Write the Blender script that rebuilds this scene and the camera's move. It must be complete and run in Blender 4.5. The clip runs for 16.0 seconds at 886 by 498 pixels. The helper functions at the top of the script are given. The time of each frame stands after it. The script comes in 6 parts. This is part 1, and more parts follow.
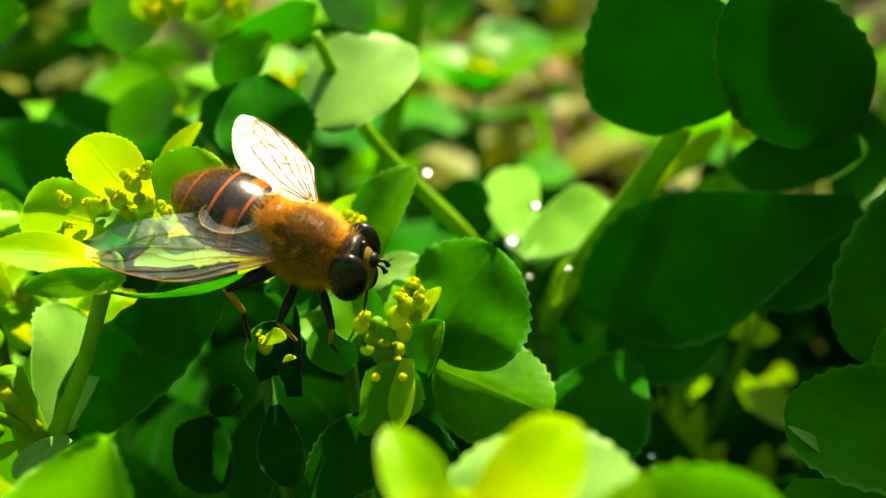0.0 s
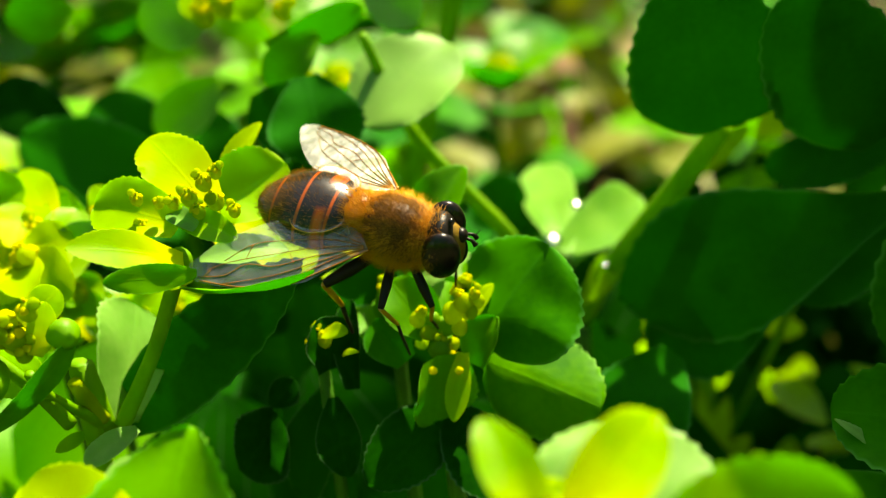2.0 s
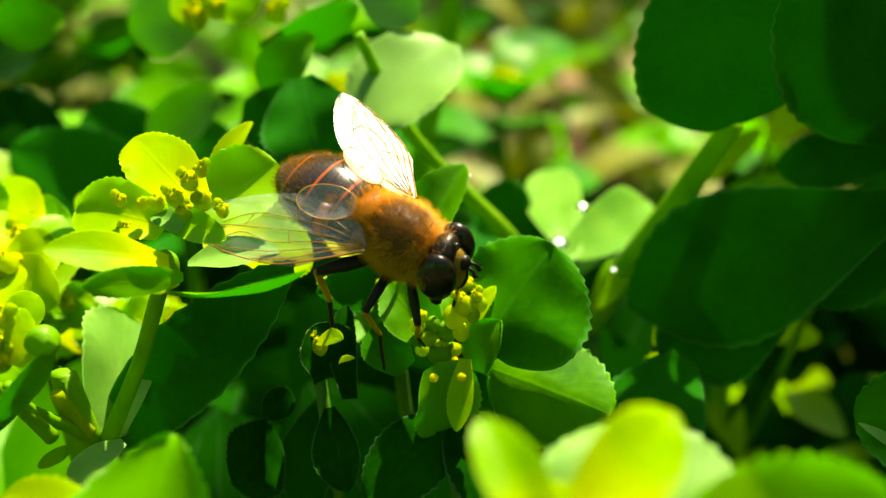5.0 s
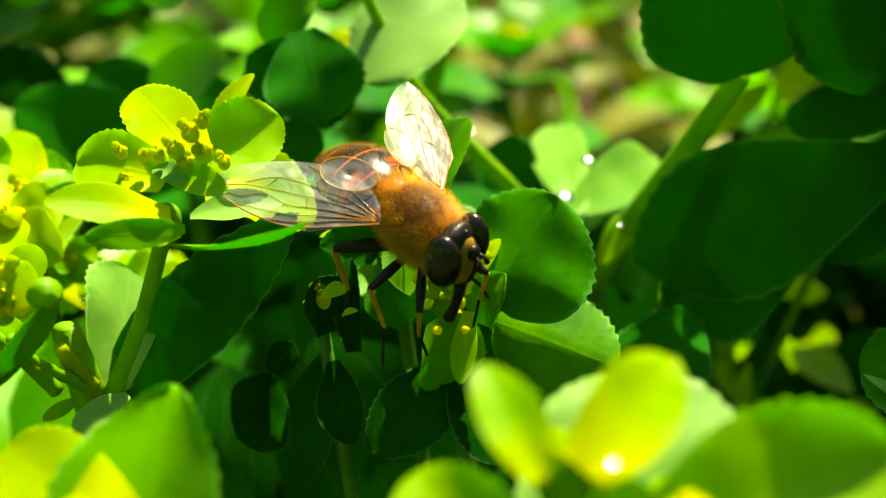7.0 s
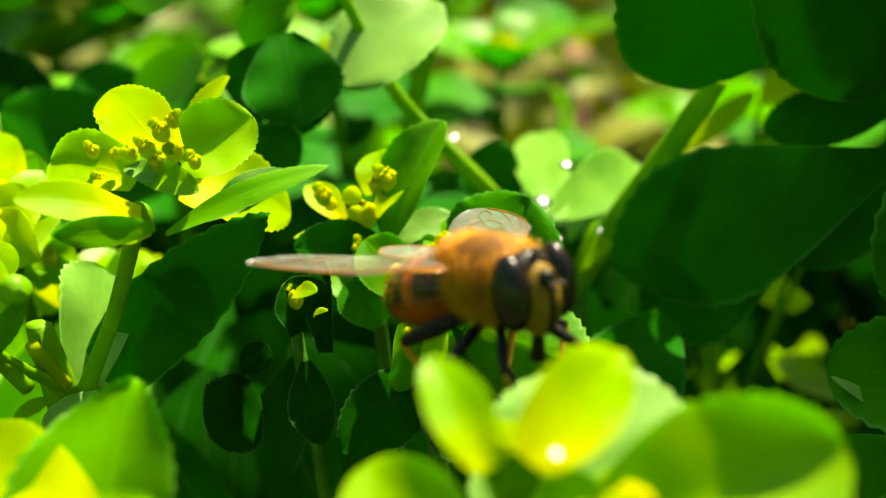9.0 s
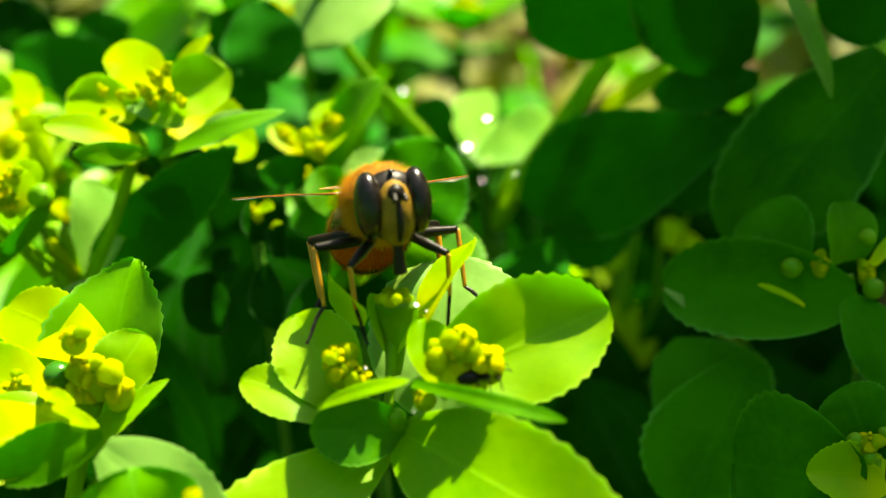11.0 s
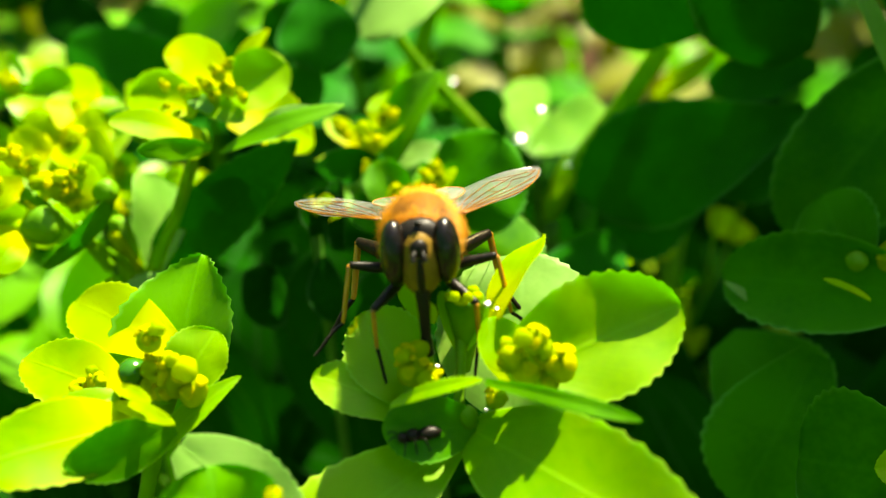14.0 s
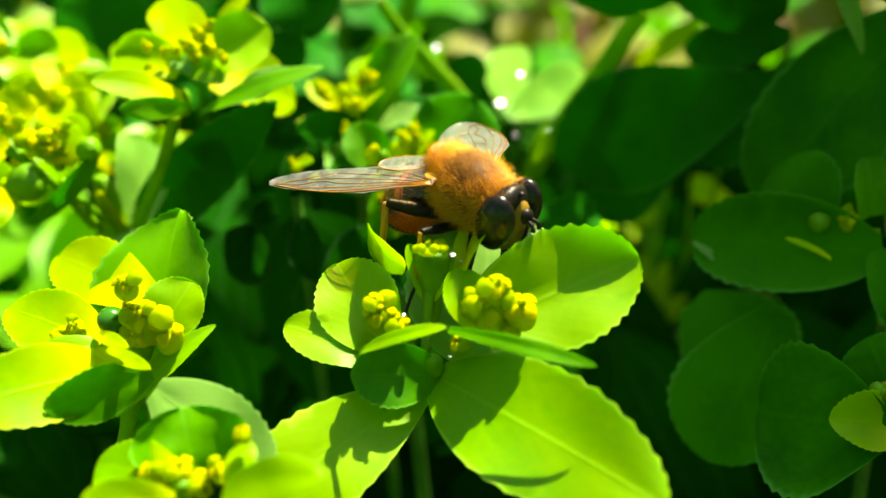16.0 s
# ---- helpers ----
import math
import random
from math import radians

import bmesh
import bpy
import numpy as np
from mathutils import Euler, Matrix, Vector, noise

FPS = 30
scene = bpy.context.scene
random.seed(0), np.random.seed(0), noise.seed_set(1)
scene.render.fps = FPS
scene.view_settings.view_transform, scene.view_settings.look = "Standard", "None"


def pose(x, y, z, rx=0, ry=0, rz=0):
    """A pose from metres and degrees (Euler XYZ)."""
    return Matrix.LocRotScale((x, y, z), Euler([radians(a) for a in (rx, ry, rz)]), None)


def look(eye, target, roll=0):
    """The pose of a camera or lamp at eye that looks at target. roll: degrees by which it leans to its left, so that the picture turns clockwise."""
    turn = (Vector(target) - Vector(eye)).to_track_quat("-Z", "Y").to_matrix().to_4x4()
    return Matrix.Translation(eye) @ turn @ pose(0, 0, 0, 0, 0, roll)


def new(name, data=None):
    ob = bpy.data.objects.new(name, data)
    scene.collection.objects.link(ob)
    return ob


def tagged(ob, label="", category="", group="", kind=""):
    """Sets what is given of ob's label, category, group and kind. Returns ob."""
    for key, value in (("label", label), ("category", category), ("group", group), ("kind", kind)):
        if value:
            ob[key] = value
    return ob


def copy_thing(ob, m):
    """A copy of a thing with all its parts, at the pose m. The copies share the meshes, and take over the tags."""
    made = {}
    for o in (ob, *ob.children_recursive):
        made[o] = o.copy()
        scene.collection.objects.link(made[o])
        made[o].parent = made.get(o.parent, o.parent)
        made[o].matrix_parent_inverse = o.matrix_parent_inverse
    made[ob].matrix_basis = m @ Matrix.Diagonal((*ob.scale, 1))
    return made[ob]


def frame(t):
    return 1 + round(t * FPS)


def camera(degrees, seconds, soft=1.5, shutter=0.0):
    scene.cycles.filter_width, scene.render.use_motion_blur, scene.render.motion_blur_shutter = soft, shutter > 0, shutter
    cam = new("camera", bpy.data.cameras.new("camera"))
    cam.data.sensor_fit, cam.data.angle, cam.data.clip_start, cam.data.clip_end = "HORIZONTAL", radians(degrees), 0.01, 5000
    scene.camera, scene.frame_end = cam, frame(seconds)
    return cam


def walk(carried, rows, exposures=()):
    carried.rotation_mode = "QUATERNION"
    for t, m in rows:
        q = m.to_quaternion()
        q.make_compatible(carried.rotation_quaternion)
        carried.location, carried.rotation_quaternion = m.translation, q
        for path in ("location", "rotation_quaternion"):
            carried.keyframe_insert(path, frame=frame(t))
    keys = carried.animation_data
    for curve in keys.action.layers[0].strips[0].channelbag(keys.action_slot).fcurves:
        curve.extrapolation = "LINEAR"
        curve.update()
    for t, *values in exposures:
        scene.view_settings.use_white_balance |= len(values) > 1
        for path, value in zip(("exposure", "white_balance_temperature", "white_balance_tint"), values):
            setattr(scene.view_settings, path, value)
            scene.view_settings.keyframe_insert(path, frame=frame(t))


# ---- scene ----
# ---------- camera ----------
cam = camera(43.0, 16.0, soft=1.3, shutter=0.0)
PATH = [
    (0, (0.00686, 0.00807, 0.118), (-0.00581, 0.09892, 0.07818), -5.00),
    (0.5, (0.00532, 0.00411, 0.12026), (-0.00702, 0.09495, 0.08031), -5.07),
    (1, (0.00443, 0.00632, 0.11869), (-0.00827, 0.09669, 0.0778), -5.08),
    (1.5, (0.00546, 0.00677, 0.11774), (-0.00686, 0.09732, 0.07714), -5.02),
    (2, (0.00443, 0.00639, 0.11909), (-0.00836, 0.09696, 0.07866), -4.89),
    (2.5, (0.00379, 0.0068, 0.11916), (-0.00876, 0.09745, 0.07887), -4.90),
    (3, (0.00357, 0.00842, 0.11825), (-0.00845, 0.09901, 0.07763), -4.63),
    (3.5, (0.00363, 0.00932, 0.11784), (-0.00806, 0.10014, 0.07765), -4.68),
    (6, (0.00483, 0.00782, 0.11682), (-0.0096, 0.09913, 0.07871), -6.34),
    (6.5, (0.00402, 0.00789, 0.11773), (-0.01011, 0.09809, 0.07694), -5.81),
    (7, (0.00465, 0.00846, 0.11656), (-0.0097, 0.09828, 0.07499), -6.16),
    (7.5, (0.00487, 0.00877, 0.11645), (-0.00954, 0.09847, 0.07465), -6.26),
    (8, (0.00433, 0.00832, 0.11672), (-0.01015, 0.09806, 0.07503), -6.11),
    (8.5, (0.00507, 0.00907, 0.1165), (-0.00921, 0.09894, 0.07503), -5.99),
    (9, (0.00608, 0.00814, 0.11602), (-0.00838, 0.09842, 0.07553), -5.86),
    (11.5, (0.0115, -0.00709, 0.12181), (-0.00079, 0.08122, 0.07652), -2.79),
    (12, (0.01104, -0.00718, 0.12208), (-0.00146, 0.08096, 0.07652), -2.87),
    (12.5, (0.01129, -0.00735, 0.12208), (-0.00193, 0.0807, 0.07655), -2.90),
    (13, (0.01064, -0.0072, 0.12187), (-0.00302, 0.08038, 0.07558), -3.09),
    (13.5, (0.00972, -0.00592, 0.12227), (-0.00522, 0.08159, 0.07623), -3.69),
    (14, (0.00966, -0.0056, 0.12146), (-0.00588, 0.08201, 0.07582), -4.10),
    (14.5, (0.01036, -0.00816, 0.12182), (-0.00476, 0.07877, 0.07476), -3.54),
    (15, (0.01048, -0.0102, 0.12331), (-0.00568, 0.07684, 0.0768), -4.09),
    (15.5, (0.01029, -0.00914, 0.12238), (-0.00488, 0.07788, 0.0755), -3.58),
    (16, (0.01111, -0.00731, 0.12145), (-0.00402, 0.07924, 0.0737), -3.69),
]
walk(cam, [(t, look(eye, target, roll)) for t, eye, target, roll in PATH], [(0, 2.02, 8600, 1), (9.0, 2.04, 8600, 1), (11.5, 2.26, 8300, 1), (16, 2.24, 8300, 1)])
cam.data.dof.use_dof = True
cam.data.dof.focus_distance = 0.051
cam.data.dof.aperture_fstop = 40.0

# ---------- light ----------
SUN_AZ, SUN_EL = 26.0, 58.0          # degrees from straight ahead (+y) to the right; above the horizon
world = bpy.data.worlds.new("sky")
scene.world = world
world.use_nodes = True
wn = world.node_tree.nodes
sky = wn.new("ShaderNodeTexSky")
sky.sky_type = "NISHITA"
sky.sun_disc = False
sky.sun_elevation = radians(SUN_EL)
sky.sun_rotation = radians(SUN_AZ)
world.node_tree.links.new(sky.outputs["Color"], wn["Background"].inputs["Color"])
wn["Background"].inputs["Strength"].default_value = 0.082
sun = new("sun", bpy.data.lights.new("sun", "SUN"))
sun.data.energy, sun.data.angle, sun.data.color = 4.1, radians(0.53), (1.0, 0.95, 0.84)
sun_from = Vector((math.sin(radians(SUN_AZ)) * math.cos(radians(SUN_EL)), math.cos(radians(SUN_AZ)) * math.cos(radians(SUN_EL)), math.sin(radians(SUN_EL))))
sun.matrix_world = look(sun_from, (0, 0, 0))



# ---------- materials ----------
def material(name):
    m = bpy.data.materials.new(name)
    m.use_nodes = True
    nt = m.node_tree
    nt.nodes.clear()
    return m, nt, lambda kind: nt.nodes.new("ShaderNode" + kind), nt.links.new


def ramp(node, stops):
    el = node.color_ramp.elements
    while len(el) < len(stops):
        el.new(0.5)
    for e, (p, c) in zip(el, stops):
        e.position, e.color = p, (*c, 1)


def foliage(name, deep, bright, through_colour, share=0.45, rough=0.42, vein=0.5, patch=None, gloss=0.22):
    """A leaf: two greens in soft patches, veins in relief from the leaf's own u (base to tip) and v (across), light shining through."""
    m, nt, N, link = material(name)
    out, mix, pr, tr = N("OutputMaterial"), N("MixShader"), N("BsdfPrincipled"), N("BsdfTranslucent")
    uv, geo, obj = N("UVMap"), N("NewGeometry"), N("ObjectInfo")
    sep = N("SeparateXYZ")
    link(uv.outputs[0], sep.inputs[0])
    n1, n2 = N("TexNoise"), N("TexNoise")
    n1.inputs["Scale"].default_value, n1.inputs["Detail"].default_value = 260.0, 3.0
    n2.inputs["Scale"].default_value, n2.inputs["Detail"].default_value = 2600.0, 2.0
    for n in (n1, n2):
        link(geo.outputs["Position"], n.inputs["Vector"])
    add = N("Math")
    add.operation = "MULTIPLY_ADD"
    link(obj.outputs["Random"], add.inputs[0])
    add.inputs[1].default_value = 0.35
    link(n1.outputs[0], add.inputs[2])
    add2 = N("Math")
    add2.operation = "MULTIPLY_ADD"
    link(n2.outputs[0], add2.inputs[0])
    add2.inputs[1].default_value = 0.42
    link(add.outputs[0], add2.inputs[2])
    cr = N("ValToRGB")
    ramp(cr, [(0.60, deep), (1.0, bright)])
    link(add2.outputs[0], cr.inputs[0])
    # veins: a midrib at v = 0.5 and slanting side veins
    off = N("Math")
    off.operation = "SUBTRACT"
    link(sep.outputs["Y"], off.inputs[0])
    off.inputs[1].default_value = 0.5
    ab = N("Math")
    ab.operation = "ABSOLUTE"
    link(off.outputs[0], ab.inputs[0])
    rib = N("MapRange")
    rib.inputs["From Min"].default_value, rib.inputs["From Max"].default_value = 0.0, 0.035
    rib.inputs["To Min"].default_value, rib.inputs["To Max"].default_value = 1.0, 0.0
    link(ab.outputs[0], rib.inputs["Value"])
    slant = N("Math")
    slant.operation = "MULTIPLY_ADD"
    link(ab.outputs[0], slant.inputs[0])
    slant.inputs[1].default_value = -1.1
    link(sep.outputs["X"], slant.inputs[2])
    wob = N("Math")
    wob.operation = "MULTIPLY_ADD"
    link(n1.outputs[0], wob.inputs[0])
    wob.inputs[1].default_value = 0.08
    link(slant.outputs[0], wob.inputs[2])
    fr = N("Math")
    fr.operation = "PINGPONG"
    link(wob.outputs[0], fr.inputs[0])
    fr.inputs[1].default_value = 0.065
    side = N("MapRange")
    side.inputs["From Min"].default_value, side.inputs["From Max"].default_value = 0.0, 0.03
    side.inputs["To Min"].default_value, side.inputs["To Max"].default_value = 0.16, 0.0
    link(fr.outputs[0], side.inputs["Value"])
    vn = N("Math")
    vn.operation = "MAXIMUM"
    link(rib.outputs[0], vn.inputs[0])
    link(side.outputs[0], vn.inputs[1])
    vs = N("Math")
    vs.operation = "MULTIPLY"
    link(vn.outputs[0], vs.inputs[0])
    vs.inputs[1].default_value = vein
    tint = N("MixRGB")
    link(vs.outputs[0], tint.inputs[0])
    link(cr.outputs[0], tint.inputs[1])
    tint.inputs[2].default_value = (*[min(1, 0.55 * c + 0.45 * d + 0.02) for c, d in zip(bright, through_colour)], 1)
    # a thin pale margin
    mg = N("MapRange")
    mg.inputs["From Min"].default_value, mg.inputs["From Max"].default_value = 0.462, 0.492
    mg.inputs["To Min"].default_value, mg.inputs["To Max"].default_value = 0.0, 0.55
    link(ab.outputs[0], mg.inputs["Value"])
    rim = N("MixRGB")
    link(mg.outputs[0], rim.inputs[0])
    link(tint.outputs[0], rim.inputs[1])
    rim.inputs[2].default_value = (*[min(1, 1.5 * c + 0.06) for c in bright], 1)
    base = rim.outputs[0]
    if patch:  # yellowing towards the base of the leaf
        pm = N("MapRange")
        pm.inputs["From Min"].default_value, pm.inputs["From Max"].default_value = 0.2, 0.7
        pm.inputs["To Min"].default_value, pm.inputs["To Max"].default_value = 0.95, 0.0
        sh = N("Math")
        sh.operation = "MULTIPLY_ADD"
        link(n1.outputs[0], sh.inputs[0])
        sh.inputs[1].default_value = 0.3
        link(sep.outputs["X"], sh.inputs[2])
        link(sh.outputs[0], pm.inputs["Value"])
        px = N("MixRGB")
        link(pm.outputs[0], px.inputs[0])
        link(base, px.inputs[1])
        px.inputs[2].default_value = (*patch, 1)
        base = px.outputs[0]
    link(base, pr.inputs["Base Color"])
    pr.inputs["Roughness"].default_value = rough
    pr.inputs["Specular IOR Level"].default_value = gloss
    bump = N("Bump")
    bump.inputs["Strength"].default_value, bump.inputs["Distance"].default_value = 0.16, 0.0001
    hs = N("Math")
    hs.operation = "MULTIPLY_ADD"
    link(n2.outputs[0], hs.inputs[0])
    hs.inputs[1].default_value = 0.5
    link(vn.outputs[0], hs.inputs[2])
    link(hs.outputs[0], bump.inputs["Height"])
    link(bump.outputs[0], pr.inputs["Normal"])
    tm = N("MixRGB")
    tm.blend_type = "MULTIPLY"
    tm.inputs[0].default_value = 0.6
    tm.inputs[1].default_value = (*through_colour, 1)
    link(cr.outputs[0], tm.inputs[2])
    tg = N("MixRGB")
    tg.inputs[0].default_value = 0.72
    link(tm.outputs[0], tg.inputs[1])
    tg.inputs[2].default_value = (*through_colour, 1)
    link(tg.outputs[0], tr.inputs["Color"])
    mix.inputs[0].default_value = share
    link(pr.outputs[0], mix.inputs[1])
    link(tr.outputs[0], mix.inputs[2])
    link(mix.outputs[0], out.inputs[0])
    return m


def plain(name, c1, c2, scale=800.0, rough=0.5, bump=0.3, metal=0.0, spec=0.5, glow_through=0.0):
    """An opaque surface of two tones in noise, with a fine relief."""
    m, nt, N, link = material(name)
    out, pr, no, geo = N("OutputMaterial"), N("BsdfPrincipled"), N("TexNoise"), N("NewGeometry")
    no.inputs["Scale"].default_value, no.inputs["Detail"].default_value = scale, 4.0
    link(geo.outputs["Position"], no.inputs["Vector"])
    cr = N("ValToRGB")
    ramp(cr, [(0.3, c1), (0.72, c2)])
    link(no.outputs[0], cr.inputs[0])
    link(cr.outputs[0], pr.inputs["Base Color"])
    pr.inputs["Roughness"].default_value, pr.inputs["Metallic"].default_value = rough, metal
    pr.inputs["Specular IOR Level"].default_value = spec
    bp = N("Bump")
    bp.inputs["Strength"].default_value, bp.inputs["Distance"].default_value = bump, 0.5 / scale
    link(no.outputs[0], bp.inputs["Height"])
    link(bp.outputs[0], pr.inputs["Normal"])
    if glow_through:
        tr, mx = N("BsdfTranslucent"), N("MixShader")
        link(cr.outputs[0], tr.inputs["Color"])
        mx.inputs[0].default_value = glow_through
        link(pr.outputs[0], mx.inputs[1])
        link(tr.outputs[0], mx.inputs[2])
        link(mx.outputs[0], out.inputs[0])
    else:
        link(pr.outputs[0], out.inputs[0])
    return m


def dew():
    m, nt, N, link = material("dew")
    out, pr, gl, mx = N("OutputMaterial"), N("BsdfPrincipled"), N("BsdfGlossy"), N("MixShader")
    pr.inputs["Base Color"].default_value = (1, 1, 1, 1)
    pr.inputs["Roughness"].default_value, pr.inputs["IOR"].default_value, pr.inputs["Transmission Weight"].default_value = 0.06, 1.33, 1.0
    gl.inputs["Roughness"].default_value = 0.22
    # glossy share added over the clear water to strengthen the glint
    mx.inputs[0].default_value = 0.12
    link(pr.outputs[0], mx.inputs[1])
    link(gl.outputs[0], mx.inputs[2])
    link(mx.outputs[0], out.inputs[0])
    return m


MAT = {
    "leaf": foliage("leaf_green", (0.035, 0.19, 0.002), (0.12, 0.38, 0.004), (0.16, 0.70, 0.002), 0.46, 0.45, 0.25, None, 0.18),
    # darkened copy of the leaf green, with shade put into the colour
    "dark": foliage("leaf_painted_shade", (0.001, 0.085, 0.001), (0.006, 0.16, 0.002), (0.014, 0.42, 0.002), 0.27, 0.6, 0.06, None, 0.05),
    # duller copy of the leaf green, with half shade put into the colour
    "half": foliage("leaf_painted_half_shade", (0.006, 0.11, 0.002), (0.032, 0.23, 0.003), (0.05, 0.52, 0.002), 0.34, 0.55, 0.2, None, 0.05),
    # near-black copy of the leaf: deep shade is put into its colour
    "deep": foliage("leaf_painted_deep_shade", (0.001, 0.031, 0.001), (0.003, 0.063, 0.001), (0.010, 0.26, 0.002), 0.07, 0.7, 0.06, None, 0.01),
    "lime": foliage("leaf_lime_green", (0.13, 0.35, 0.003), (0.27, 0.48, 0.006), (0.42, 0.88, 0.003), 0.48, 0.42, 0.42, None, 0.26),
    "sheen": foliage("leaf_glossy_pale", (0.08, 0.27, 0.015), (0.17, 0.38, 0.04), (0.26, 0.76, 0.008), 0.3, 0.36, 0.15, None, 0.6),
    "pale": foliage("leaf_pale_green", (0.12, 0.30, 0.035), (0.22, 0.42, 0.075), (0.30, 0.80, 0.02), 0.42, 0.5, 0.12, None, 0.25),
    "bract": foliage("bract_lime", (0.15, 0.39, 0.002), (0.31, 0.51, 0.003), (0.62, 0.96, 0.002), 0.60, 0.45, 0.30, (0.66, 0.68, 0.002), 0.2),
    "gold": foliage("bract_yellow_green", (0.18, 0.41, 0.002), (0.36, 0.51, 0.002), (0.78, 0.97, 0.002), 0.60, 0.5, 0.16, (0.70, 0.64, 0.002), 0.12),
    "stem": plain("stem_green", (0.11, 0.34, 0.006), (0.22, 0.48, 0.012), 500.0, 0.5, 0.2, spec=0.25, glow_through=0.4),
    # darkened copy of the stem green: shade low down is in the colour
    "stalk": plain("stem_painted_shade", (0.02, 0.09, 0.004), (0.05, 0.17, 0.01), 500.0, 0.5, 0.2, spec=0.2),
    "bud": plain("bud_yellow_green", (0.31, 0.49, 0.003), (0.54, 0.62, 0.004), 700.0, 0.6, 0.2, spec=0.05, glow_through=0.6),
    "gland": plain("gland_yellow", (0.56, 0.60, 0.003), (0.82, 0.72, 0.004), 1500.0, 0.6, 0.2, spec=0.05, glow_through=0.55),
    "cup": plain("cup_pale_green", (0.09, 0.29, 0.01), (0.22, 0.44, 0.02), 400.0, 0.45, 0.2, spec=0.2, glow_through=0.4),
    "berry": plain("capsule_green", (0.01, 0.08, 0.001), (0.03, 0.16, 0.003), 700.0, 0.15, 0.1),
    "dew": dew(),
    "soil": plain("soil_brown", (0.016, 0.022, 0.002), (0.052, 0.044, 0.005), 60.0, 0.9, 0.6),
    "litter": plain("dead_leaf_brown", (0.07, 0.022, 0.002), (0.17, 0.07, 0.004), 90.0, 0.7, 0.4),
    "straw": plain("dry_straw", (0.13, 0.085, 0.010), (0.25, 0.165, 0.03), 90.0, 0.7, 0.4),
    "grass": plain("weed_yellow_green", (0.10, 0.15, 0.002), (0.24, 0.25, 0.004), 40.0, 0.6, 0.3, glow_through=0.4),
}


# ---------- builders; all lengths of the plants in centimetres ----------
CM = 0.01


def cm(p):
    return Vector(p) * CM


def mesh_from(bm, name, mat, smooth=True):
    me = bpy.data.meshes.new(name)
    bm.normal_update()
    bm.to_mesh(me)
    bm.free()
    me.materials.append(mat)
    if smooth:
        me.shade_smooth()
    return me


def part(name, bm, mat, parent, label=""):
    ob = new(name, mesh_from(bm, name, mat) if isinstance(bm, bmesh.types.BMesh) else bm)
    ob.parent = parent
    if label:
        ob["label"] = label
    return ob


def blade(length, width, bend=0.08, fold=0.12, belly=1.3, blunt=0.55, teeth=0.018, thick=0.007, wave=0.03, seed=0, nu=26, nv=10, sessile=0.03, curl=0.0):
    """A leaf along +x from the origin, face +z: closed, with a thin edge, cupped by fold and arched by bend."""
    rng = random.Random(seed)
    ph, ph2 = rng.uniform(0, 6.28), rng.uniform(0, 6.28)
    bm = bmesh.new()
    uvl = bm.loops.layers.uv.new("UVMap")
    sheets, uvs = [], {}
    for side in (1, -1):
        rows = []
        for i in range(nu + 1):
            s = 0.5 - 0.5 * math.cos(math.pi * i / nu)
            k = sessile + (1 - sessile) * s**belly
            half = 0.5 * width * max(0.0, math.sin(math.pi * k)) ** blunt
            half = max(half, 0.035 * width * (1 - s)) * (1 + 0.05 * math.sin(5 * s + ph))
            row = []
            for j in range(nv + 1):
                q = 2 * j / nv - 1
                h = half
                if abs(q) == 1 and s > 0.25:
                    h += teeth * min(width, 0.62) * (1 if i % 2 else -0.7) * min(1, (s - 0.25) * 3) * rng.uniform(0.6, 1.3)
                y = q * h
                z = bend * length * 4 * s * (1 - s) + fold * abs(y) * (0.6 + 0.4 * abs(q))
                z += wave * width * math.sin(7 * s + ph + 2 * q) * abs(q) + 0.5 * wave * width * math.sin(13 * s + ph2) * q
                z += curl * half * max(0.0, abs(q) - 0.6) ** 1.5 * 2.5
                edge = 0.25 + 0.75 * (1 - q * q) ** 0.5
                v = bm.verts.new(((s * length) * CM, y * CM, (z + side * 0.5 * thick * edge) * CM))
                uvs[v] = (s, 0.5 + 0.5 * q)
                row.append(v)
            rows.append(row)
        sheets.append(rows)
    top, low = sheets
    for i in range(nu):
        for j in range(nv):
            bm.faces.new((top[i][j], top[i + 1][j], top[i + 1][j + 1], top[i][j + 1]))
            bm.faces.new((low[i][j], low[i][j + 1], low[i + 1][j + 1], low[i + 1][j]))
        bm.faces.new((top[i][0], low[i][0], low[i + 1][0], top[i + 1][0]))
        bm.faces.new((top[i][nv], top[i + 1][nv], low[i + 1][nv], low[i][nv]))
    for f in bm.faces:
        for lp in f.loops:
            lp[uvl].uv = uvs[lp.vert]
    return bm


leaf_count = [0]


def leaf(shoot, kind, base, tip, width, face, bend=0.08, fold=0.12, mat="leaf", belly=1.3, blunt=0.55, teeth=0.018, label="", curl=0.0):
    """A leaf of a shoot from base to tip, its upper side towards face."""
    base, tip = cm(base), cm(tip)
    ax = (tip - base).normalized()
    up = Vector(face)
    up = (up - ax * up.dot(ax)).normalized()
    m = Matrix.Identity(4)
    m.col[0][:3], m.col[1][:3], m.col[2][:3], m.col[3][:3] = ax, up.cross(ax), up, base
    leaf_count[0] += 1
    big = width > 1.0
    ob = part(kind, blade((tip - base).length / CM, width, bend, fold, belly, blunt, teeth, seed=leaf_count[0], nu=72 if big else 36, nv=12 if big else 8, sessile=0.09 if kind == "bract" else 0.03, curl=curl), MAT[mat], shoot, label)
    ob.data.set_sharp_from_angle(angle=radians(50))
    ob.matrix_local = m
    return ob


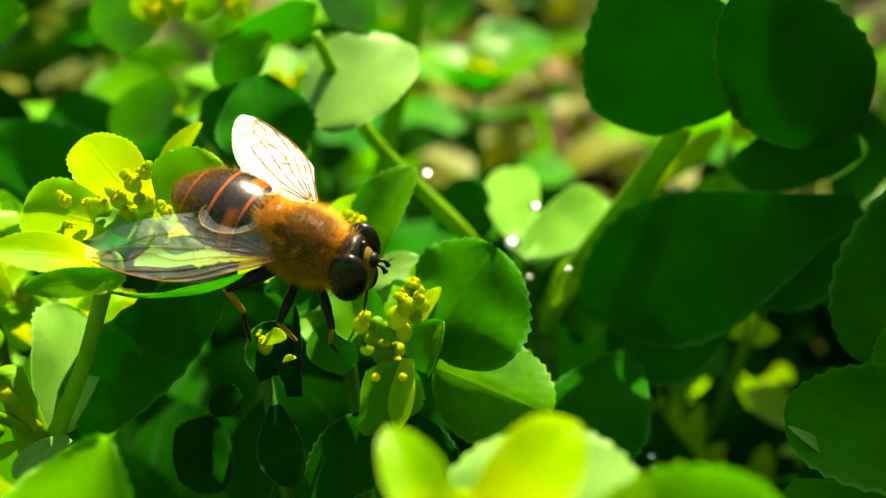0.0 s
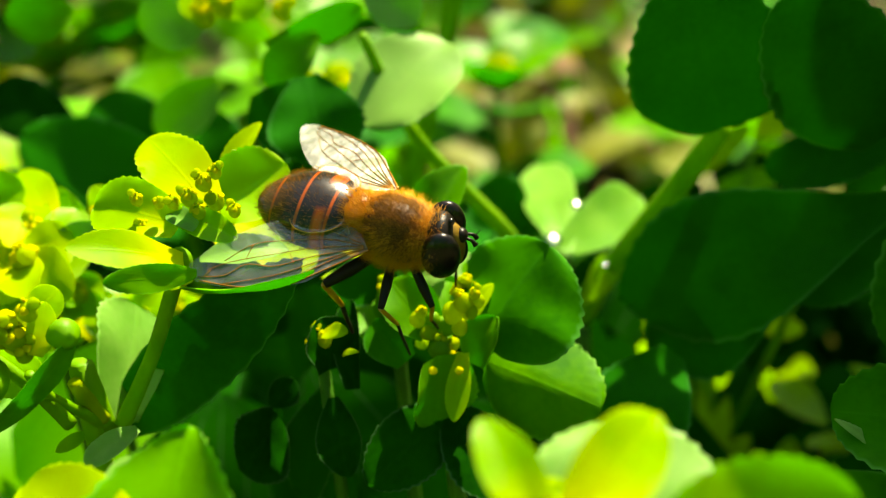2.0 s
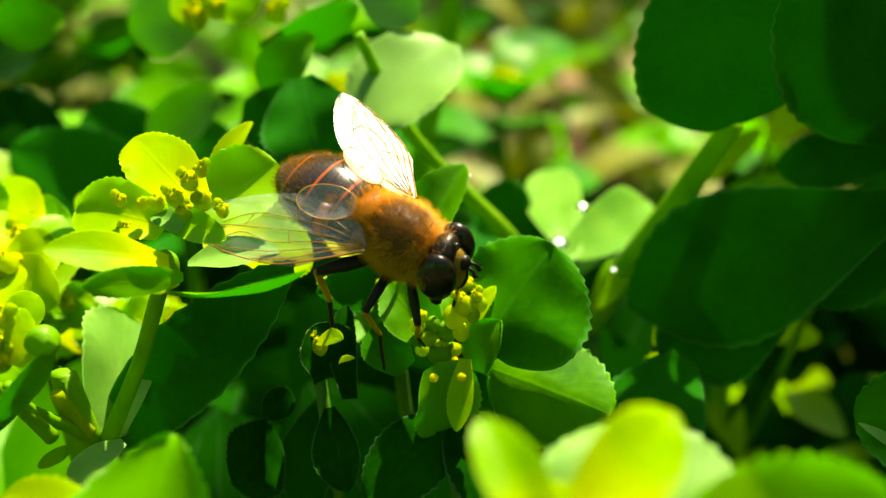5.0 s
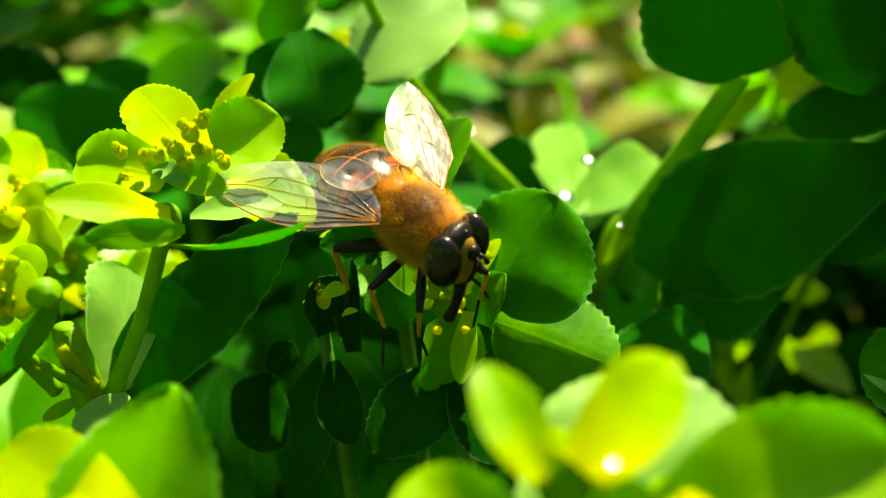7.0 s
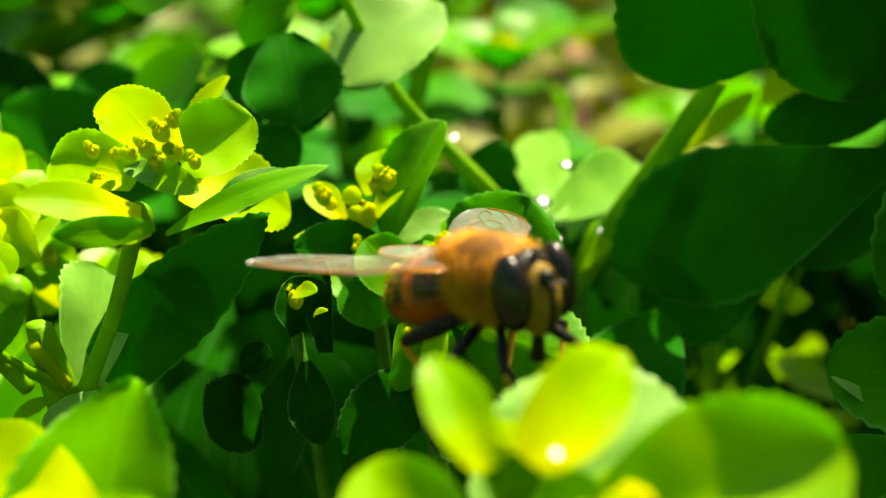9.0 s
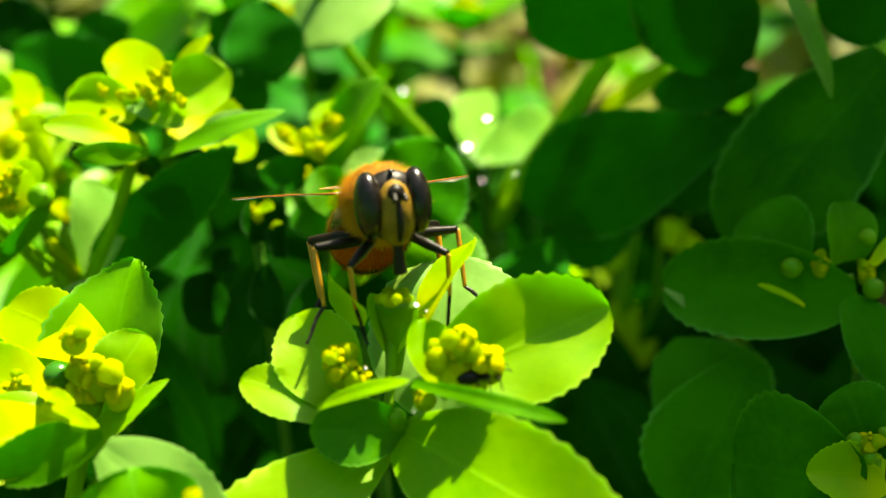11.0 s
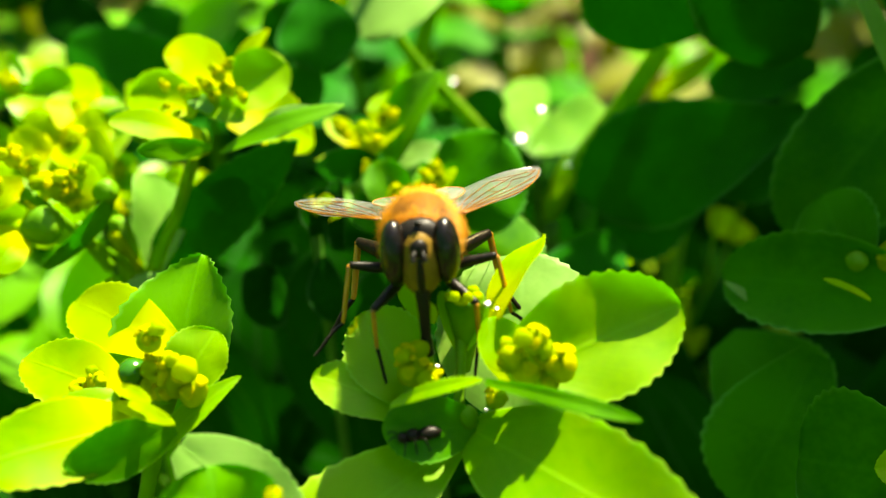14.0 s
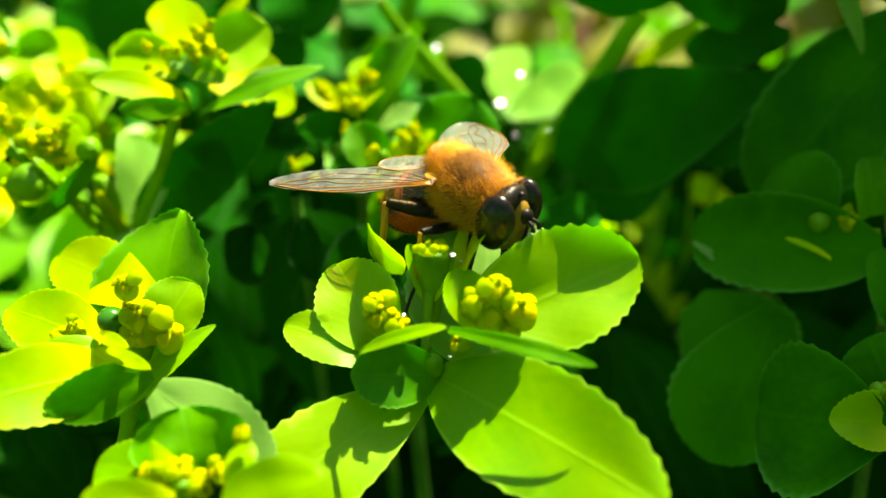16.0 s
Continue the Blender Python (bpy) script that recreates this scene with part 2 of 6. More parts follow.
def tube(points, radii, sides=10):
    """A round stalk through the points (cm), smoothed, with a radius (cm) at each."""
    pts = [Vector(p) for p in points]
    line, rad = [], []
    for i in range(len(pts) - 1):
        a, b = pts[i], pts[i + 1]
        p0, p3 = pts[max(i - 1, 0)], pts[min(i + 2, len(pts) - 1)]
        for n in range(6):
            u = n / 6
            line.append(0.5 * (2 * a + (b - p0) * u + (2 * p0 - 5 * a + 4 * b - p3) * u * u + (3 * a - p0 - 3 * b + p3) * u**3))
            rad.append(radii[i] + (radii[i + 1] - radii[i]) * u)
    line.append(pts[-1])
    rad.append(radii[-1])
    bm = bmesh.new()
    rings = []
    for i, p in enumerate(line):
        d = (line[min(i + 1, len(line) - 1)] - line[max(i - 1, 0)]).normalized()
        side = d.cross(Vector((0.3, 0.9, 0.2))).normalized()
        other = d.cross(side)
        rings.append([bm.verts.new((p + (side * math.cos(a) + other * math.sin(a)) * rad[i]) * CM) for a in [6.28318 * k / sides for k in range(sides)]])
    for a, b in zip(rings, rings[1:]):
        for k in range(sides):
            bm.faces.new((a[k], a[(k + 1) % sides], b[(k + 1) % sides], b[k]))
    bm.faces.new(rings[0][::-1])
    bm.faces.new(rings[-1])
    return bm


def stem(shoot, points, radii, name="stem", mat="stem", label=""):
    return part(name, tube(points, radii), MAT[mat], shoot, label)


def lump(radius, stretch=1.0, lobes=0.0, seed=0):
    """A rounded bud, a little uneven, of that radius (cm)."""
    bm = bmesh.new()
    bmesh.ops.create_icosphere(bm, subdivisions=3, radius=1.0)
    rng = random.Random(seed)
    ph = rng.uniform(0, 6)
    for v in bm.verts:
        a = math.atan2(v.co.y, v.co.x)
        k = 1 + lobes * math.cos(3 * a + ph) * (1 - v.co.z**2) + 0.05 * math.sin(4 * v.co.z + ph)
        v.co = Vector((v.co.x * k, v.co.y * k, v.co.z * stretch)) * radius * CM
    return bm


def bud(shoot, place, radius, stretch=1.0, lobes=0.0, mat="bud", name="flower_bud", lean=(0, 0, 1)):
    leaf_count[0] += 1
    ob = part(name, lump(radius, stretch, lobes, leaf_count[0]), MAT[mat], shoot)
    ob.matrix_local = Matrix.Translation(cm(place)) @ Vector((0, 0, 1)).rotation_difference(Vector(lean)).to_matrix().to_4x4()
    return ob


def flower(shoot, place, size=1.0, lean=(0, 0, 1), seed=0, stamens=3):
    """A spurge cyathium: a small cup with four oval glands on its rim, stamens and a three-lobed seed capsule on its stalk."""
    rng = random.Random(seed)
    q = Vector((0, 0, 1)).rotation_difference(Vector(lean)).to_matrix()
    c = Vector(place)
    at = lambda x, y, z: c + q @ Vector((x, y, z)) * size
    bud(shoot, at(0, 0, 0), 0.125 * size, 1.25, 0.1, "bud", "flower_cup", lean)
    turn = rng.uniform(0, 1.57)
    for k in range(4):
        a = turn + k * 1.57 + rng.uniform(-0.3, 0.3)
        bud(shoot, at(0.1 * math.cos(a), 0.1 * math.sin(a), 0.1), 0.06 * size, 0.42, 0.12, "gland", "nectar_gland", q @ Vector((math.cos(a), math.sin(a), 1.2)))
    a = rng.uniform(0, 6.28)
    bud(shoot, at(0.12 * math.cos(a), 0.12 * math.sin(a), 0.14), 0.085 * size, 1.05, 0.16, "bud", "seed_capsule", lean)
    for k in range(stamens - 1):
        a = rng.uniform(0, 6.28)
        x, y = 0.03 * math.cos(a), 0.03 * math.sin(a)
        z = rng.uniform(0.17, 0.21)
        stem(shoot, [at(x, y, 0.06), at(1.3 * x, 1.3 * y, z)], [0.012 * size, 0.01 * size], "stamen")
        bud(shoot, at(1.3 * x, 1.3 * y, z), 0.026 * size, 0.8, 0.0, "gland", "anther")


def shoot_of(place, label, group="spurge shoots"):
    """The root of a shoot: all its stems, leaves, bracts and flowers hang on it."""
    ob = new({"spurge shoots": "spurge_shoot", "broad weeds": "broad_weed", "weed tufts": "weed_tuft", "weed shoots": "weed_shoot"}[group])
    tagged(ob, label, "plant", group)
    return ob

# ---------- the ground ----------
def ground_sheet():
    bm = bmesh.new()
    steps = [-6000, -2000, -400, -120, -50, -25, -15] + [-10 + k for k in range(0, 71)] + [65, 75, 90, 110, 140, 180, 250, 400, 2000, 6000]
    xs = [-6000, -2000, -400, -150, -80, -50, -35, -25] + [-20 + k for k in range(0, 41)] + [25, 35, 50, 80, 150, 400, 2000, 6000]
    grid = [[bm.verts.new((x * CM, y * CM, 0.35 * CM * noise.noise(Vector((x * 0.35, y * 0.35, 2.0))) + 0.6 * CM * noise.noise(Vector((x * 0.08, y * 0.08, 5.0))) - 0.5 * CM)) for x in xs] for y in steps]
    for a, b in zip(grid, grid[1:]):
        for k in range(len(xs) - 1):
            bm.faces.new((a[k], a[k + 1], b[k + 1], b[k]))
    ob = new("ground", mesh_from(bm, "ground", MAT["soil"]))
    return tagged(ob, "damp brown soil under the weeds", "ground", kind="structure")


ground_sheet()

# ---------- the plants ----------

# the forked shoot with an open umbel
fork = shoot_of((0, 0, 0), "yellow-green sun spurge shoot with an open umbel on a forked stem")
leaf(fork, "bract", (-1.307, 5.35, 10.064), (-1.7, 5.75, 10.27), 0.315, (-0.018, -0.472, 0.881), 0.06, 0.15, "gold", 1.25, 0.5)
leaf(fork, "bract", (-1.407, 5.8, 9.922), (-1.222, 6.1, 10.218), 0.139, (-0.132, -0.654, 0.745), 0.06, 0.6, "gold", 1.15, 0.62)
leaf(fork, "bract", (-1.354, 5.6, 9.946), (-1.037, 5.8, 10.095), 0.388, (0.194, -0.764, 0.615), -0.03, 0.36, "lime", 1.15, 0.5)
leaf(fork, "bract", (-1.42, 5.7, 9.831), (-0.974, 5.95, 9.528), 0.482, (0.653, -0.357, 0.668), 0.06, 0.2, "gold", 1.1, 0.5)
leaf(fork, "bract", (-1.421, 5.25, 10.011), (-1.879, 5.4, 10.064), 0.301, (-0.13, -0.658, 0.742), 0.06, 0.35, "bract", 1.2, 0.48)
leaf(fork, "bract", (-1.375, 5.1, 9.888), (-1.762, 4.8, 10.1), 0.196, (0.624, -0.297, 0.723), 0.06, 0.2, "gold", 1.3, 0.55)
leaf(fork, "bract", (-1.492, 5.32, 10.055), (-1.139, 5.2, 9.951), 0.154, (-0.013, -0.676, 0.737), 0.06, 0.25, "lime", 1.3, 0.55)
leaf(fork, "leaf", (-1.302, 5.05, 9.855), (-1.603, 4.75, 9.962), 0.135, (0.727, -0.641, 0.245), 0.06, 0.12, "leaf", 1.3, 0.55)
long_leaf = leaf(fork, "leaf", (-1.281, 5.1, 9.797), (-0.57, 5.3, 10.005), 0.132, (-0.038, -0.653, 0.756), 0.06, 0.12, "leaf", 1.1, 0.7)
springy_leaf = leaf(fork, "leaf", (-1.119, 5.2, 9.819), (-0.733, 5.3, 9.975), 0.19, (-0.155, -0.611, 0.777), 0.06, 0.3, "pale", 1.1, 0.65)
leaf(fork, "bract", (-1.328, 5.05, 9.825), (-1.401, 4.95, 9.825), 0.039, (0.542, -0.394, 0.742), 0.06, 0.2, "gold", 1.3, 0.52)
leaf(fork, "bract", (-1.322, 5.2, 10.013), (-1.481, 5.3, 10.06), 0.103, (-0.103, -0.553, 0.827), 0.06, 0.3, "pale", 1.3, 0.52)
flower(fork, (-1.27, 5.25, 10.21), 0.29, (0, -0.3, 1), 0, 3)
flower(fork, (-1.35, 5.25, 10.14), 0.29, (0, -0.3, 1), 1, 3)
flower(fork, (-1.23, 5.25, 10.12), 0.32, (0, -0.3, 1), 2, 3)
flower(fork, (-1.21, 5.25, 10.26), 0.23, (0, -0.3, 1), 3, 3)
flower(fork, (-1.6, 5.25, 10.14), 0.22, (0, -0.3, 1), 4, 3)
flower(fork, (-1.5, 5.25, 10.12), 0.20, (0, -0.3, 1), 5, 3)
flower(fork, (-1.43, 5.25, 10.12), 0.23, (0, -0.3, 1), 6, 3)
flower(fork, (-1.15, 5.25, 10.07), 0.23, (0, -0.3, 1), 7, 3)
flower(fork, (-1.32, 5.25, 10.07), 0.26, (0, -0.3, 1), 8, 3)
flower(fork, (-1.59, 5.25, 10.01), 0.20, (0, -0.3, 1), 9, 3)
bud(fork, (-1.43, 5.2, 9.84), 0.060, 1.3, 0, "stem", "umbel_base")
stem(fork, [(-1.41, 5.15, 9.85), (-1.45, 5.12, 9.76), (-1.62, 5.12, 9.4), (-1.85, 5.13, 9.01)], [0.054, 0.037, 0.036, 0.043], "stem", "stem")
leaf(fork, "leaf", (-1.978, 5.3, 8.933), (-2.007, 5.9, 9.28), 0.604, (0.91, -0.174, 0.376), 0.06, 0.12, "pale", 1.2, 0.5)
leaf(fork, "leaf", (-1.786, 5.15, 9.008), (-1.696, 5.5, 9.227), 0.0681, (0.069, -0.543, 0.837), 0.06, 0.12, "pale", 1.3, 0.55)
leaf(fork, "leaf", (-1.741, 5.05, 9.034), (-1.913, 4.8, 8.994), 0.143, (0.329, -0.367, 0.87), 0.06, 0.25, "pale", 1.3, 0.55)
leaf(fork, "leaf", (-2.028, 5.1, 8.983), (-2.1, 4.9, 9.007), 0.0721, (0.806, -0.229, 0.545), 0.06, 0.12, "lime", 1.3, 0.55)
leaf(fork, "leaf", (-2.08, 5.5, 8.73), (-0.89, 5.35, 9.77), 0.45, (-0.23, -0.97, 0.12), 0.06, 0.12, "dark", 1.05, 0.7)
stem(fork, [(-1.93, 5.13, 8.99), (-1.97, 5, 9.16), (-2.03, 4.85, 9.34), (-2.04, 4.75, 9.52)], [0.032, 0.029, 0.028, 0.024], "stem", "stem")
stem(fork, [(-1.92, 5.1, 9.06), (-1.96, 5.05, 9.2), (-1.98, 5, 9.33)], [0.035, 0.042, 0.031], "side_shoot", "bud")
stem(fork, [(-1.93, 5.13, 8.99), (-1.98, 5.1, 8.62), (-1.88, 5.5, -0.3)], [0.05, 0.055, 0.08])

# the side branch of the fork, with seed capsules
bud(fork, (-1.83, 4.75, 9.72), 0.071, 1, 0.1, "stem", "seed_capsule")
leaf(fork, "bract", (-1.96, 4.7, 9.64), (-1.94, 4.85, 9.83), 0.14, (0.75, -0.55, 0.37), 0.06, 0.12, "gold", 1.3, 0.55)
leaf(fork, "bract", (-2.16, 4.5, 9.37), (-1.78, 4.75, 9.71), 0.18, (0.73, -0.56, -0.39), 0.06, 0.12, "leaf", 1.1, 0.7)
flower(fork, (-2.03, 4.7, 9.73), 0.42, (0, -0.3, 1), 20, 3)
flower(fork, (-2.05, 4.7, 9.81), 0.34, (0, -0.3, 1), 21, 3)
flower(fork, (-2.01, 4.7, 9.66), 0.35, (0, -0.3, 1), 22, 3)
leaf(fork, "bract", (-2.4, 4.9, 9.69), (-2.64, 4.7, 9.66), 0.21, (0.51, -0.68, 0.53), 0.06, 0.12, "gold", 1.3, 0.55)
leaf(fork, "bract", (-2.27, 4.6, 9.49), (-2.65, 4.4, 9.43), 0.30, (0.38, -0.84, 0.39), 0.06, 0.12, "gold", 1.3, 0.55)
leaf(fork, "bract", (-2.26, 5, 9.83), (-2.53, 5.1, 9.92), 0.19, (-0.07, -0.77, 0.63), 0.06, 0.12, "gold", 1.3, 0.55)
leaf(fork, "bract", (-2.1, 4.9, 9.69), (-2, 5.1, 9.77), 0.17, (0.74, -0.54, 0.4), 0.06, 0.12, "gold", 1.3, 0.55)
leaf(fork, "bract", (-2.24, 4.5, 9.56), (-2.28, 4.2, 9.51), 0.20, (0.73, -0.21, 0.65), 0.06, 0.12, "gold", 1.3, 0.55)
bud(fork, (-2.16, 4.6, 9.58), 0.111, 1, 0.12, "stem", "seed_capsule")
flower(fork, (-2.33, 4.75, 9.92), 0.44, (0, -0.3, 1), 40, 3)
flower(fork, (-2.17, 4.75, 9.75), 0.50, (0, -0.3, 1), 41, 3)
flower(fork, (-2.06, 4.75, 9.68), 0.44, (0, -0.3, 1), 42, 3)
flower(fork, (-2.5, 4.75, 9.75), 0.44, (0, -0.3, 1), 43, 3)
flower(fork, (-2.25, 4.75, 9.85), 0.38, (0, -0.3, 1), 44, 3)
flower(fork, (-1.97, 4.75, 9.83), 0.33, (0, -0.3, 1), 45, 3)
stem(fork, [(-1.99, 4.9, 9.16), (-2.08, 4.8, 9.43), (-2.23, 4.75, 9.64), (-2.32, 4.75, 9.72)], [0.036, 0.031, 0.031, 0.041], "stem", "stem")

# a second umbel further back, half hidden by the fork
back = shoot_of((0, 0, 0), "sunlit sun spurge shoot with yellow bracts behind the fork")
leaf(back, "bract", (-2.55, 6.2, 9.65), (-2.87, 6.6, 9.83), 0.25, (0.01, -0.39, 0.92), 0.06, 0.12, "gold", 1.3, 0.55)
leaf(back, "leaf", (-2.61, 6.1, 9.37), (-2.55, 6.5, 9.71), 0.31, (0.89, -0.37, 0.26), 0.06, 0.12, "leaf", 1.3, 0.55)
leaf(back, "bract", (-2.56, 6, 9.51), (-2.24, 6.1, 9.68), 0.18, (0.21, -0.96, 0.18), 0.06, 0.12, "pale", 1.3, 0.55)
leaf(back, "bract", (-2.61, 6, 9.44), (-2.84, 6.2, 9.67), 0.28, (0.2, -0.62, 0.76), 0.06, 0.12, "gold", 1.3, 0.55)
flower(back, (-2.6, 6.1, 9.66), 0.44, (0, -0.3, 1), 60, 3)
flower(back, (-2.57, 6.1, 9.56), 0.40, (0, -0.3, 1), 61, 3)
flower(back, (-2.67, 6.1, 9.63), 0.39, (0, -0.3, 1), 62, 3)
leaf(back, "bract", (-2.82, 6.2, 9.57), (-3.26, 6.5, 9.62), 0.28, (-0.34, -0.63, 0.7), 0.06, 0.12, "gold", 1.3, 0.55)
leaf(back, "bract", (-2.77, 6.3, 9.63), (-2.76, 6.6, 9.65), 0.20, (0.81, -0.08, 0.58), 0.06, 0.12, "gold", 1.3, 0.55)
leaf(back, "leaf", (-2.48, 5.9, 9.38), (-2.43, 6.3, 9.7), 0.33, (0.65, -0.52, 0.55), 0.06, 0.12, "lime", 1.3, 0.55)
leaf(back, "leaf", (-2.58, 6, 9.45), (-2.86, 6.3, 9.7), 0.27, (0.14, -0.56, 0.82), 0.06, 0.12, "lime", 1.3, 0.55)
leaf(back, "bract", (-2.69, 6.1, 9.58), (-2.62, 6.4, 9.61), 0.19, (0.81, -0.25, 0.53), 0.06, 0.12, "gold", 1.3, 0.55)
leaf(back, "bract", (-2.73, 6, 9.49), (-2.99, 6.2, 9.65), 0.25, (0.05, -0.59, 0.81), 0.06, 0.12, "gold", 1.3, 0.55)
leaf(back, "bract", (-2.57, 5.9, 9.43), (-2.72, 5.8, 9.35), 0.18, (0.38, -0.86, 0.34), 0.06, 0.12, "lime", 1.3, 0.55)
leaf(back, "bract", (-2.58, 5.9, 9.55), (-2.23, 5.67, 9.47), 0.32, (-0.32, -0.72, 0.62), 0.06, 0.2, "gold", 1.3, 0.5)
leaf(back, "bract", (-2.63, 5.9, 9.55), (-2.41, 5.55, 9.51), 0.24, (-0.17, -0.21, 0.96), 0.06, 0.2, "gold", 1.3, 0.5)
leaf(back, "bract", (-2.67, 5.9, 9.54), (-2.73, 5.6, 9.46), 0.31, (0.62, -0.31, 0.73), 0.06, 0.2, "gold", 1.3, 0.5)
leaf(back, "bract", (-2.68, 5.9, 9.6), (-3, 6, 9.63), 0.26, (-0.21, -0.81, 0.54), 0.06, 0.2, "gold", 1.3, 0.5)
leaf(back, "bract", (-2.61, 5.9, 9.63), (-2.69, 6.25, 9.75), 0.31, (0.33, -0.21, 0.92), 0.06, 0.2, "gold", 1.3, 0.5)
leaf(back, "bract", (-2.57, 5.9, 9.6), (-2.35, 6.04, 9.62), 0.27, (0.41, -0.74, 0.54), 0.06, 0.2, "gold", 1.3, 0.5)
flower(back, (-2.55, 5.85, 9.58), 0.57, (0, -0.3, 1), 310, 3)
leaf(back, "bract", (-2.95, 6, 9.39), (-2.67, 5.72, 9.23), 0.36, (-0.15, -0.6, 0.79), 0.06, 0.2, "bract", 1.3, 0.5)
leaf(back, "bract", (-3.01, 6, 9.4), (-3.03, 5.72, 9.32), 0.26, (0.63, -0.25, 0.74), 0.06, 0.2, "bract", 1.3, 0.5)
leaf(back, "bract", (-3.05, 6, 9.41), (-3.38, 5.86, 9.33), 0.37, (0.33, -0.92, 0.23), 0.06, 0.2, "bract", 1.3, 0.5)
leaf(back, "bract", (-3.02, 6, 9.46), (-3.35, 6.13, 9.5), 0.26, (-0.29, -0.85, 0.43), 0.06, 0.2, "bract", 1.3, 0.5)
leaf(back, "bract", (-2.94, 6, 9.5), (-2.94, 6.3, 9.68), 0.37, (0.38, -0.49, 0.78), 0.06, 0.2, "bract", 1.3, 0.5)
leaf(back, "bract", (-2.92, 6, 9.44), (-2.62, 5.98, 9.43), 0.26, (-0.05, -0.86, 0.52), 0.06, 0.2, "bract", 1.3, 0.5)
flower(back, (-3, 5.95, 9.42), 0.64, (0, -0.3, 1), 320, 3)
leaf(back, "bract", (-3.08, 6.3, 9.75), (-2.92, 6.01, 9.66), 0.25, (0.18, -0.2, 0.96), 0.06, 0.2, "lime", 1.3, 0.5)
leaf(back, "bract", (-3.13, 6.3, 9.78), (-3.36, 6.26, 9.78), 0.23, (0.17, -0.96, 0.21), 0.06, 0.2, "lime", 1.3, 0.5)
leaf(back, "bract", (-3.1, 6.3, 9.82), (-3.38, 6.53, 9.92), 0.27, (-0.27, -0.63, 0.73), 0.06, 0.2, "lime", 1.3, 0.5)
leaf(back, "bract", (-3.06, 6.3, 9.82), (-3.14, 6.59, 9.9), 0.23, (0.33, -0.16, 0.93), 0.06, 0.2, "lime", 1.3, 0.5)
leaf(back, "bract", (-3.02, 6.3, 9.79), (-2.74, 6.35, 9.8), 0.27, (0.14, -0.91, 0.39), 0.06, 0.2, "lime", 1.3, 0.5)
flower(back, (-3.13, 6.25, 9.83), 0.49, (0, -0.3, 1), 330, 3)
leaf(back, "bract", (-2.61, 6.3, 9.11), (-2.52, 6.08, 9.08), 0.15, (0.42, 0.04, 0.91), 0.06, 0.2, "lime", 1.3, 0.5)
leaf(back, "bract", (-2.64, 6.3, 9.14), (-2.88, 6.33, 9.16), 0.20, (-0.08, -0.96, 0.28), 0.06, 0.2, "lime", 1.3, 0.5)
leaf(back, "bract", (-2.59, 6.3, 9.16), (-2.68, 6.52, 9.21), 0.16, (0.15, -0.15, 0.98), 0.06, 0.2, "lime", 1.3, 0.5)
leaf(back, "bract", (-2.56, 6.3, 9.15), (-2.43, 6.42, 9.18), 0.20, (0.56, -0.72, 0.41), 0.06, 0.2, "lime", 1.3, 0.5)
leaf(back, "bract", (-2.57, 6.3, 9.12), (-2.36, 6.24, 9.1), 0.17, (-0.21, -0.86, 0.45), 0.06, 0.2, "lime", 1.3, 0.5)
flower(back, (-2.6, 6.25, 9.22), 0.36, (0, -0.3, 1), 340, 3)
flower(back, (-2.5, 6.25, 9.18), 0.36, (0, -0.3, 1), 341, 3)
leaf(back, "bract", (-2.48, 5, 9.39), (-2.46, 4.77, 9.35), 0.18, (0.78, -0.02, 0.63), 0.06, 0.2, "bract", 1.3, 0.5)
leaf(back, "bract", (-2.51, 5, 9.42), (-2.82, 5.06, 9.45), 0.26, (-0.14, -0.89, 0.42), 0.06, 0.2, "bract", 1.3, 0.5)
leaf(back, "bract", (-2.43, 5, 9.44), (-2.46, 5.23, 9.49), 0.18, (0.62, -0.06, 0.79), 0.06, 0.2, "bract", 1.3, 0.5)
leaf(back, "bract", (-2.4, 5, 9.41), (-2.1, 4.97, 9.4), 0.26, (-0.09, -0.94, 0.33), 0.06, 0.2, "bract", 1.3, 0.5)
leaf(back, "bract", (-2.44, 5, 9.39), (-2.24, 4.79, 9.36), 0.18, (-0.36, -0.45, 0.82), 0.06, 0.2, "bract", 1.3, 0.5)
flower(back, (-2.38, 4.95, 9.53), 0.44, (0, -0.3, 1), 350, 3)
leaf(back, "bract", (-2.48, 6.4, 9.54), (-2.67, 6.3, 9.5), 0.23, (0.4, -0.88, 0.25), 0.06, 0.2, "lime", 1.3, 0.5)
leaf(back, "bract", (-2.47, 6.4, 9.58), (-2.76, 6.52, 9.65), 0.26, (-0.16, -0.75, 0.65), 0.06, 0.2, "lime", 1.3, 0.5)
leaf(back, "bract", (-2.4, 6.4, 9.59), (-2.35, 6.61, 9.68), 0.22, (0.77, -0.4, 0.5), 0.06, 0.2, "lime", 1.3, 0.5)
leaf(back, "bract", (-2.39, 6.4, 9.54), (-2.1, 6.27, 9.46), 0.27, (-0.27, -0.86, 0.42), 0.06, 0.2, "lime", 1.3, 0.5)
leaf(back, "bract", (-2.45, 6.4, 9.53), (-2.42, 6.17, 9.44), 0.21, (0.4, -0.27, 0.87), 0.06, 0.2, "lime", 1.3, 0.5)
flower(back, (-2.31, 6.35, 9.63), 0.49, (0, -0.3, 1), 360, 3)
stem(back, [(-2.63, 6.1, 9.4), (-2.6, 6.25, 6.2), (-2.56, 6.47, 3.1), (-2.53, 6.6, -0.3)], [0.037, 0.041, 0.044, 0.052], "stem", "stalk")

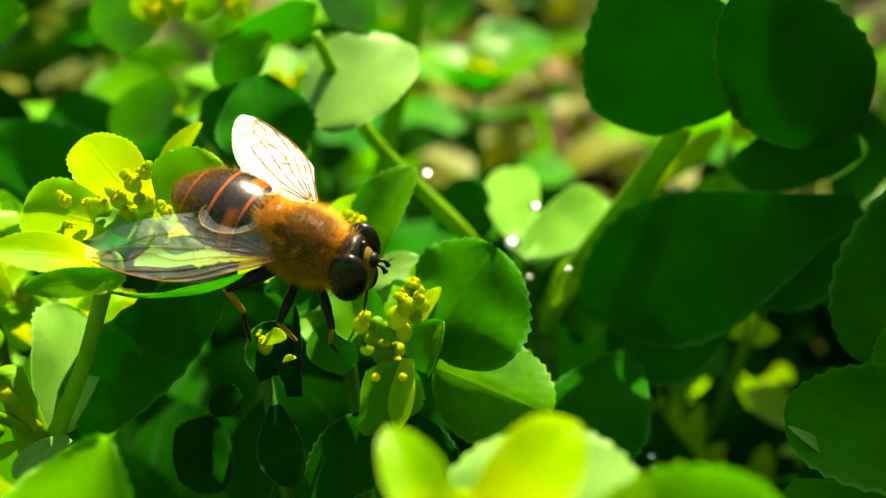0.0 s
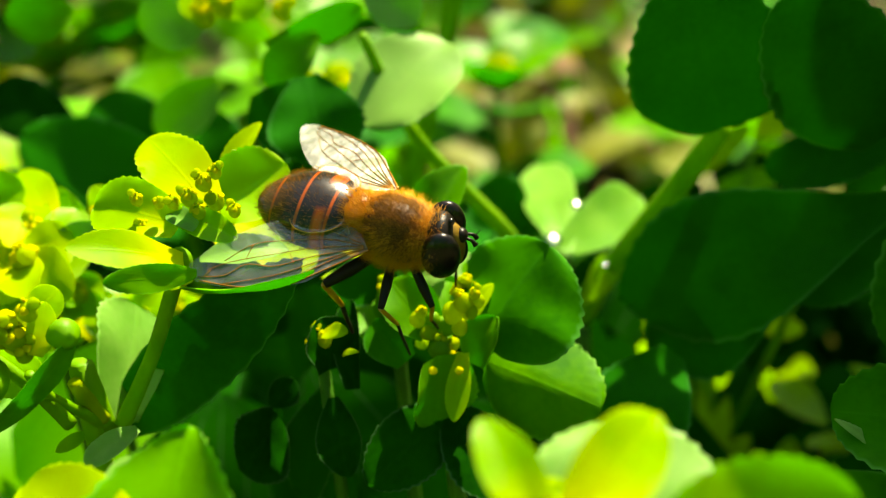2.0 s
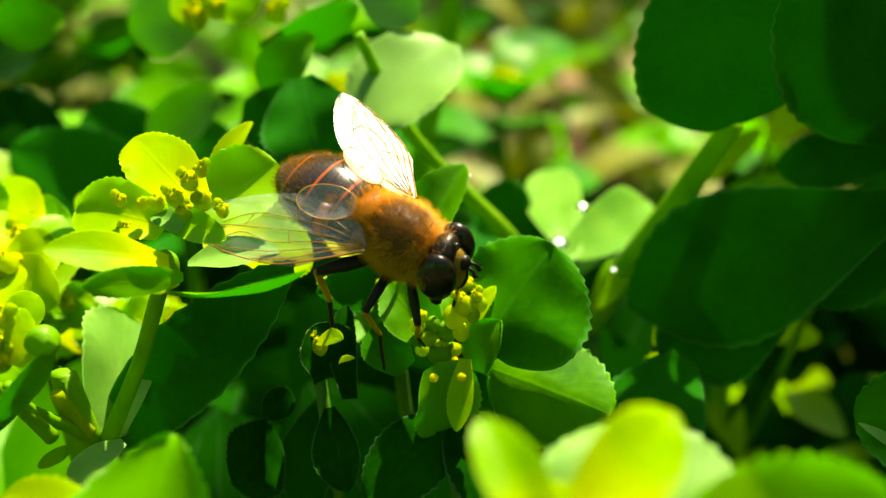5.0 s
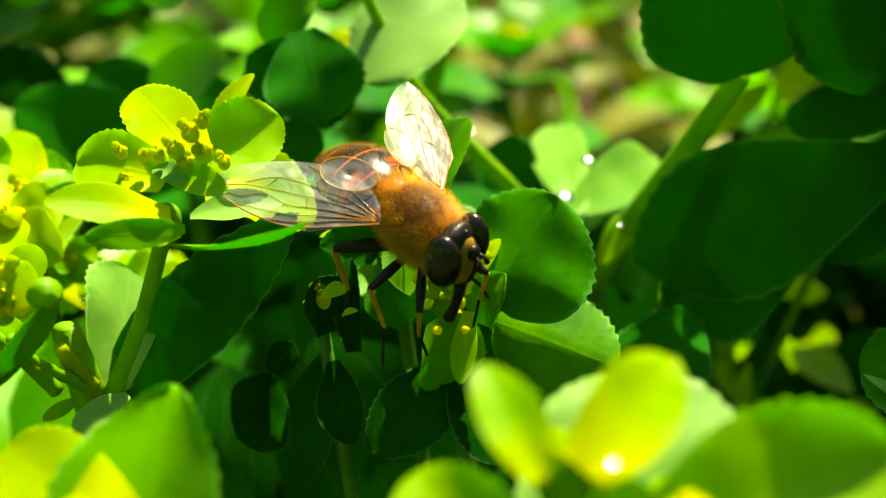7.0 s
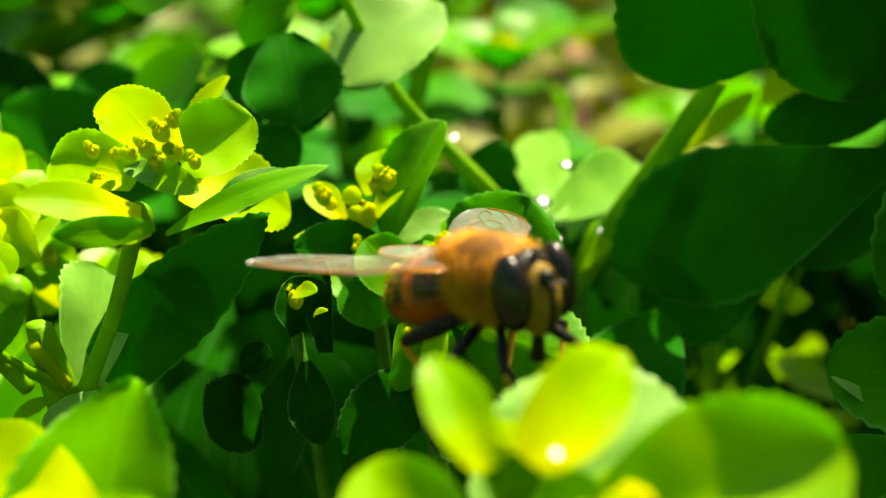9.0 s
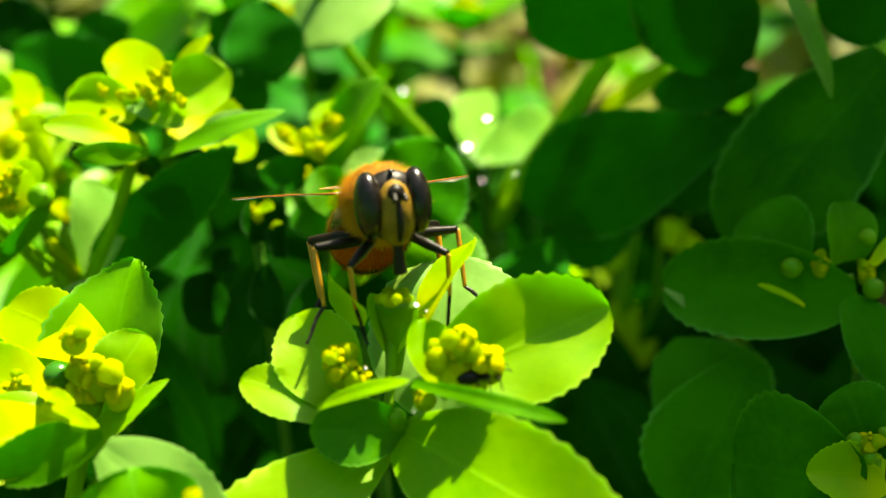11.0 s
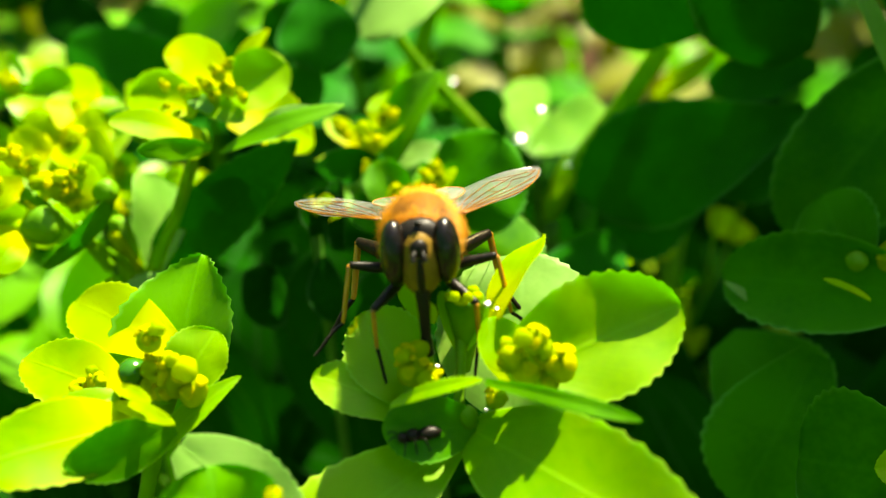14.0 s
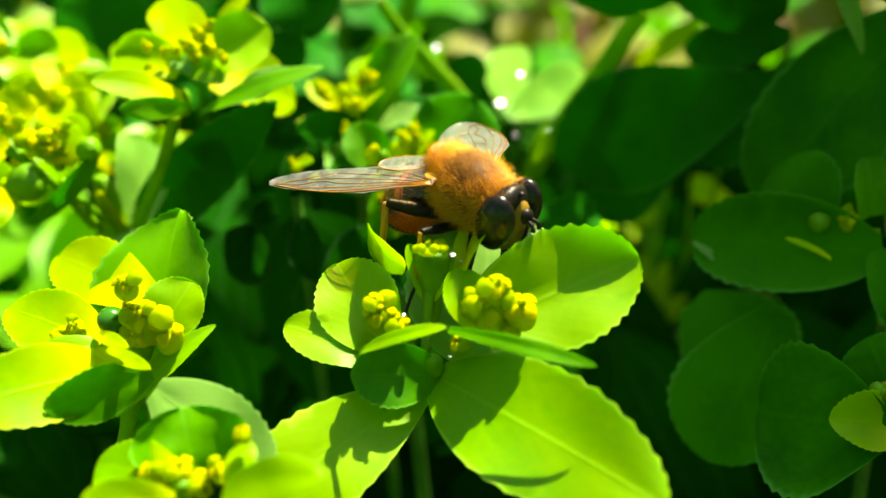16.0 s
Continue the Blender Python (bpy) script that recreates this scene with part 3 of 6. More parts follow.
# the shoot the fly first feeds on: a cup of bracts over one round leaf
mid = shoot_of((0, 0, 0), "sun spurge shoot with one broad round leaf and small yellow flowers")
leaf(mid, "leaf", (-0.114, 5.65, 9.147), (0.249, 5.85, 9.588), 0.804, (-0.391, -0.674, 0.627), 0.02, -0.2, "half", 1, 0.47)
leaf(mid, "leaf", (-0.103, 5.8, 8.948), (0.486, 5.5, 8.843), 0.561, (-0.232, -0.693, 0.683), 0.06, -0.38, "leaf", 1.1, 0.5)
leaf(mid, "bract", (-0.15, 5.75, 9.19), (-0.01, 5.65, 9.11), 0.18, (-0.13, -0.76, 0.64), 0.06, 0.12, "leaf", 1.3, 0.55)
leaf(mid, "bract", (-0.22, 5.7, 9.151), (-0.047, 5.85, 9.38), 0.118, (-0.423, -0.579, 0.698), 0.06, 0.3, "gold", 1.3, 0.55)
leaf(mid, "bract", (-0.193, 5.55, 9.142), (-0.235, 5.3, 8.897), 0.119, (0.114, -0.706, 0.699), 0.06, 0.5, "bract", 1.3, 0.55)
leaf(mid, "bract", (-0.315, 5.5, 9.156), (-0.367, 5.5, 8.765), 0.399, (0.671, -0.736, -0.089), 0.06, 0.35, "leaf", 1.2, 0.48)
leaf(mid, "bract", (-0.357, 5.65, 9.204), (-0.576, 5.8, 9.432), 0.279, (0.07, -0.801, 0.595), 0.06, 0.3, "leaf", 1.3, 0.48)
leaf(mid, "bract", (-0.363, 5.8, 9.156), (-0.529, 5.95, 9.199), 0.16, (-0.173, -0.445, 0.879), 0.06, 0.25, "bract", 1.3, 0.55)
leaf(mid, "bract", (-0.3, 5.85, 9.22), (-0.33, 6, 9.33), 0.15, (0.06, -0.57, 0.82), 0.06, 0.12, "leaf", 1.3, 0.55)
leaf(mid, "bract", (-0.494, 5.6, 9.07), (-0.668, 5.7, 9.249), 0.235, (0.021, -0.865, 0.501), 0.06, 0.3, "half", 1.3, 0.48)
leaf(mid, "bract", (-0.113, 5.55, 9.059), (-0.019, 5.65, 9.294), 0.238, (-0.54, -0.675, 0.503), 0.06, 0.4, "leaf", 1.3, 0.48, curl=0.5)
bud(mid, (-0.116, 5.62, 9.399), 0.041, 1.1, 0.12, "bud", "flower_bud")
bud(mid, (-0.175, 5.59, 9.402), 0.046, 1.2, 0.12, "bud", "flower_bud")
bud(mid, (-0.238, 5.6, 9.343), 0.052, 1.2, 0.12, "bud", "flower_bud")
bud(mid, (-0.286, 5.64, 9.247), 0.053, 1.1, 0.12, "cup", "flower_bud")
bud(mid, (-0.207, 5.6, 9.262), 0.041, 1.2, 0.12, "bud", "flower_bud")
bud(mid, (-0.367, 5.6, 9.235), 0.042, 1, 0.12, "bud", "flower_bud")
bud(mid, (-0.419, 5.62, 9.3), 0.039, 1.2, 0.12, "bud", "flower_bud")
bud(mid, (-0.317, 5.59, 9.148), 0.053, 1.2, 0.12, "cup", "flower_bud")
bud(mid, (-0.286, 5.59, 9.061), 0.051, 1.2, 0.12, "bud", "flower_bud")
bud(mid, (-0.347, 5.57, 9.056), 0.037, 1, 0.12, "bud", "flower_bud")
bud(mid, (-0.229, 5.57, 9.04), 0.036, 1, 0.12, "bud", "flower_bud")
bud(mid, (-0.416, 5.67, 9.137), 0.034, 1, 0.12, "bud", "flower_bud")
bud(mid, (-0.319, 5.64, 8.92), 0.049, 1.3, 0.12, "cup", "flower_bud")
bud(mid, (-0.141, 5.57, 9.363), 0.033, 1.2, 0.12, "bud", "flower_bud")
bud(mid, (-0.34, 5.62, 9.298), 0.036, 1.2, 0.12, "cup", "flower_bud")
bud(mid, (-0.256, 5.64, 9.145), 0.037, 1, 0.12, "bud", "flower_bud")
flower(mid, (-0.2, 5.6, 9.442), 0.21, (0, -0.3, 1), 80, 3)
flower(mid, (-0.118, 5.6, 9.446), 0.21, (0, -0.3, 1), 81, 3)
flower(mid, (-0.393, 5.6, 9.35), 0.22, (0, -0.3, 1), 82, 3)
flower(mid, (-0.302, 5.6, 9.198), 0.22, (0, -0.3, 1), 83, 3)
flower(mid, (-0.267, 5.6, 9.102), 0.22, (0, -0.3, 1), 84, 3)
bud(mid, (-0.13, 5.65, 9.37), 0.031, 1, 0, "gland", "anther")
bud(mid, (-0.33, 5.4, 9.13), 0.022, 1, 0, "gland", "anther")
bud(mid, (-0.2, 5.4, 9.13), 0.022, 1, 0, "gland", "anther")
stem(mid, [(-0.3, 5.65, 9.17), (-0.3, 5.6, 8.9), (-0.3, 5.6, 8.59)], [0.058, 0.044, 0.045], "stem", "stem")
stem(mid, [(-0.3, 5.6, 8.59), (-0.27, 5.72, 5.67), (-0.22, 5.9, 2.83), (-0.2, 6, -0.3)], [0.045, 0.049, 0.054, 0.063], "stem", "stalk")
# two lower leaves in the green that carries painted shade
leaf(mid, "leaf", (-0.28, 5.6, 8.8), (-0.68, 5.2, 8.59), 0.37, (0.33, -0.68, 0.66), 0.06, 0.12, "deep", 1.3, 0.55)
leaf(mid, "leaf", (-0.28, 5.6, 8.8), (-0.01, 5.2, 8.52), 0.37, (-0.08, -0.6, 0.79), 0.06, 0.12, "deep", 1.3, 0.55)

# a low shoot beside it, its shade put into a near-black leaf green
low = shoot_of((0, 0, 0), "sun spurge shoot with curled bracts, shade put into their green")
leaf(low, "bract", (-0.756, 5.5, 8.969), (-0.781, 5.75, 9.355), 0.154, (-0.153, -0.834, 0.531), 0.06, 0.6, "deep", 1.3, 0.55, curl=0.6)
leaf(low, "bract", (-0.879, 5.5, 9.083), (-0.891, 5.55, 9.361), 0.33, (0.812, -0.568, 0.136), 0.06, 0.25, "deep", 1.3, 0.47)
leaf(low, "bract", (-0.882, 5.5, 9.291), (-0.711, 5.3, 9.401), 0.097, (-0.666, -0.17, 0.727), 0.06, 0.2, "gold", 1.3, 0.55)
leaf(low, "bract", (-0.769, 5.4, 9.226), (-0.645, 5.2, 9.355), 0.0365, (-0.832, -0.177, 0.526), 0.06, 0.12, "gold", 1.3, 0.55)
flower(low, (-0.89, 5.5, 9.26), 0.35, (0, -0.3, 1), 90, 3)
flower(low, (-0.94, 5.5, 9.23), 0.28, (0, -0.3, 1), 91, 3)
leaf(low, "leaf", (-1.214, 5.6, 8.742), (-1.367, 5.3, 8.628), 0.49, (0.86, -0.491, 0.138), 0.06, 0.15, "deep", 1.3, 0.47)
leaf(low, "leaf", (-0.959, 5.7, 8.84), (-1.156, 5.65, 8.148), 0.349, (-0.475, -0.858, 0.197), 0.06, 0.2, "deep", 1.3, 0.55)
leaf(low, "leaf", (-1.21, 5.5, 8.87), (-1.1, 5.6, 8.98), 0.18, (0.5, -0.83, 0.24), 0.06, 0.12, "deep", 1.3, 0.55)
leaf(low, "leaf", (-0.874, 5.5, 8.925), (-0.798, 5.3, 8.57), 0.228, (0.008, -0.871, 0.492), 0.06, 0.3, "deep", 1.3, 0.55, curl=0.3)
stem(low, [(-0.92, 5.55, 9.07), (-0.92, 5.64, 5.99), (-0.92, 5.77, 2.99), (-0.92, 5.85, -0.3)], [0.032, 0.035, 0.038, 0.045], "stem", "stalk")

# the small flowering shoot behind the fly
bush = shoot_of((0, 0, 0), "small flowering sun spurge shoot with one upright folded leaf")
leaf(bush, "leaf", (-0.511, 6.1, 9.31), (-0.214, 6.4, 9.831), 0.345, (-0.383, -0.689, 0.615), 0.06, 0.5, "leaf", 1.1, 0.52)
leaf(bush, "bract", (-0.565, 6.2, 9.511), (-0.583, 6.45, 9.664), 0.236, (-0.23, -0.52, 0.822), 0.06, 0.25, "bract", 1.3, 0.48)
leaf(bush, "bract", (-0.576, 6.1, 9.425), (-0.424, 6.3, 9.56), 0.126, (-0.083, -0.514, 0.854), 0.06, 0.35, "bract", 1.3, 0.55)
leaf(bush, "bract", (-0.764, 6.15, 9.39), (-0.969, 6.3, 9.545), 0.173, (0.285, -0.474, 0.833), 0.06, 0.25, "gold", 1.3, 0.55)
leaf(bush, "bract", (-0.755, 6.05, 9.4), (-0.948, 5.85, 9.433), 0.0463, (0.471, -0.32, 0.822), 0.06, 0.12, "gold", 1.3, 0.55)
leaf(bush, "leaf", (-0.586, 6.1, 9.314), (-0.941, 5.8, 9.4), 0.244, (0.658, -0.699, 0.279), 0.06, 0.12, "dark", 1.3, 0.55)
leaf(bush, "leaf", (-0.526, 6.15, 9.25), (-0.189, 6.3, 9.327), 0.208, (0.1, -0.623, 0.776), 0.06, 0.12, "pale", 1.3, 0.55)
bud(bush, (-0.68, 6.1, 9.55), 0.052, 1, 0.12, "bud", "seed_capsule")
bud(bush, (-0.8, 6.1, 9.51), 0.035, 1, 0, "gland", "flower_bud")
flower(bush, (-0.49, 6.1, 9.63), 0.37, (0, -0.3, 1), 100, 3)
flower(bush, (-0.63, 6.1, 9.43), 0.48, (0, -0.3, 1), 101, 3)
flower(bush, (-0.83, 6.1, 9.55), 0.33, (0, -0.3, 1), 102, 3)
flower(bush, (-0.55, 6.1, 9.6), 0.28, (0, -0.3, 1), 103, 3)
leaf(bush, "bract", (-0.19, 6, 9.28), (-0.09, 6.03, 9.29), 0.10, (0.19, -0.8, 0.57), 0.06, 0.2, "leaf", 1.3, 0.5)
leaf(bush, "bract", (-0.21, 6, 9.26), (-0.2, 5.87, 9.19), 0.15, (0.29, -0.43, 0.86), 0.06, 0.2, "leaf", 1.3, 0.5)
leaf(bush, "bract", (-0.23, 6, 9.29), (-0.34, 6.05, 9.3), 0.10, (-0.32, -0.82, 0.48), 0.06, 0.2, "leaf", 1.3, 0.5)
leaf(bush, "bract", (-0.2, 6, 9.3), (-0.15, 6.12, 9.37), 0.15, (0.48, -0.55, 0.69), 0.06, 0.2, "leaf", 1.3, 0.5)
flower(bush, (-0.2, 5.95, 9.35), 0.25, (0, -0.3, 1), 410, 3)
flower(bush, (-0.16, 5.95, 9.3), 0.25, (0, -0.3, 1), 411, 3)
flower(bush, (-0.24, 5.95, 9.31), 0.25, (0, -0.3, 1), 412, 3)
leaf(bush, "bract", (-0.59, 5.95, 9.26), (-0.46, 5.88, 9.24), 0.12, (-0.28, -0.71, 0.65), 0.06, 0.2, "leaf", 1.3, 0.5)
leaf(bush, "bract", (-0.62, 5.95, 9.25), (-0.66, 5.82, 9.19), 0.15, (0.4, -0.48, 0.78), 0.06, 0.2, "leaf", 1.3, 0.5)
leaf(bush, "bract", (-0.63, 5.95, 9.29), (-0.74, 6.04, 9.31), 0.12, (-0.28, -0.59, 0.76), 0.06, 0.2, "leaf", 1.3, 0.5)
leaf(bush, "bract", (-0.58, 5.95, 9.29), (-0.45, 6.02, 9.33), 0.16, (0.41, -0.88, 0.23), 0.06, 0.2, "leaf", 1.3, 0.5)
flower(bush, (-0.55, 5.9, 9.33), 0.28, (0, -0.3, 1), 420, 3)
flower(bush, (-0.6, 5.9, 9.28), 0.28, (0, -0.3, 1), 421, 3)
flower(bush, (-0.63, 5.9, 9.34), 0.28, (0, -0.3, 1), 422, 3)
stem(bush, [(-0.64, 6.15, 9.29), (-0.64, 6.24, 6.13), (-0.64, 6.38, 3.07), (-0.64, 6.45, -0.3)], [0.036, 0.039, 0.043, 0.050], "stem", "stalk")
leaf(bush, "bract", (-0.67, 5.9, 8.96), (-0.8, 6.1, 9.16), 0.21, (0.38, -0.52, 0.76), 0.06, 0.12, "leaf", 1.3, 0.55)
leaf(bush, "bract", (-0.48, 5.9, 9.08), (-0.67, 6.2, 9.17), 0.24, (-0.25, -0.43, 0.87), 0.06, 0.12, "leaf", 1.3, 0.55)
leaf(bush, "bract", (-0.95, 5.9, 8.96), (-0.88, 6.1, 9.18), 0.16, (0.83, -0.53, 0.19), 0.06, 0.12, "leaf", 1.3, 0.55)
leaf(bush, "bract", (-1, 5.9, 9.16), (-0.9, 5.7, 9.12), 0.12, (-0.12, -0.28, 0.95), 0.06, 0.12, "gold", 1.3, 0.55)
flower(bush, (-0.59, 5.9, 8.95), 0.38, (0, -0.3, 1), 110, 3)
flower(bush, (-0.92, 5.8, 9.11), 0.33, (0, -0.3, 1), 111, 3)

# the shoot by the side branch, in front: folded leaf, round bracts and a seed capsule
near = shoot_of((0, 0, 0), "bright sun spurge umbel with round toothed bracts and a green capsule")
leaf(near, "bract", (-1.064, 3.55, 9.479), (-1.763, 4.05, 9.421), 0.332, (-0.339, -0.375, 0.863), 0.06, 0.15, "gold", 1.15, 0.48)
leaf(near, "leaf", (-1.031, 3.45, 9.191), (-1.018, 4, 9.73), 0.674, (-0.26, -0.673, 0.692), 0.06, 0.35, "leaf", 0.85, 0.72)
leaf(near, "leaf", (-1.144, 3.7, 9.408), (-1.318, 4, 9.584), 0.238, (-0.27, -0.599, 0.754), 0.06, 0.15, "pale", 1.3, 0.55)
leaf(near, "bract", (-0.894, 3.2, 9.462), (-0.752, 3.4, 9.679), 0.285, (-0.005, -0.733, 0.68), 0.06, 0.25, "lime", 1.3, 0.47)
leaf(near, "bract", (-1.187, 3.25, 9.418), (-1.66, 3.35, 9.535), 0.32, (0.112, -0.485, 0.868), 0.06, 0.15, "gold", 1.15, 0.48)
leaf(near, "bract", (-0.932, 2.95, 9.503), (-1.469, 2.45, 9.611), 0.347, (0.496, -0.363, 0.789), 0.06, 0.12, "gold", 1.3, 0.6)
leaf(near, "bract", (-1.076, 3.05, 9.558), (-1.338, 2.85, 9.545), 0.157, (0.315, -0.468, 0.826), 0.06, 0.2, "lime", 1.3, 0.55)
leaf(near, "bract", (-1.046, 2.95, 9.594), (-0.734, 2.8, 9.616), 0.0711, (-0.215, -0.31, 0.926), 0.06, 0.2, "gold", 1.3, 0.55)
leaf(near, "bract", (-1.057, 3, 9.644), (-0.839, 2.85, 9.681), 0.065, (-0.331, -0.256, 0.908), 0.06, 0.2, "gold", 1.3, 0.52)
leaf(near, "leaf", (-0.99, 2.9, 9.294), (-0.597, 3.2, 9.579), 0.119, (-0.115, -0.6, 0.791), 0.06, 0.3, "lime", 1.1, 0.7)
leaf(near, "leaf", (-0.81, 2.95, 9.494), (-1.118, 2.6, 9.544), 0.233, (0.747, -0.624, 0.23), 0.06, 0.12, "leaf", 1.3, 0.55)
bud(near, (-1.02, 3.1, 9.65), 0.062, 1, 0.06, "berry", "seed_capsule")
flower(near, (-0.83, 3.1, 9.63), 0.60, (0, -0.3, 1), 120, 3)
flower(near, (-0.78, 3.1, 9.57), 0.52, (0, -0.3, 1), 121, 3)
flower(near, (-0.92, 3.1, 9.67), 0.40, (0, -0.3, 1), 122, 3)
flower(near, (-0.92, 3.1, 9.81), 0.39, (0, -0.3, 1), 123, 3)
flower(near, (-1.27, 3.1, 9.54), 0.37, (0, -0.3, 1), 124, 3)
flower(near, (-1.19, 3.1, 9.59), 0.30, (0, -0.3, 1), 125, 3)
flower(near, (-0.91, 3.1, 9.54), 0.44, (0, -0.3, 1), 126, 3)
flower(near, (-0.86, 3.1, 9.69), 0.36, (0, -0.3, 1), 127, 3)
stem(near, [(-0.93, 3.1, 9.54), (-0.96, 3.05, 9.37), (-1.01, 3, 9.15), (-1.13, 2.95, 8.79)], [0.084, 0.050, 0.033, 0.037], "stem", "stem")
stem(near, [(-1.13, 2.95, 8.79), (-1.16, 3.04, 5.8), (-1.21, 3.18, 2.9), (-1.23, 3.25, -0.3)], [0.037, 0.040, 0.044, 0.051], "stem", "stalk")

# the lowest shoot at the front
front = shoot_of((0, 0, 0), "low sun spurge umbel with pale round leaves and yellow flowers")
leaf(front, "leaf", (-0.707, 2.75, 9.553), (-0.175, 2.5, 9.353), 0.345, (0.008, -0.613, 0.79), 0.06, 0.12, "pale", 1.3, 0.48)
leaf(front, "leaf", (-0.455, 2.42, 9.381), (-0.535, 2.58, 9.598), 0.417, (0.39, -0.667, 0.635), 0.06, 0.35, "leaf", 1.1, 0.48, curl=0.3)
leaf(front, "bract", (-0.471, 2.3, 9.46), (-0.826, 2.4, 9.452), 0.256, (-0.148, -0.452, 0.879), 0.06, 0.15, "bract", 1.3, 0.48)
leaf(front, "bract", (-0.233, 2.2, 9.555), (-0.168, 2.35, 9.629), 0.1, (0.153, -0.487, 0.86), 0.06, 0.12, "bract", 1.3, 0.55)
leaf(front, "bract", (-0.206, 2.1, 9.593), (0.187, 2, 9.796), 0.183, (-0.496, -0.48, 0.723), 0.06, 0.12, "lime", 1.3, 0.55)
leaf(front, "bract", (-0.39, 2.1, 9.55), (-0.67, 2, 9.64), 0.16, (0.44, -0.67, 0.6), 0.06, 0.12, "bract", 1.3, 0.55)
flower(front, (-0.44, 2.3, 9.52), 0.38, (0, -0.3, 1), 140, 3)
flower(front, (-0.56, 2.3, 9.5), 0.31, (0, -0.3, 1), 141, 3)
flower(front, (-0.18, 2.3, 9.7), 0.23, (0, -0.3, 1), 142, 3)
flower(front, (-0.38, 2.3, 9.46), 0.38, (0, -0.3, 1), 143, 3)
flower(front, (-0.5, 2.3, 9.45), 0.35, (0, -0.3, 1), 144, 3)
flower(front, (-0.3, 2.3, 9.52), 0.27, (0, -0.3, 1), 145, 3)
stem(front, [(-0.42, 2.25, 9.53), (-0.43, 2.2, 9.3)], [0.050, 0.030], "stem", "stem")
stem(front, [(-0.43, 2.2, 9.3), (-0.43, 2.26, 6.14), (-0.43, 2.35, 3.07), (-0.43, 2.4, -0.3)], [0.030, 0.033, 0.035, 0.041], "stem", "stalk")

# the umbel on which the fly settles later
perch = shoot_of((0, 0, 0), "sunlit sun spurge umbel with a central flower cup and broad leaves")
leaf(perch, "bract", (0.172, 3.15, 9.442), (-0.289, 3.2, 9.586), 0.234, (0.197, -0.538, 0.819), 0.06, 0.2, "lime", 1.3, 0.5)
leaf(perch, "bract", (0.138, 3.2, 9.5), (-0.099, 3.45, 9.753), 0.346, (0.018, -0.703, 0.711), 0.06, 0.35, "lime", 1.15, 0.47)
leaf(perch, "bract", (0.082, 3, 9.592), (0.469, 2.9, 9.795), 0.0681, (-0.505, -0.36, 0.785), 0.06, 0.2, "lime", 1.3, 0.55)
leaf(perch, "leaf", (0.4, 3.15, 9.393), (0.037, 3, 9.486), 0.288, (0.437, -0.742, 0.509), 0.06, 0.2, "leaf", 1.3, 0.55)
lobe_a = leaf(perch, "bract", (0.383, 3.25, 9.892), (0.638, 3.6, 10.018), 0.263, (0.393, -0.552, 0.736), 0.06, 0.2, "gold", 1.15, 0.62)
lobe_b = leaf(perch, "bract", (0.281, 3.25, 9.87), (0.106, 3.5, 10.07), 0.171, (0.093, -0.581, 0.808), 0.06, 0.3, "bract", 1.15, 0.55)
leaf(perch, "leaf", (0.532, 3.35, 9.321), (0.532, 3.95, 9.779), 0.725, (-0.09, -0.604, 0.792), 0.06, 0.08, "pale", 1.1, 0.45)
leaf(perch, "bract", (0.561, 3.2, 9.623), (1.209, 3.45, 9.818), 0.495, (0.081, -0.735, 0.673), -0.05, 0.34, "lime", 1.1, 0.48)
leaf(perch, "bract", (0.462, 3, 9.718), (1.05, 2.8, 9.705), 0.0672, (-0.208, -0.658, 0.723), 0.06, 0.2, "leaf", 1.3, 0.55)
leaf(perch, "bract", (0.573, 3.2, 9.567), (0.436, 3.35, 9.794), 0.195, (0.261, -0.726, 0.637), 0.06, 0.35, "bract", 1.3, 0.48)
leaf(perch, "bract", (0.67, 3.3, 9.57), (0.58, 3.5, 9.69), 0.16, (-0.1, -0.54, 0.84), 0.06, 0.12, "bract", 1.3, 0.55)
flower(perch, (0.61, 3.15, 9.69), 0.52, (0, -0.3, 1), 160, 3)
flower(perch, (0.74, 3.15, 9.71), 0.52, (0, -0.3, 1), 161, 3)
flower(perch, (0.64, 3.15, 9.81), 0.44, (0, -0.3, 1), 162, 3)
flower(perch, (0.54, 3.15, 9.72), 0.36, (0, -0.3, 1), 163, 3)
flower(perch, (0.69, 3.15, 9.63), 0.40, (0, -0.3, 1), 164, 3)
flower(perch, (0.15, 3.15, 9.66), 0.49, (0, -0.3, 1), 165, 3)
flower(perch, (0.13, 3.15, 9.73), 0.33, (0, -0.3, 1), 166, 3)
flower(perch, (0.22, 3.15, 9.63), 0.37, (0, -0.3, 1), 167, 3)
flower(perch, (0.48, 3.15, 9.54), 0.33, (0, -0.3, 1), 168, 3)
stem(perch, [(0.32, 3.2, 9.47), (0.32, 3.3, 9.59), (0.32, 3.38, 9.69)], [0.023, 0.021, 0.031], "flower_stalk", "cup")
stem(perch, [(0.32, 3.38, 9.52), (0.33, 3.39, 9.62), (0.34, 3.4, 9.74), (0.34, 3.4, 9.84), (0.34, 3.4, 9.87)], [0.03, 0.042, 0.068, 0.085, 0.074], "flower_cup", "cup")
bud(perch, (0.285, 3.38, 9.875), 0.028, 0.6, 0.1, "bud", "nectar_gland")
bud(perch, (0.335, 3.345, 9.875), 0.028, 0.6, 0.1, "bud", "nectar_gland")
bud(perch, (0.39, 3.385, 9.875), 0.028, 0.6, 0.1, "bud", "nectar_gland")
bud(perch, (0.31, 3.44, 9.875), 0.028, 0.6, 0.1, "bud", "nectar_gland")
bud(perch, (0.37, 3.44, 9.875), 0.028, 0.6, 0.1, "bud", "nectar_gland")
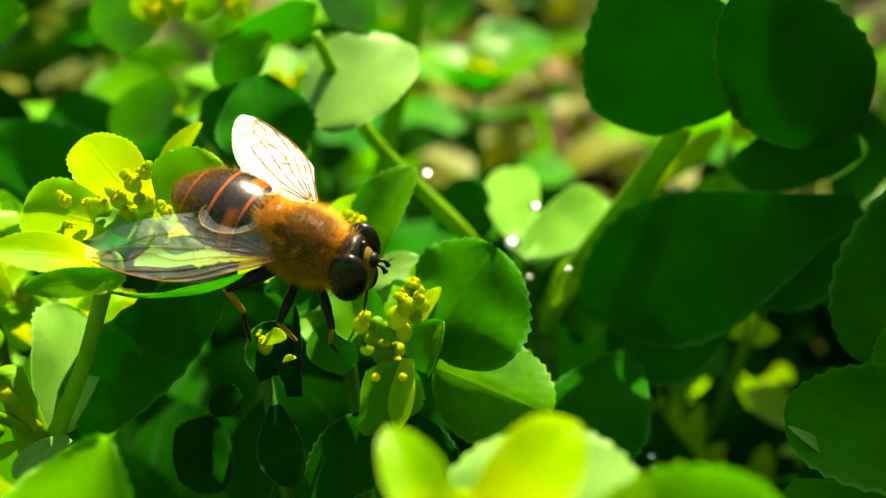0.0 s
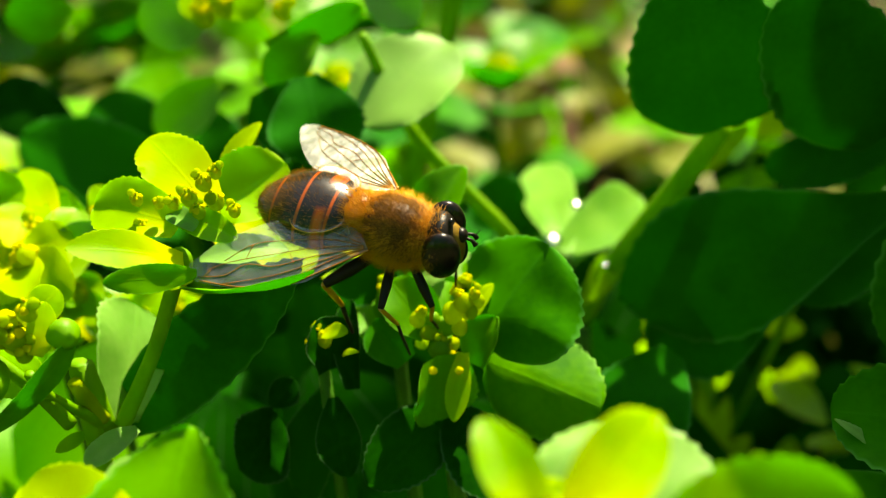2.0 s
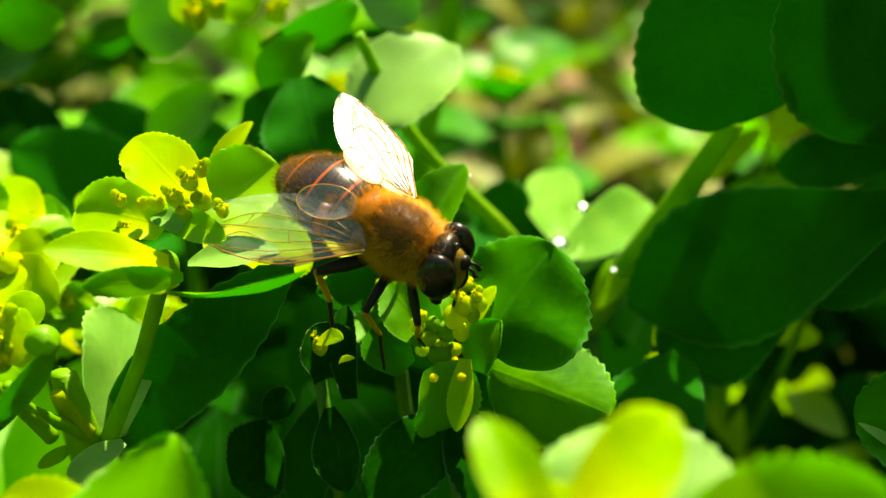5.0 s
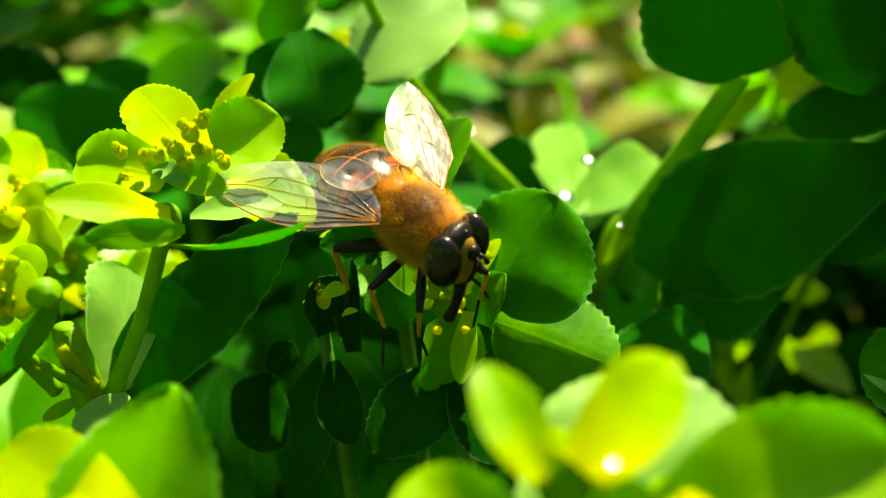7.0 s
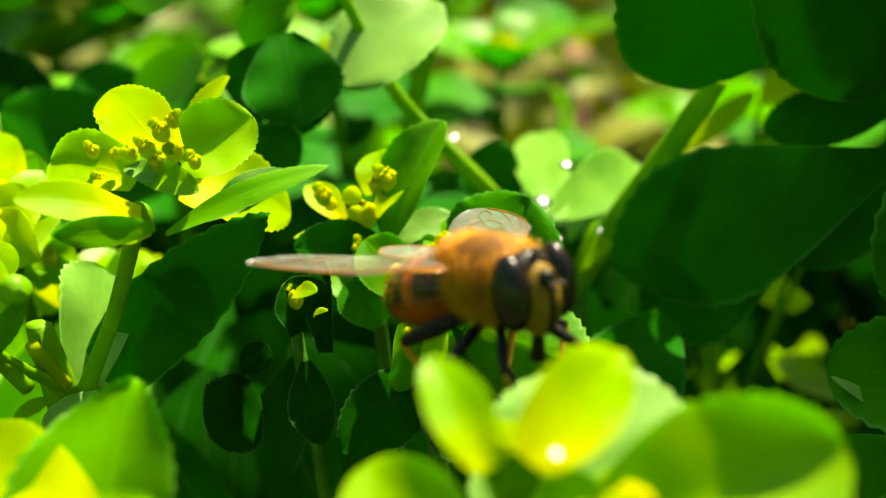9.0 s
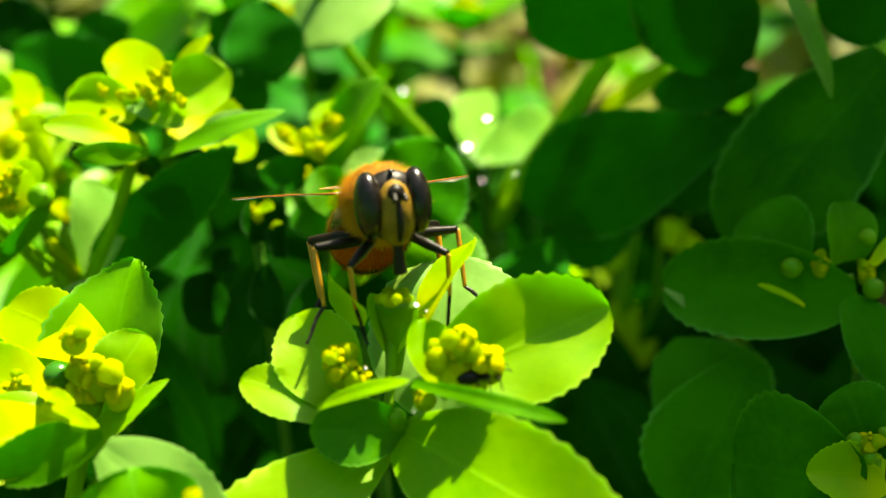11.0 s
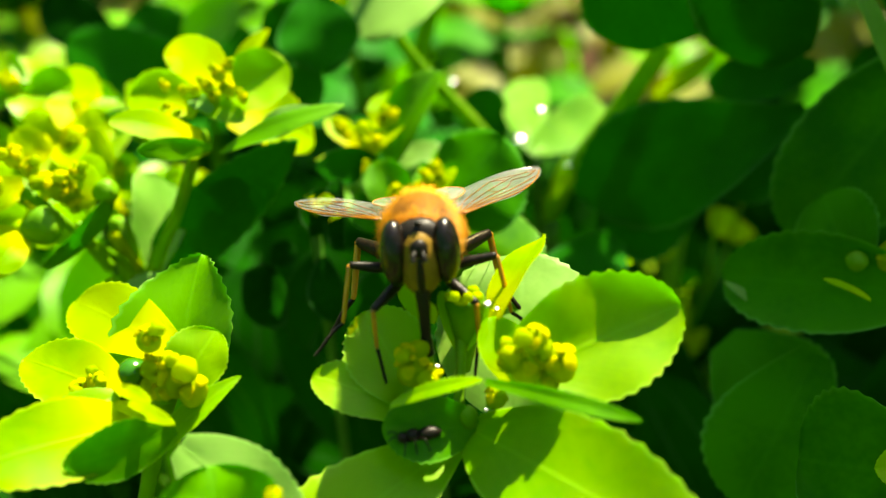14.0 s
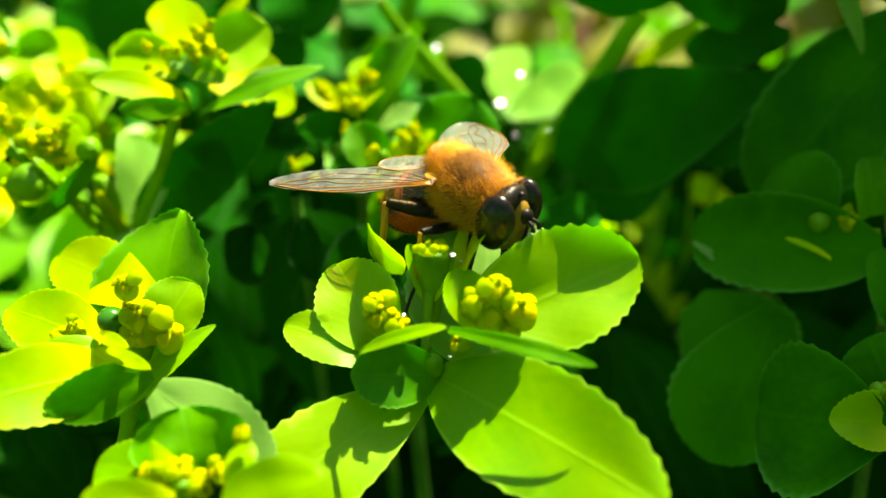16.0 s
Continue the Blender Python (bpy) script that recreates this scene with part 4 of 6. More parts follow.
bud(perch, (0.315, 3.3, 9.92), 0.022, 1, 0.1, "bud", "nectar_gland")
bud(perch, (0.37, 3.3, 9.92), 0.022, 1, 0.1, "bud", "nectar_gland")
leaf(perch, "bract", (0.31, 3.38, 9.63), (0.23, 3.45, 9.86), 0.11, (0.51, -0.75, 0.42), 0.06, 0.4, "bract", 1.3, 0.55)
leaf(perch, "bract", (0.33, 3.36, 9.64), (0.43, 3.42, 9.83), 0.10, (-0.29, -0.85, 0.45), 0.06, 0.4, "bract", 1.3, 0.55)
bud(perch, (0.36, 3.15, 9.44), 0.043, 1.3, 0, "stem", "umbel_base")
leaf(perch, "leaf", (0.37, 3.15, 9.38), (1.31, 2.45, 9.34), 0.54, (-0.33, -0.49, 0.81), 0.05, 0.12, "lime", 1.1, 0.55)
leaf(perch, "leaf", (0.3, 3.15, 9.3), (-0.35, 2.55, 9.09), 0.43, (0.28, -0.57, 0.77), 0.05, 0.12, "lime", 1.3, 0.55)
stem(perch, [(0.35, 3.15, 9.41), (0.15, 3.15, 9.21), (-0.04, 3.1, 9.01), (-0.26, 3, 8.81)], [0.038, 0.037, 0.037, 0.040], "stem", "stem")
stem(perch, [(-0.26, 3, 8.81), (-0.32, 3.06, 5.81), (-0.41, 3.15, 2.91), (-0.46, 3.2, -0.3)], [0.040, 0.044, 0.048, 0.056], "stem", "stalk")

# the shoot with a long oval leaf, its shade put into duller greens
shade = shoot_of((0, 0, 0), "sun spurge shoot with an oval leaf and buds, shade put into its greens")
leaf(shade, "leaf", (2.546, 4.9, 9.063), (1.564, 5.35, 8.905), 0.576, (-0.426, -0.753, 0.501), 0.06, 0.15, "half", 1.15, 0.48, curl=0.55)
# pale strip added in place of sunlight on the oval leaf's rim
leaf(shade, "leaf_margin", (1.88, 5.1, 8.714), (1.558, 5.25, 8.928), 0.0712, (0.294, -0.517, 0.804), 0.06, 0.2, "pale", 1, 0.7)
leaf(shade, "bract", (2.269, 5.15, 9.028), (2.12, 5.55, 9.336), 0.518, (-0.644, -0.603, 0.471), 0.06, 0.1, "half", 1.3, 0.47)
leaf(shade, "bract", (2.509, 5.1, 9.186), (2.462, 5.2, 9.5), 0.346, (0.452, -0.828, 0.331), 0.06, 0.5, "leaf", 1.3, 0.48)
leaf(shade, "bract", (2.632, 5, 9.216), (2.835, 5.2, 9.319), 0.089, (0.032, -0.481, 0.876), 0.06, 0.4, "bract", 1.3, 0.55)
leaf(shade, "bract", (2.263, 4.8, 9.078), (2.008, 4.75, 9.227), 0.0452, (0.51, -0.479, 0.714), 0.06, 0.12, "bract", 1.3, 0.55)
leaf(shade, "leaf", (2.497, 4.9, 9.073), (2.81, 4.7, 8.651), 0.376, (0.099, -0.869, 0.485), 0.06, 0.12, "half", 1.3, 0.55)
# these buds take the stem's green in place of yellow, to look shaded
bud(shade, (2.22, 5, 9.2), 0.057, 1, 0, "stem", "flower_bud")
bud(shade, (2.63, 4.9, 9.13), 0.056, 1, 0, "stem", "flower_bud")
bud(shade, (2.62, 5.1, 9.34), 0.044, 1, 0, "stem", "flower_bud")
flower(shade, (2.37, 5, 9.2), 0.38, (0, -0.3, 1), 180, 3)
flower(shade, (2.61, 5, 9.15), 0.36, (0, -0.3, 1), 181, 3)
stem(shade, [(2.5, 5, 9.15), (2.54, 4.95, 9), (2.62, 4.9, 8.62)], [0.050, 0.038, 0.039], "stem", "stem")
stem(shade, [(2.62, 4.9, 8.62), (2.65, 4.99, 5.69), (2.7, 5.12, 2.84), (2.72, 5.2, -0.3)], [0.039, 0.042, 0.046, 0.054], "stem", "stalk")

# the shoot in the corner, shade put into its greens, one bract kept bright
corner = shoot_of((0, 0, 0), "sun spurge shoot with shade put into its greens and one brighter bract")
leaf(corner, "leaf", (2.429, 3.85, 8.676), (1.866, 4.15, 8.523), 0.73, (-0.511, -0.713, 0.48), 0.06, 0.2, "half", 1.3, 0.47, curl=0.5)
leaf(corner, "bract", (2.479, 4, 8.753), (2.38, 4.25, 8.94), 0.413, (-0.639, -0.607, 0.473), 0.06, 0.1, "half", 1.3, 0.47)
leaf(corner, "bract", (2.521, 3.9, 8.659), (2.15, 3.85, 8.714), 0.285, (0.198, -0.697, 0.69), 0.06, 0.45, "bract", 1.3, 0.48)
# stem green on the buds again, for their shade
bud(corner, (2.38, 3.95, 8.83), 0.041, 1, 0, "stem", "flower_bud")
bud(corner, (2.53, 4, 8.84), 0.039, 1, 0, "stem", "flower_bud")
bud(corner, (2.44, 3.9, 8.77), 0.033, 1, 0, "stem", "flower_bud")
flower(corner, (2.43, 3.95, 8.8), 0.40, (0, -0.3, 1), 190, 3)
stem(corner, [(2.47, 3.95, 8.74), (2.54, 3.9, 8.39)], [0.044, 0.037], "stem", "stem")
stem(corner, [(2.54, 3.9, 8.39), (2.57, 3.96, 5.54), (2.62, 4.05, 2.77), (2.64, 4.1, -0.3)], [0.037, 0.040, 0.044, 0.051], "stem", "stalk")

# leaves behind the fly
tall = shoot_of((0, 0, 0), "tall spurge shoot with broad leaves and a slanting green stem")
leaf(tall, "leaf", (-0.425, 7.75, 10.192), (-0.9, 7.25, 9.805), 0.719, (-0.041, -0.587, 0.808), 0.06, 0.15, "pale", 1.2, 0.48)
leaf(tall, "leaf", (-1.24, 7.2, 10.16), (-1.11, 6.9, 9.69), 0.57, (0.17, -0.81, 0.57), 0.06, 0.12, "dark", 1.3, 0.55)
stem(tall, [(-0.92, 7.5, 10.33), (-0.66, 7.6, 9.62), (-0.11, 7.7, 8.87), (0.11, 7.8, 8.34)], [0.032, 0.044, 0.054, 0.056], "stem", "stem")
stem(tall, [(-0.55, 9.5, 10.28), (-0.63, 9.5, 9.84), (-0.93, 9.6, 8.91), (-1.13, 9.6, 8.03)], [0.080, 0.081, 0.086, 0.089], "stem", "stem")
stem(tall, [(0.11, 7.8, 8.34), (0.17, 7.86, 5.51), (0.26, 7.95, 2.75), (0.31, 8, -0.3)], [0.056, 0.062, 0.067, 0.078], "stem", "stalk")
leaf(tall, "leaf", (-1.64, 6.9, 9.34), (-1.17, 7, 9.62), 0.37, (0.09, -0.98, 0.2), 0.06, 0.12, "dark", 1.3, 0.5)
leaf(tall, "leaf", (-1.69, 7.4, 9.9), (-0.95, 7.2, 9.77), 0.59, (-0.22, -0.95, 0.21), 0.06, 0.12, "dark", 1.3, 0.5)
leaf(tall, "leaf", (-2.07, 8.2, 10.42), (-2.56, 8, 10.34), 0.43, (0.34, -0.92, 0.19), 0.06, 0.12, "pale", 1.3, 0.55)
leaf(tall, "leaf", (-3.14, 8.3, 10.42), (-3.56, 8.1, 10.41), 0.36, (0.42, -0.89, 0.17), 0.06, 0.12, "leaf", 1.3, 0.55)
leaf(tall, "leaf", (-2.25, 8.6, 9.8), (-2.73, 8.4, 9.44), 0.40, (0.25, -0.95, 0.2), 0.06, 0.12, "pale", 1.3, 0.55)
leaf(tall, "leaf", (-1.63, 7.8, 10.22), (-0.98, 7.9, 10.43), 0.26, (0.24, -0.91, -0.32), 0.06, 0.12, "leaf", 1.3, 0.55)
leaf(tall, "leaf", (-1.23, 7.6, 10.33), (-1.55, 7.4, 10.07), 0.29, (0.32, -0.9, 0.29), 0.06, 0.12, "leaf", 1.3, 0.55)
leaf(tall, "leaf", (-0.98, 8, 10.59), (-0.6, 7.8, 10.32), 0.33, (-0.14, -0.88, 0.45), 0.06, 0.12, "pale", 1.3, 0.55)
flower(tall, (-2.05, 7.9, 10.43), 0.61, (0, -0.3, 1), 200, 3)
flower(tall, (-1.91, 7.9, 10.48), 0.55, (0, -0.3, 1), 201, 3)
flower(tall, (-1.51, 7.9, 10.42), 0.49, (0, -0.3, 1), 202, 3)
leaf(tall, "bract", (-2.02, 7.9, 10.37), (-2.21, 8.1, 10.57), 0.23, (-0.03, -0.71, 0.7), 0.06, 0.12, "bract", 1.3, 0.55)
leaf(tall, "bract", (-1.9, 7.9, 10.44), (-1.64, 8, 10.52), 0.23, (0.31, -0.93, 0.19), 0.06, 0.12, "bract", 1.3, 0.55)
# dark leaves added to fill the shaded band behind the fork
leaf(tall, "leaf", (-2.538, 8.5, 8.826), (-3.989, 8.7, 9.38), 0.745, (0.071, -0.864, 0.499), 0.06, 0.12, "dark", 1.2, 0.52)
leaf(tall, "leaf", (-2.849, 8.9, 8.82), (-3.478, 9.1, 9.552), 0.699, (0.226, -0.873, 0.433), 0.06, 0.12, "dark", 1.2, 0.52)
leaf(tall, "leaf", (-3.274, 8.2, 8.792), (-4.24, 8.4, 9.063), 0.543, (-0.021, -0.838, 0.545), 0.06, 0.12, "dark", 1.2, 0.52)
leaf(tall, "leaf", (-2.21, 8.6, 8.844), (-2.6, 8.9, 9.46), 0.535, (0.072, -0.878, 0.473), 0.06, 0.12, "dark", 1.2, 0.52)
leaf(tall, "leaf", (-3.742, 9.2, 9.179), (-4.519, 9.4, 9.582), 0.546, (0.052, -0.852, 0.522), 0.06, 0.12, "deep", 1.2, 0.52)

# the pale glossy shoot behind, and the broad leaves over the path, shade put into their green
gloss = shoot_of((0, 0, 0), "pale spurge shoot with glossy leaves catching the sun")
leaf(gloss, "leaf", (0.3, 7.7, 8.69), (0.07, 9.4, 8.73), 0.40, (-0.24, -0.05, 0.97), 0.06, 0.12, "sheen", 1.3, 0.55)
leaf(gloss, "leaf", (0.24, 7.7, 8.72), (0.85, 8.9, 8.62), 0.44, (0.71, -0.31, 0.63), 0.06, 0.12, "sheen", 1.3, 0.55)
leaf(gloss, "leaf", (-0.03, 8.4, 8.58), (-0.36, 8.6, 8.87), 0.46, (-0.07, -0.86, 0.51), 0.06, 0.12, "dark", 1.3, 0.5)
leaf(gloss, "leaf", (0.46, 7.6, 8.38), (0.73, 7.8, 8.72), 0.13, (0.03, -0.87, 0.49), 0.06, 0.12, "bract", 1.3, 0.55)
leaf(gloss, "leaf", (0.42, 7.7, 8.31), (0.56, 7.9, 8.59), 0.12, (0.05, -0.83, 0.56), 0.06, 0.12, "bract", 1.3, 0.55)
leaf(gloss, "leaf", (0.13, 7.8, 8.32), (-0.02, 8, 8.57), 0.20, (-0.05, -0.8, 0.59), 0.06, 0.12, "pale", 1.3, 0.55)
stem(gloss, [(0.29, 7.9, 8.56), (0.29, 8.05, 5.65), (0.29, 8.28, 2.83), (0.29, 8.4, -0.3)], [0.047, 0.051, 0.056, 0.065], "stem", "stalk")
broad = shoot_of((0, 0, 0), "tall weed with broad rounded leaves, shade put into their green", "broad weeds")
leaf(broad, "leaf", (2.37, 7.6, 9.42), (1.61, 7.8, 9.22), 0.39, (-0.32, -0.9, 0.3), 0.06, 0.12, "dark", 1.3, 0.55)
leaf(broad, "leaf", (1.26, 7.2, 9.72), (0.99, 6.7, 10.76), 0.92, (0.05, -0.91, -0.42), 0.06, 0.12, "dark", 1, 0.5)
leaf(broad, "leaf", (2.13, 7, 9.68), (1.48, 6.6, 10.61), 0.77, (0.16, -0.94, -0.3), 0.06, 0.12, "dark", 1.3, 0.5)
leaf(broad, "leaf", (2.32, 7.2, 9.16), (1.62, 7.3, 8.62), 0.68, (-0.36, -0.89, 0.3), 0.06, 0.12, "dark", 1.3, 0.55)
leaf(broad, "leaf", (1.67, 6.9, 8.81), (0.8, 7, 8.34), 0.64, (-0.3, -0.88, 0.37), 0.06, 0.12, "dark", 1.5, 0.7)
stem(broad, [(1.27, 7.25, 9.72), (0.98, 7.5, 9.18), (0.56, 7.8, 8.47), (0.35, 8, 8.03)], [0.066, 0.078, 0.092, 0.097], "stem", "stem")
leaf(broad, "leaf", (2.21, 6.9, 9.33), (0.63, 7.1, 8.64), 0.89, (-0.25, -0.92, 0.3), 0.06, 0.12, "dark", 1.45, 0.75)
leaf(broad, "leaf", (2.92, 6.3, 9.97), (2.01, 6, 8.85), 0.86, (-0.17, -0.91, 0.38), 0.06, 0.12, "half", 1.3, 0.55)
# narrow pale blade put in for a leaf edge lit by the sun
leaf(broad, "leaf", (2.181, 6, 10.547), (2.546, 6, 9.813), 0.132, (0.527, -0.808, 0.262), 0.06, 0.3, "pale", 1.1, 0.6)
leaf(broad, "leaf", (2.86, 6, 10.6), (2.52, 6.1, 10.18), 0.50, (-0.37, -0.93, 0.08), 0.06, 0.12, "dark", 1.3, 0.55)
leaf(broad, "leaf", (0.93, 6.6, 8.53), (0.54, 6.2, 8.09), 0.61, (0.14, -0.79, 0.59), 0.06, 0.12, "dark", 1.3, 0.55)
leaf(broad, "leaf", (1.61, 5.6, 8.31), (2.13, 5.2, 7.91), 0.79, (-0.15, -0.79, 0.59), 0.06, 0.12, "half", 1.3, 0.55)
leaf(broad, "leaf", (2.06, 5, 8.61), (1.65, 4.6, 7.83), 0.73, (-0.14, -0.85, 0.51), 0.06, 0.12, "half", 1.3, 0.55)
stem(broad, [(0.35, 8, 8.03), (0.38, 8.09, 5.3), (0.43, 8.22, 2.65), (0.45, 8.3, -0.3)], [0.097, 0.107, 0.116, 0.136], "stem", "stalk")

# a thin sprig catching the sun low behind
sprig = shoot_of((0, 0, 0), "thin yellowish sprig of narrow leaves catching the sun")
leaf(sprig, "leaf", (1.36, 9.2, 5.74), (0.77, 9.4, 6.73), 0.20, (0.13, -0.96, 0.27), 0.06, 0.12, "gold", 1, 0.8)
leaf(sprig, "leaf", (1.39, 9.2, 5.74), (1.06, 9.4, 6.69), 0.20, (0.05, -0.97, 0.22), 0.06, 0.12, "gold", 1, 0.8)
leaf(sprig, "leaf", (1.41, 9.2, 5.74), (1.64, 9.4, 6.5), 0.22, (-0.19, -0.93, 0.3), 0.06, 0.12, "gold", 1, 0.8)
leaf(sprig, "leaf", (1.44, 9.2, 5.74), (1.85, 9.4, 6.08), 0.22, (-0.1, -0.81, 0.58), 0.06, 0.12, "gold", 1, 0.8)
leaf(sprig, "leaf", (1.39, 9.2, 5.74), (1.4, 9.4, 6.56), 0.20, (-0.1, -0.97, 0.24), 0.06, 0.12, "gold", 1, 0.8)
leaf(sprig, "leaf", (1.34, 9.2, 5.74), (0.95, 9.4, 6.09), 0.19, (0.01, -0.87, 0.5), 0.06, 0.12, "gold", 1, 0.8)
leaf(sprig, "leaf", (1.42, 9.2, 5.68), (1.72, 9.4, 5.66), 0.20, (0.45, -0.6, 0.67), 0.06, 0.12, "gold", 1, 0.8)
leaf(sprig, "leaf", (2.13, 9.3, 5.66), (2.2, 9.4, 6.05), 0.22, (-0.23, -0.93, 0.28), 0.06, 0.12, "gold", 1, 0.7)
stem(sprig, [(1.72, 7.2, 7.18), (1.79, 9.35, 5.6), (1.41, 9.2, 5.74)], [0.012, 0.021, 0.025], "stalk", "stem")
leaf(sprig, "leaf", (2.51, 9.3, 5.79), (2.64, 9.4, 6.02), 0.22, (-0.24, -0.84, 0.49), 0.06, 0.12, "gold", 1, 0.7)
stem(sprig, [(2.01, 7.2, 7.27), (1.98, 9.35, 5.66), (1.41, 9.2, 5.74)], [0.011, 0.021, 0.025], "stalk", "stem")
leaf(sprig, "leaf", (1.26, 9.3, 6.99), (1.5, 9.4, 7.07), 0.25, (0.14, -0.8, 0.59), 0.06, 0.12, "gold", 1, 0.7)
stem(sprig, [(1.06, 7.2, 8.19), (1.35, 9.35, 6.28), (1.41, 9.2, 5.74)], [0.011, 0.020, 0.025], "stalk", "stem")
leaf(sprig, "leaf", (2.06, 9.3, 7.17), (1.83, 9.4, 7.42), 0.27, (-0.04, -0.94, 0.34), 0.06, 0.12, "gold", 1, 0.7)
stem(sprig, [(1.67, 7.2, 8.32), (1.76, 9.35, 6.38), (1.41, 9.2, 5.74)], [0.011, 0.020, 0.025], "stalk", "stem")
leaf(sprig, "leaf", (2.08, 9.3, 7.33), (2.15, 9.4, 7.06), 0.25, (0.04, -0.94, -0.33), 0.06, 0.12, "gold", 1, 0.7)
stem(sprig, [(1.68, 7.2, 8.44), (1.77, 9.35, 6.47), (1.41, 9.2, 5.74)], [0.011, 0.020, 0.025], "stalk", "stem")
leaf(sprig, "leaf", (2.42, 9.3, 8.15), (2.49, 9.4, 8.35), 0.18, (-0.17, -0.86, 0.48), 0.06, 0.12, "gold", 1, 0.7)
stem(sprig, [(1.94, 7.2, 9.06), (1.96, 9.35, 6.92), (1.41, 9.2, 5.74)], [0.010, 0.020, 0.025], "stalk", "stem")
stem(sprig, [(1.4, 9.2, 5.74), (1.4, 9.26, 3.79), (1.4, 9.35, 1.89), (1.4, 9.4, -0.3)], [0.041, 0.045, 0.049, 0.057], "stem", "stalk")
# bright leaves added in place of light gaps between the dark leaves
leaf(sprig, "leaf", (1.3, 10.4, 8.17), (1.94, 10.6, 8.61), 0.24, (0, -0.91, 0.41), 0.06, 0.12, "gold", 1, 0.6)
leaf(sprig, "leaf", (1.99, 10.6, 8.5), (2.5, 10.8, 8.9), 0.31, (0.01, -0.89, 0.45), 0.06, 0.12, "gold", 1, 0.6)
leaf(sprig, "leaf", (1.63, 10.4, 8.1), (2.36, 10.6, 8.13), 0.21, (0.22, -0.89, 0.4), 0.06, 0.12, "lime", 1, 0.6)
stem(sprig, [(1.99, 10.6, 8.5), (1.65, 10, 7.21), (1.41, 9.2, 5.74)], [0.026, 0.031, 0.036], "stalk", "stem")
stem(sprig, [(1.3, 10.4, 8.17), (1.39, 9.9, 7.03), (1.41, 9.2, 5.74)], [0.026, 0.031, 0.036], "stalk", "stem")
stem(sprig, [(1.63, 10.4, 8.1), (1.52, 9.9, 7.03), (1.41, 9.2, 5.74)], [0.026, 0.031, 0.036], "stalk", "stem")
tuft = shoot_of((0, 0, 0), "sunlit yellow-green weed tuft behind the stems", "weed tufts")
leaf(tuft, "leaf", (-2.67, 6.5, 8.75), (-3.26, 6.9, 8.96), 0.32, (-0.11, -0.59, 0.8), 0.06, 0.12, "lime", 1.1, 0.6)
leaf(tuft, "leaf", (-2.6, 6.5, 8.75), (-2.93, 6.9, 9.03), 0.27, (0.12, -0.51, 0.85), 0.06, 0.12, "gold", 1.1, 0.6)
leaf(tuft, "leaf", (-2.49, 6.5, 8.75), (-2.48, 6.9, 8.98), 0.29, (0.46, -0.45, 0.76), 0.06, 0.12, "lime", 1.1, 0.6)
leaf(tuft, "leaf", (-2.38, 6.5, 8.74), (-2.22, 6.9, 8.93), 0.27, (0.56, -0.52, 0.64), 0.06, 0.12, "gold", 1.1, 0.6)
leaf(tuft, "leaf", (-2.27, 6.5, 8.74), (-2.06, 6.9, 8.81), 0.27, (0.68, -0.45, 0.58), 0.06, 0.12, "lime", 1.1, 0.6)
leaf(tuft, "leaf", (-2.79, 6.5, 8.71), (-3.51, 6.9, 8.72), 0.30, (-0.35, -0.65, 0.67), 0.06, 0.12, "gold", 1.1, 0.6)
leaf(tuft, "leaf", (-2.52, 6.5, 8.75), (-2.73, 6.9, 8.87), 0.32, (0.1, -0.23, 0.97), 0.06, 0.12, "lime", 1.1, 0.6)
leaf(tuft, "bract", (-2.44, 6.6, 8.87), (-2.73, 6.68, 8.9), 0.25, (-0.11, -0.72, 0.69), 0.06, 0.2, "lime", 1.3, 0.5)
leaf(tuft, "bract", (-2.4, 6.6, 8.88), (-2.57, 6.83, 8.94), 0.21, (0.07, -0.19, 0.98), 0.06, 0.2, "lime", 1.3, 0.5)
leaf(tuft, "bract", (-2.36, 6.6, 8.88), (-2.23, 6.79, 8.94), 0.24, (0.7, -0.59, 0.4), 0.06, 0.2, "lime", 1.3, 0.5)
leaf(tuft, "bract", (-2.37, 6.6, 8.83), (-2.14, 6.43, 8.78), 0.21, (-0.31, -0.6, 0.74), 0.06, 0.2, "lime", 1.3, 0.5)
leaf(tuft, "bract", (-2.43, 6.6, 8.82), (-2.55, 6.42, 8.77), 0.23, (0.68, -0.56, 0.47), 0.06, 0.2, "lime", 1.3, 0.5)
flower(tuft, (-2.31, 6.55, 8.86), 0.45, (0, -0.3, 1), 370, 3)
flower(tuft, (-2.45, 6.55, 8.89), 0.45, (0, -0.3, 1), 371, 3)
leaf(tuft, "bract", (-2.13, 6.8, 8.77), (-2.31, 6.95, 8.84), 0.21, (0, -0.44, 0.9), 0.06, 0.2, "gold", 1.3, 0.5)
leaf(tuft, "bract", (-2.1, 6.8, 8.76), (-2.09, 6.97, 8.79), 0.14, (0.69, -0.17, 0.71), 0.06, 0.2, "gold", 1.3, 0.5)
leaf(tuft, "bract", (-2.07, 6.8, 8.75), (-1.87, 6.86, 8.77), 0.20, (0.21, -0.88, 0.42), 0.06, 0.2, "gold", 1.3, 0.5)
leaf(tuft, "bract", (-2.1, 6.8, 8.72), (-1.96, 6.65, 8.7), 0.14, (-0.21, -0.35, 0.91), 0.06, 0.2, "gold", 1.3, 0.5)
leaf(tuft, "bract", (-2.15, 6.8, 8.72), (-2.31, 6.7, 8.68), 0.20, (0.48, -0.84, 0.26), 0.06, 0.2, "gold", 1.3, 0.5)
flower(tuft, (-2.11, 6.75, 8.74), 0.35, (0, -0.3, 1), 380, 3)
flower(tuft, (-2.13, 6.75, 8.82), 0.35, (0, -0.3, 1), 381, 3)
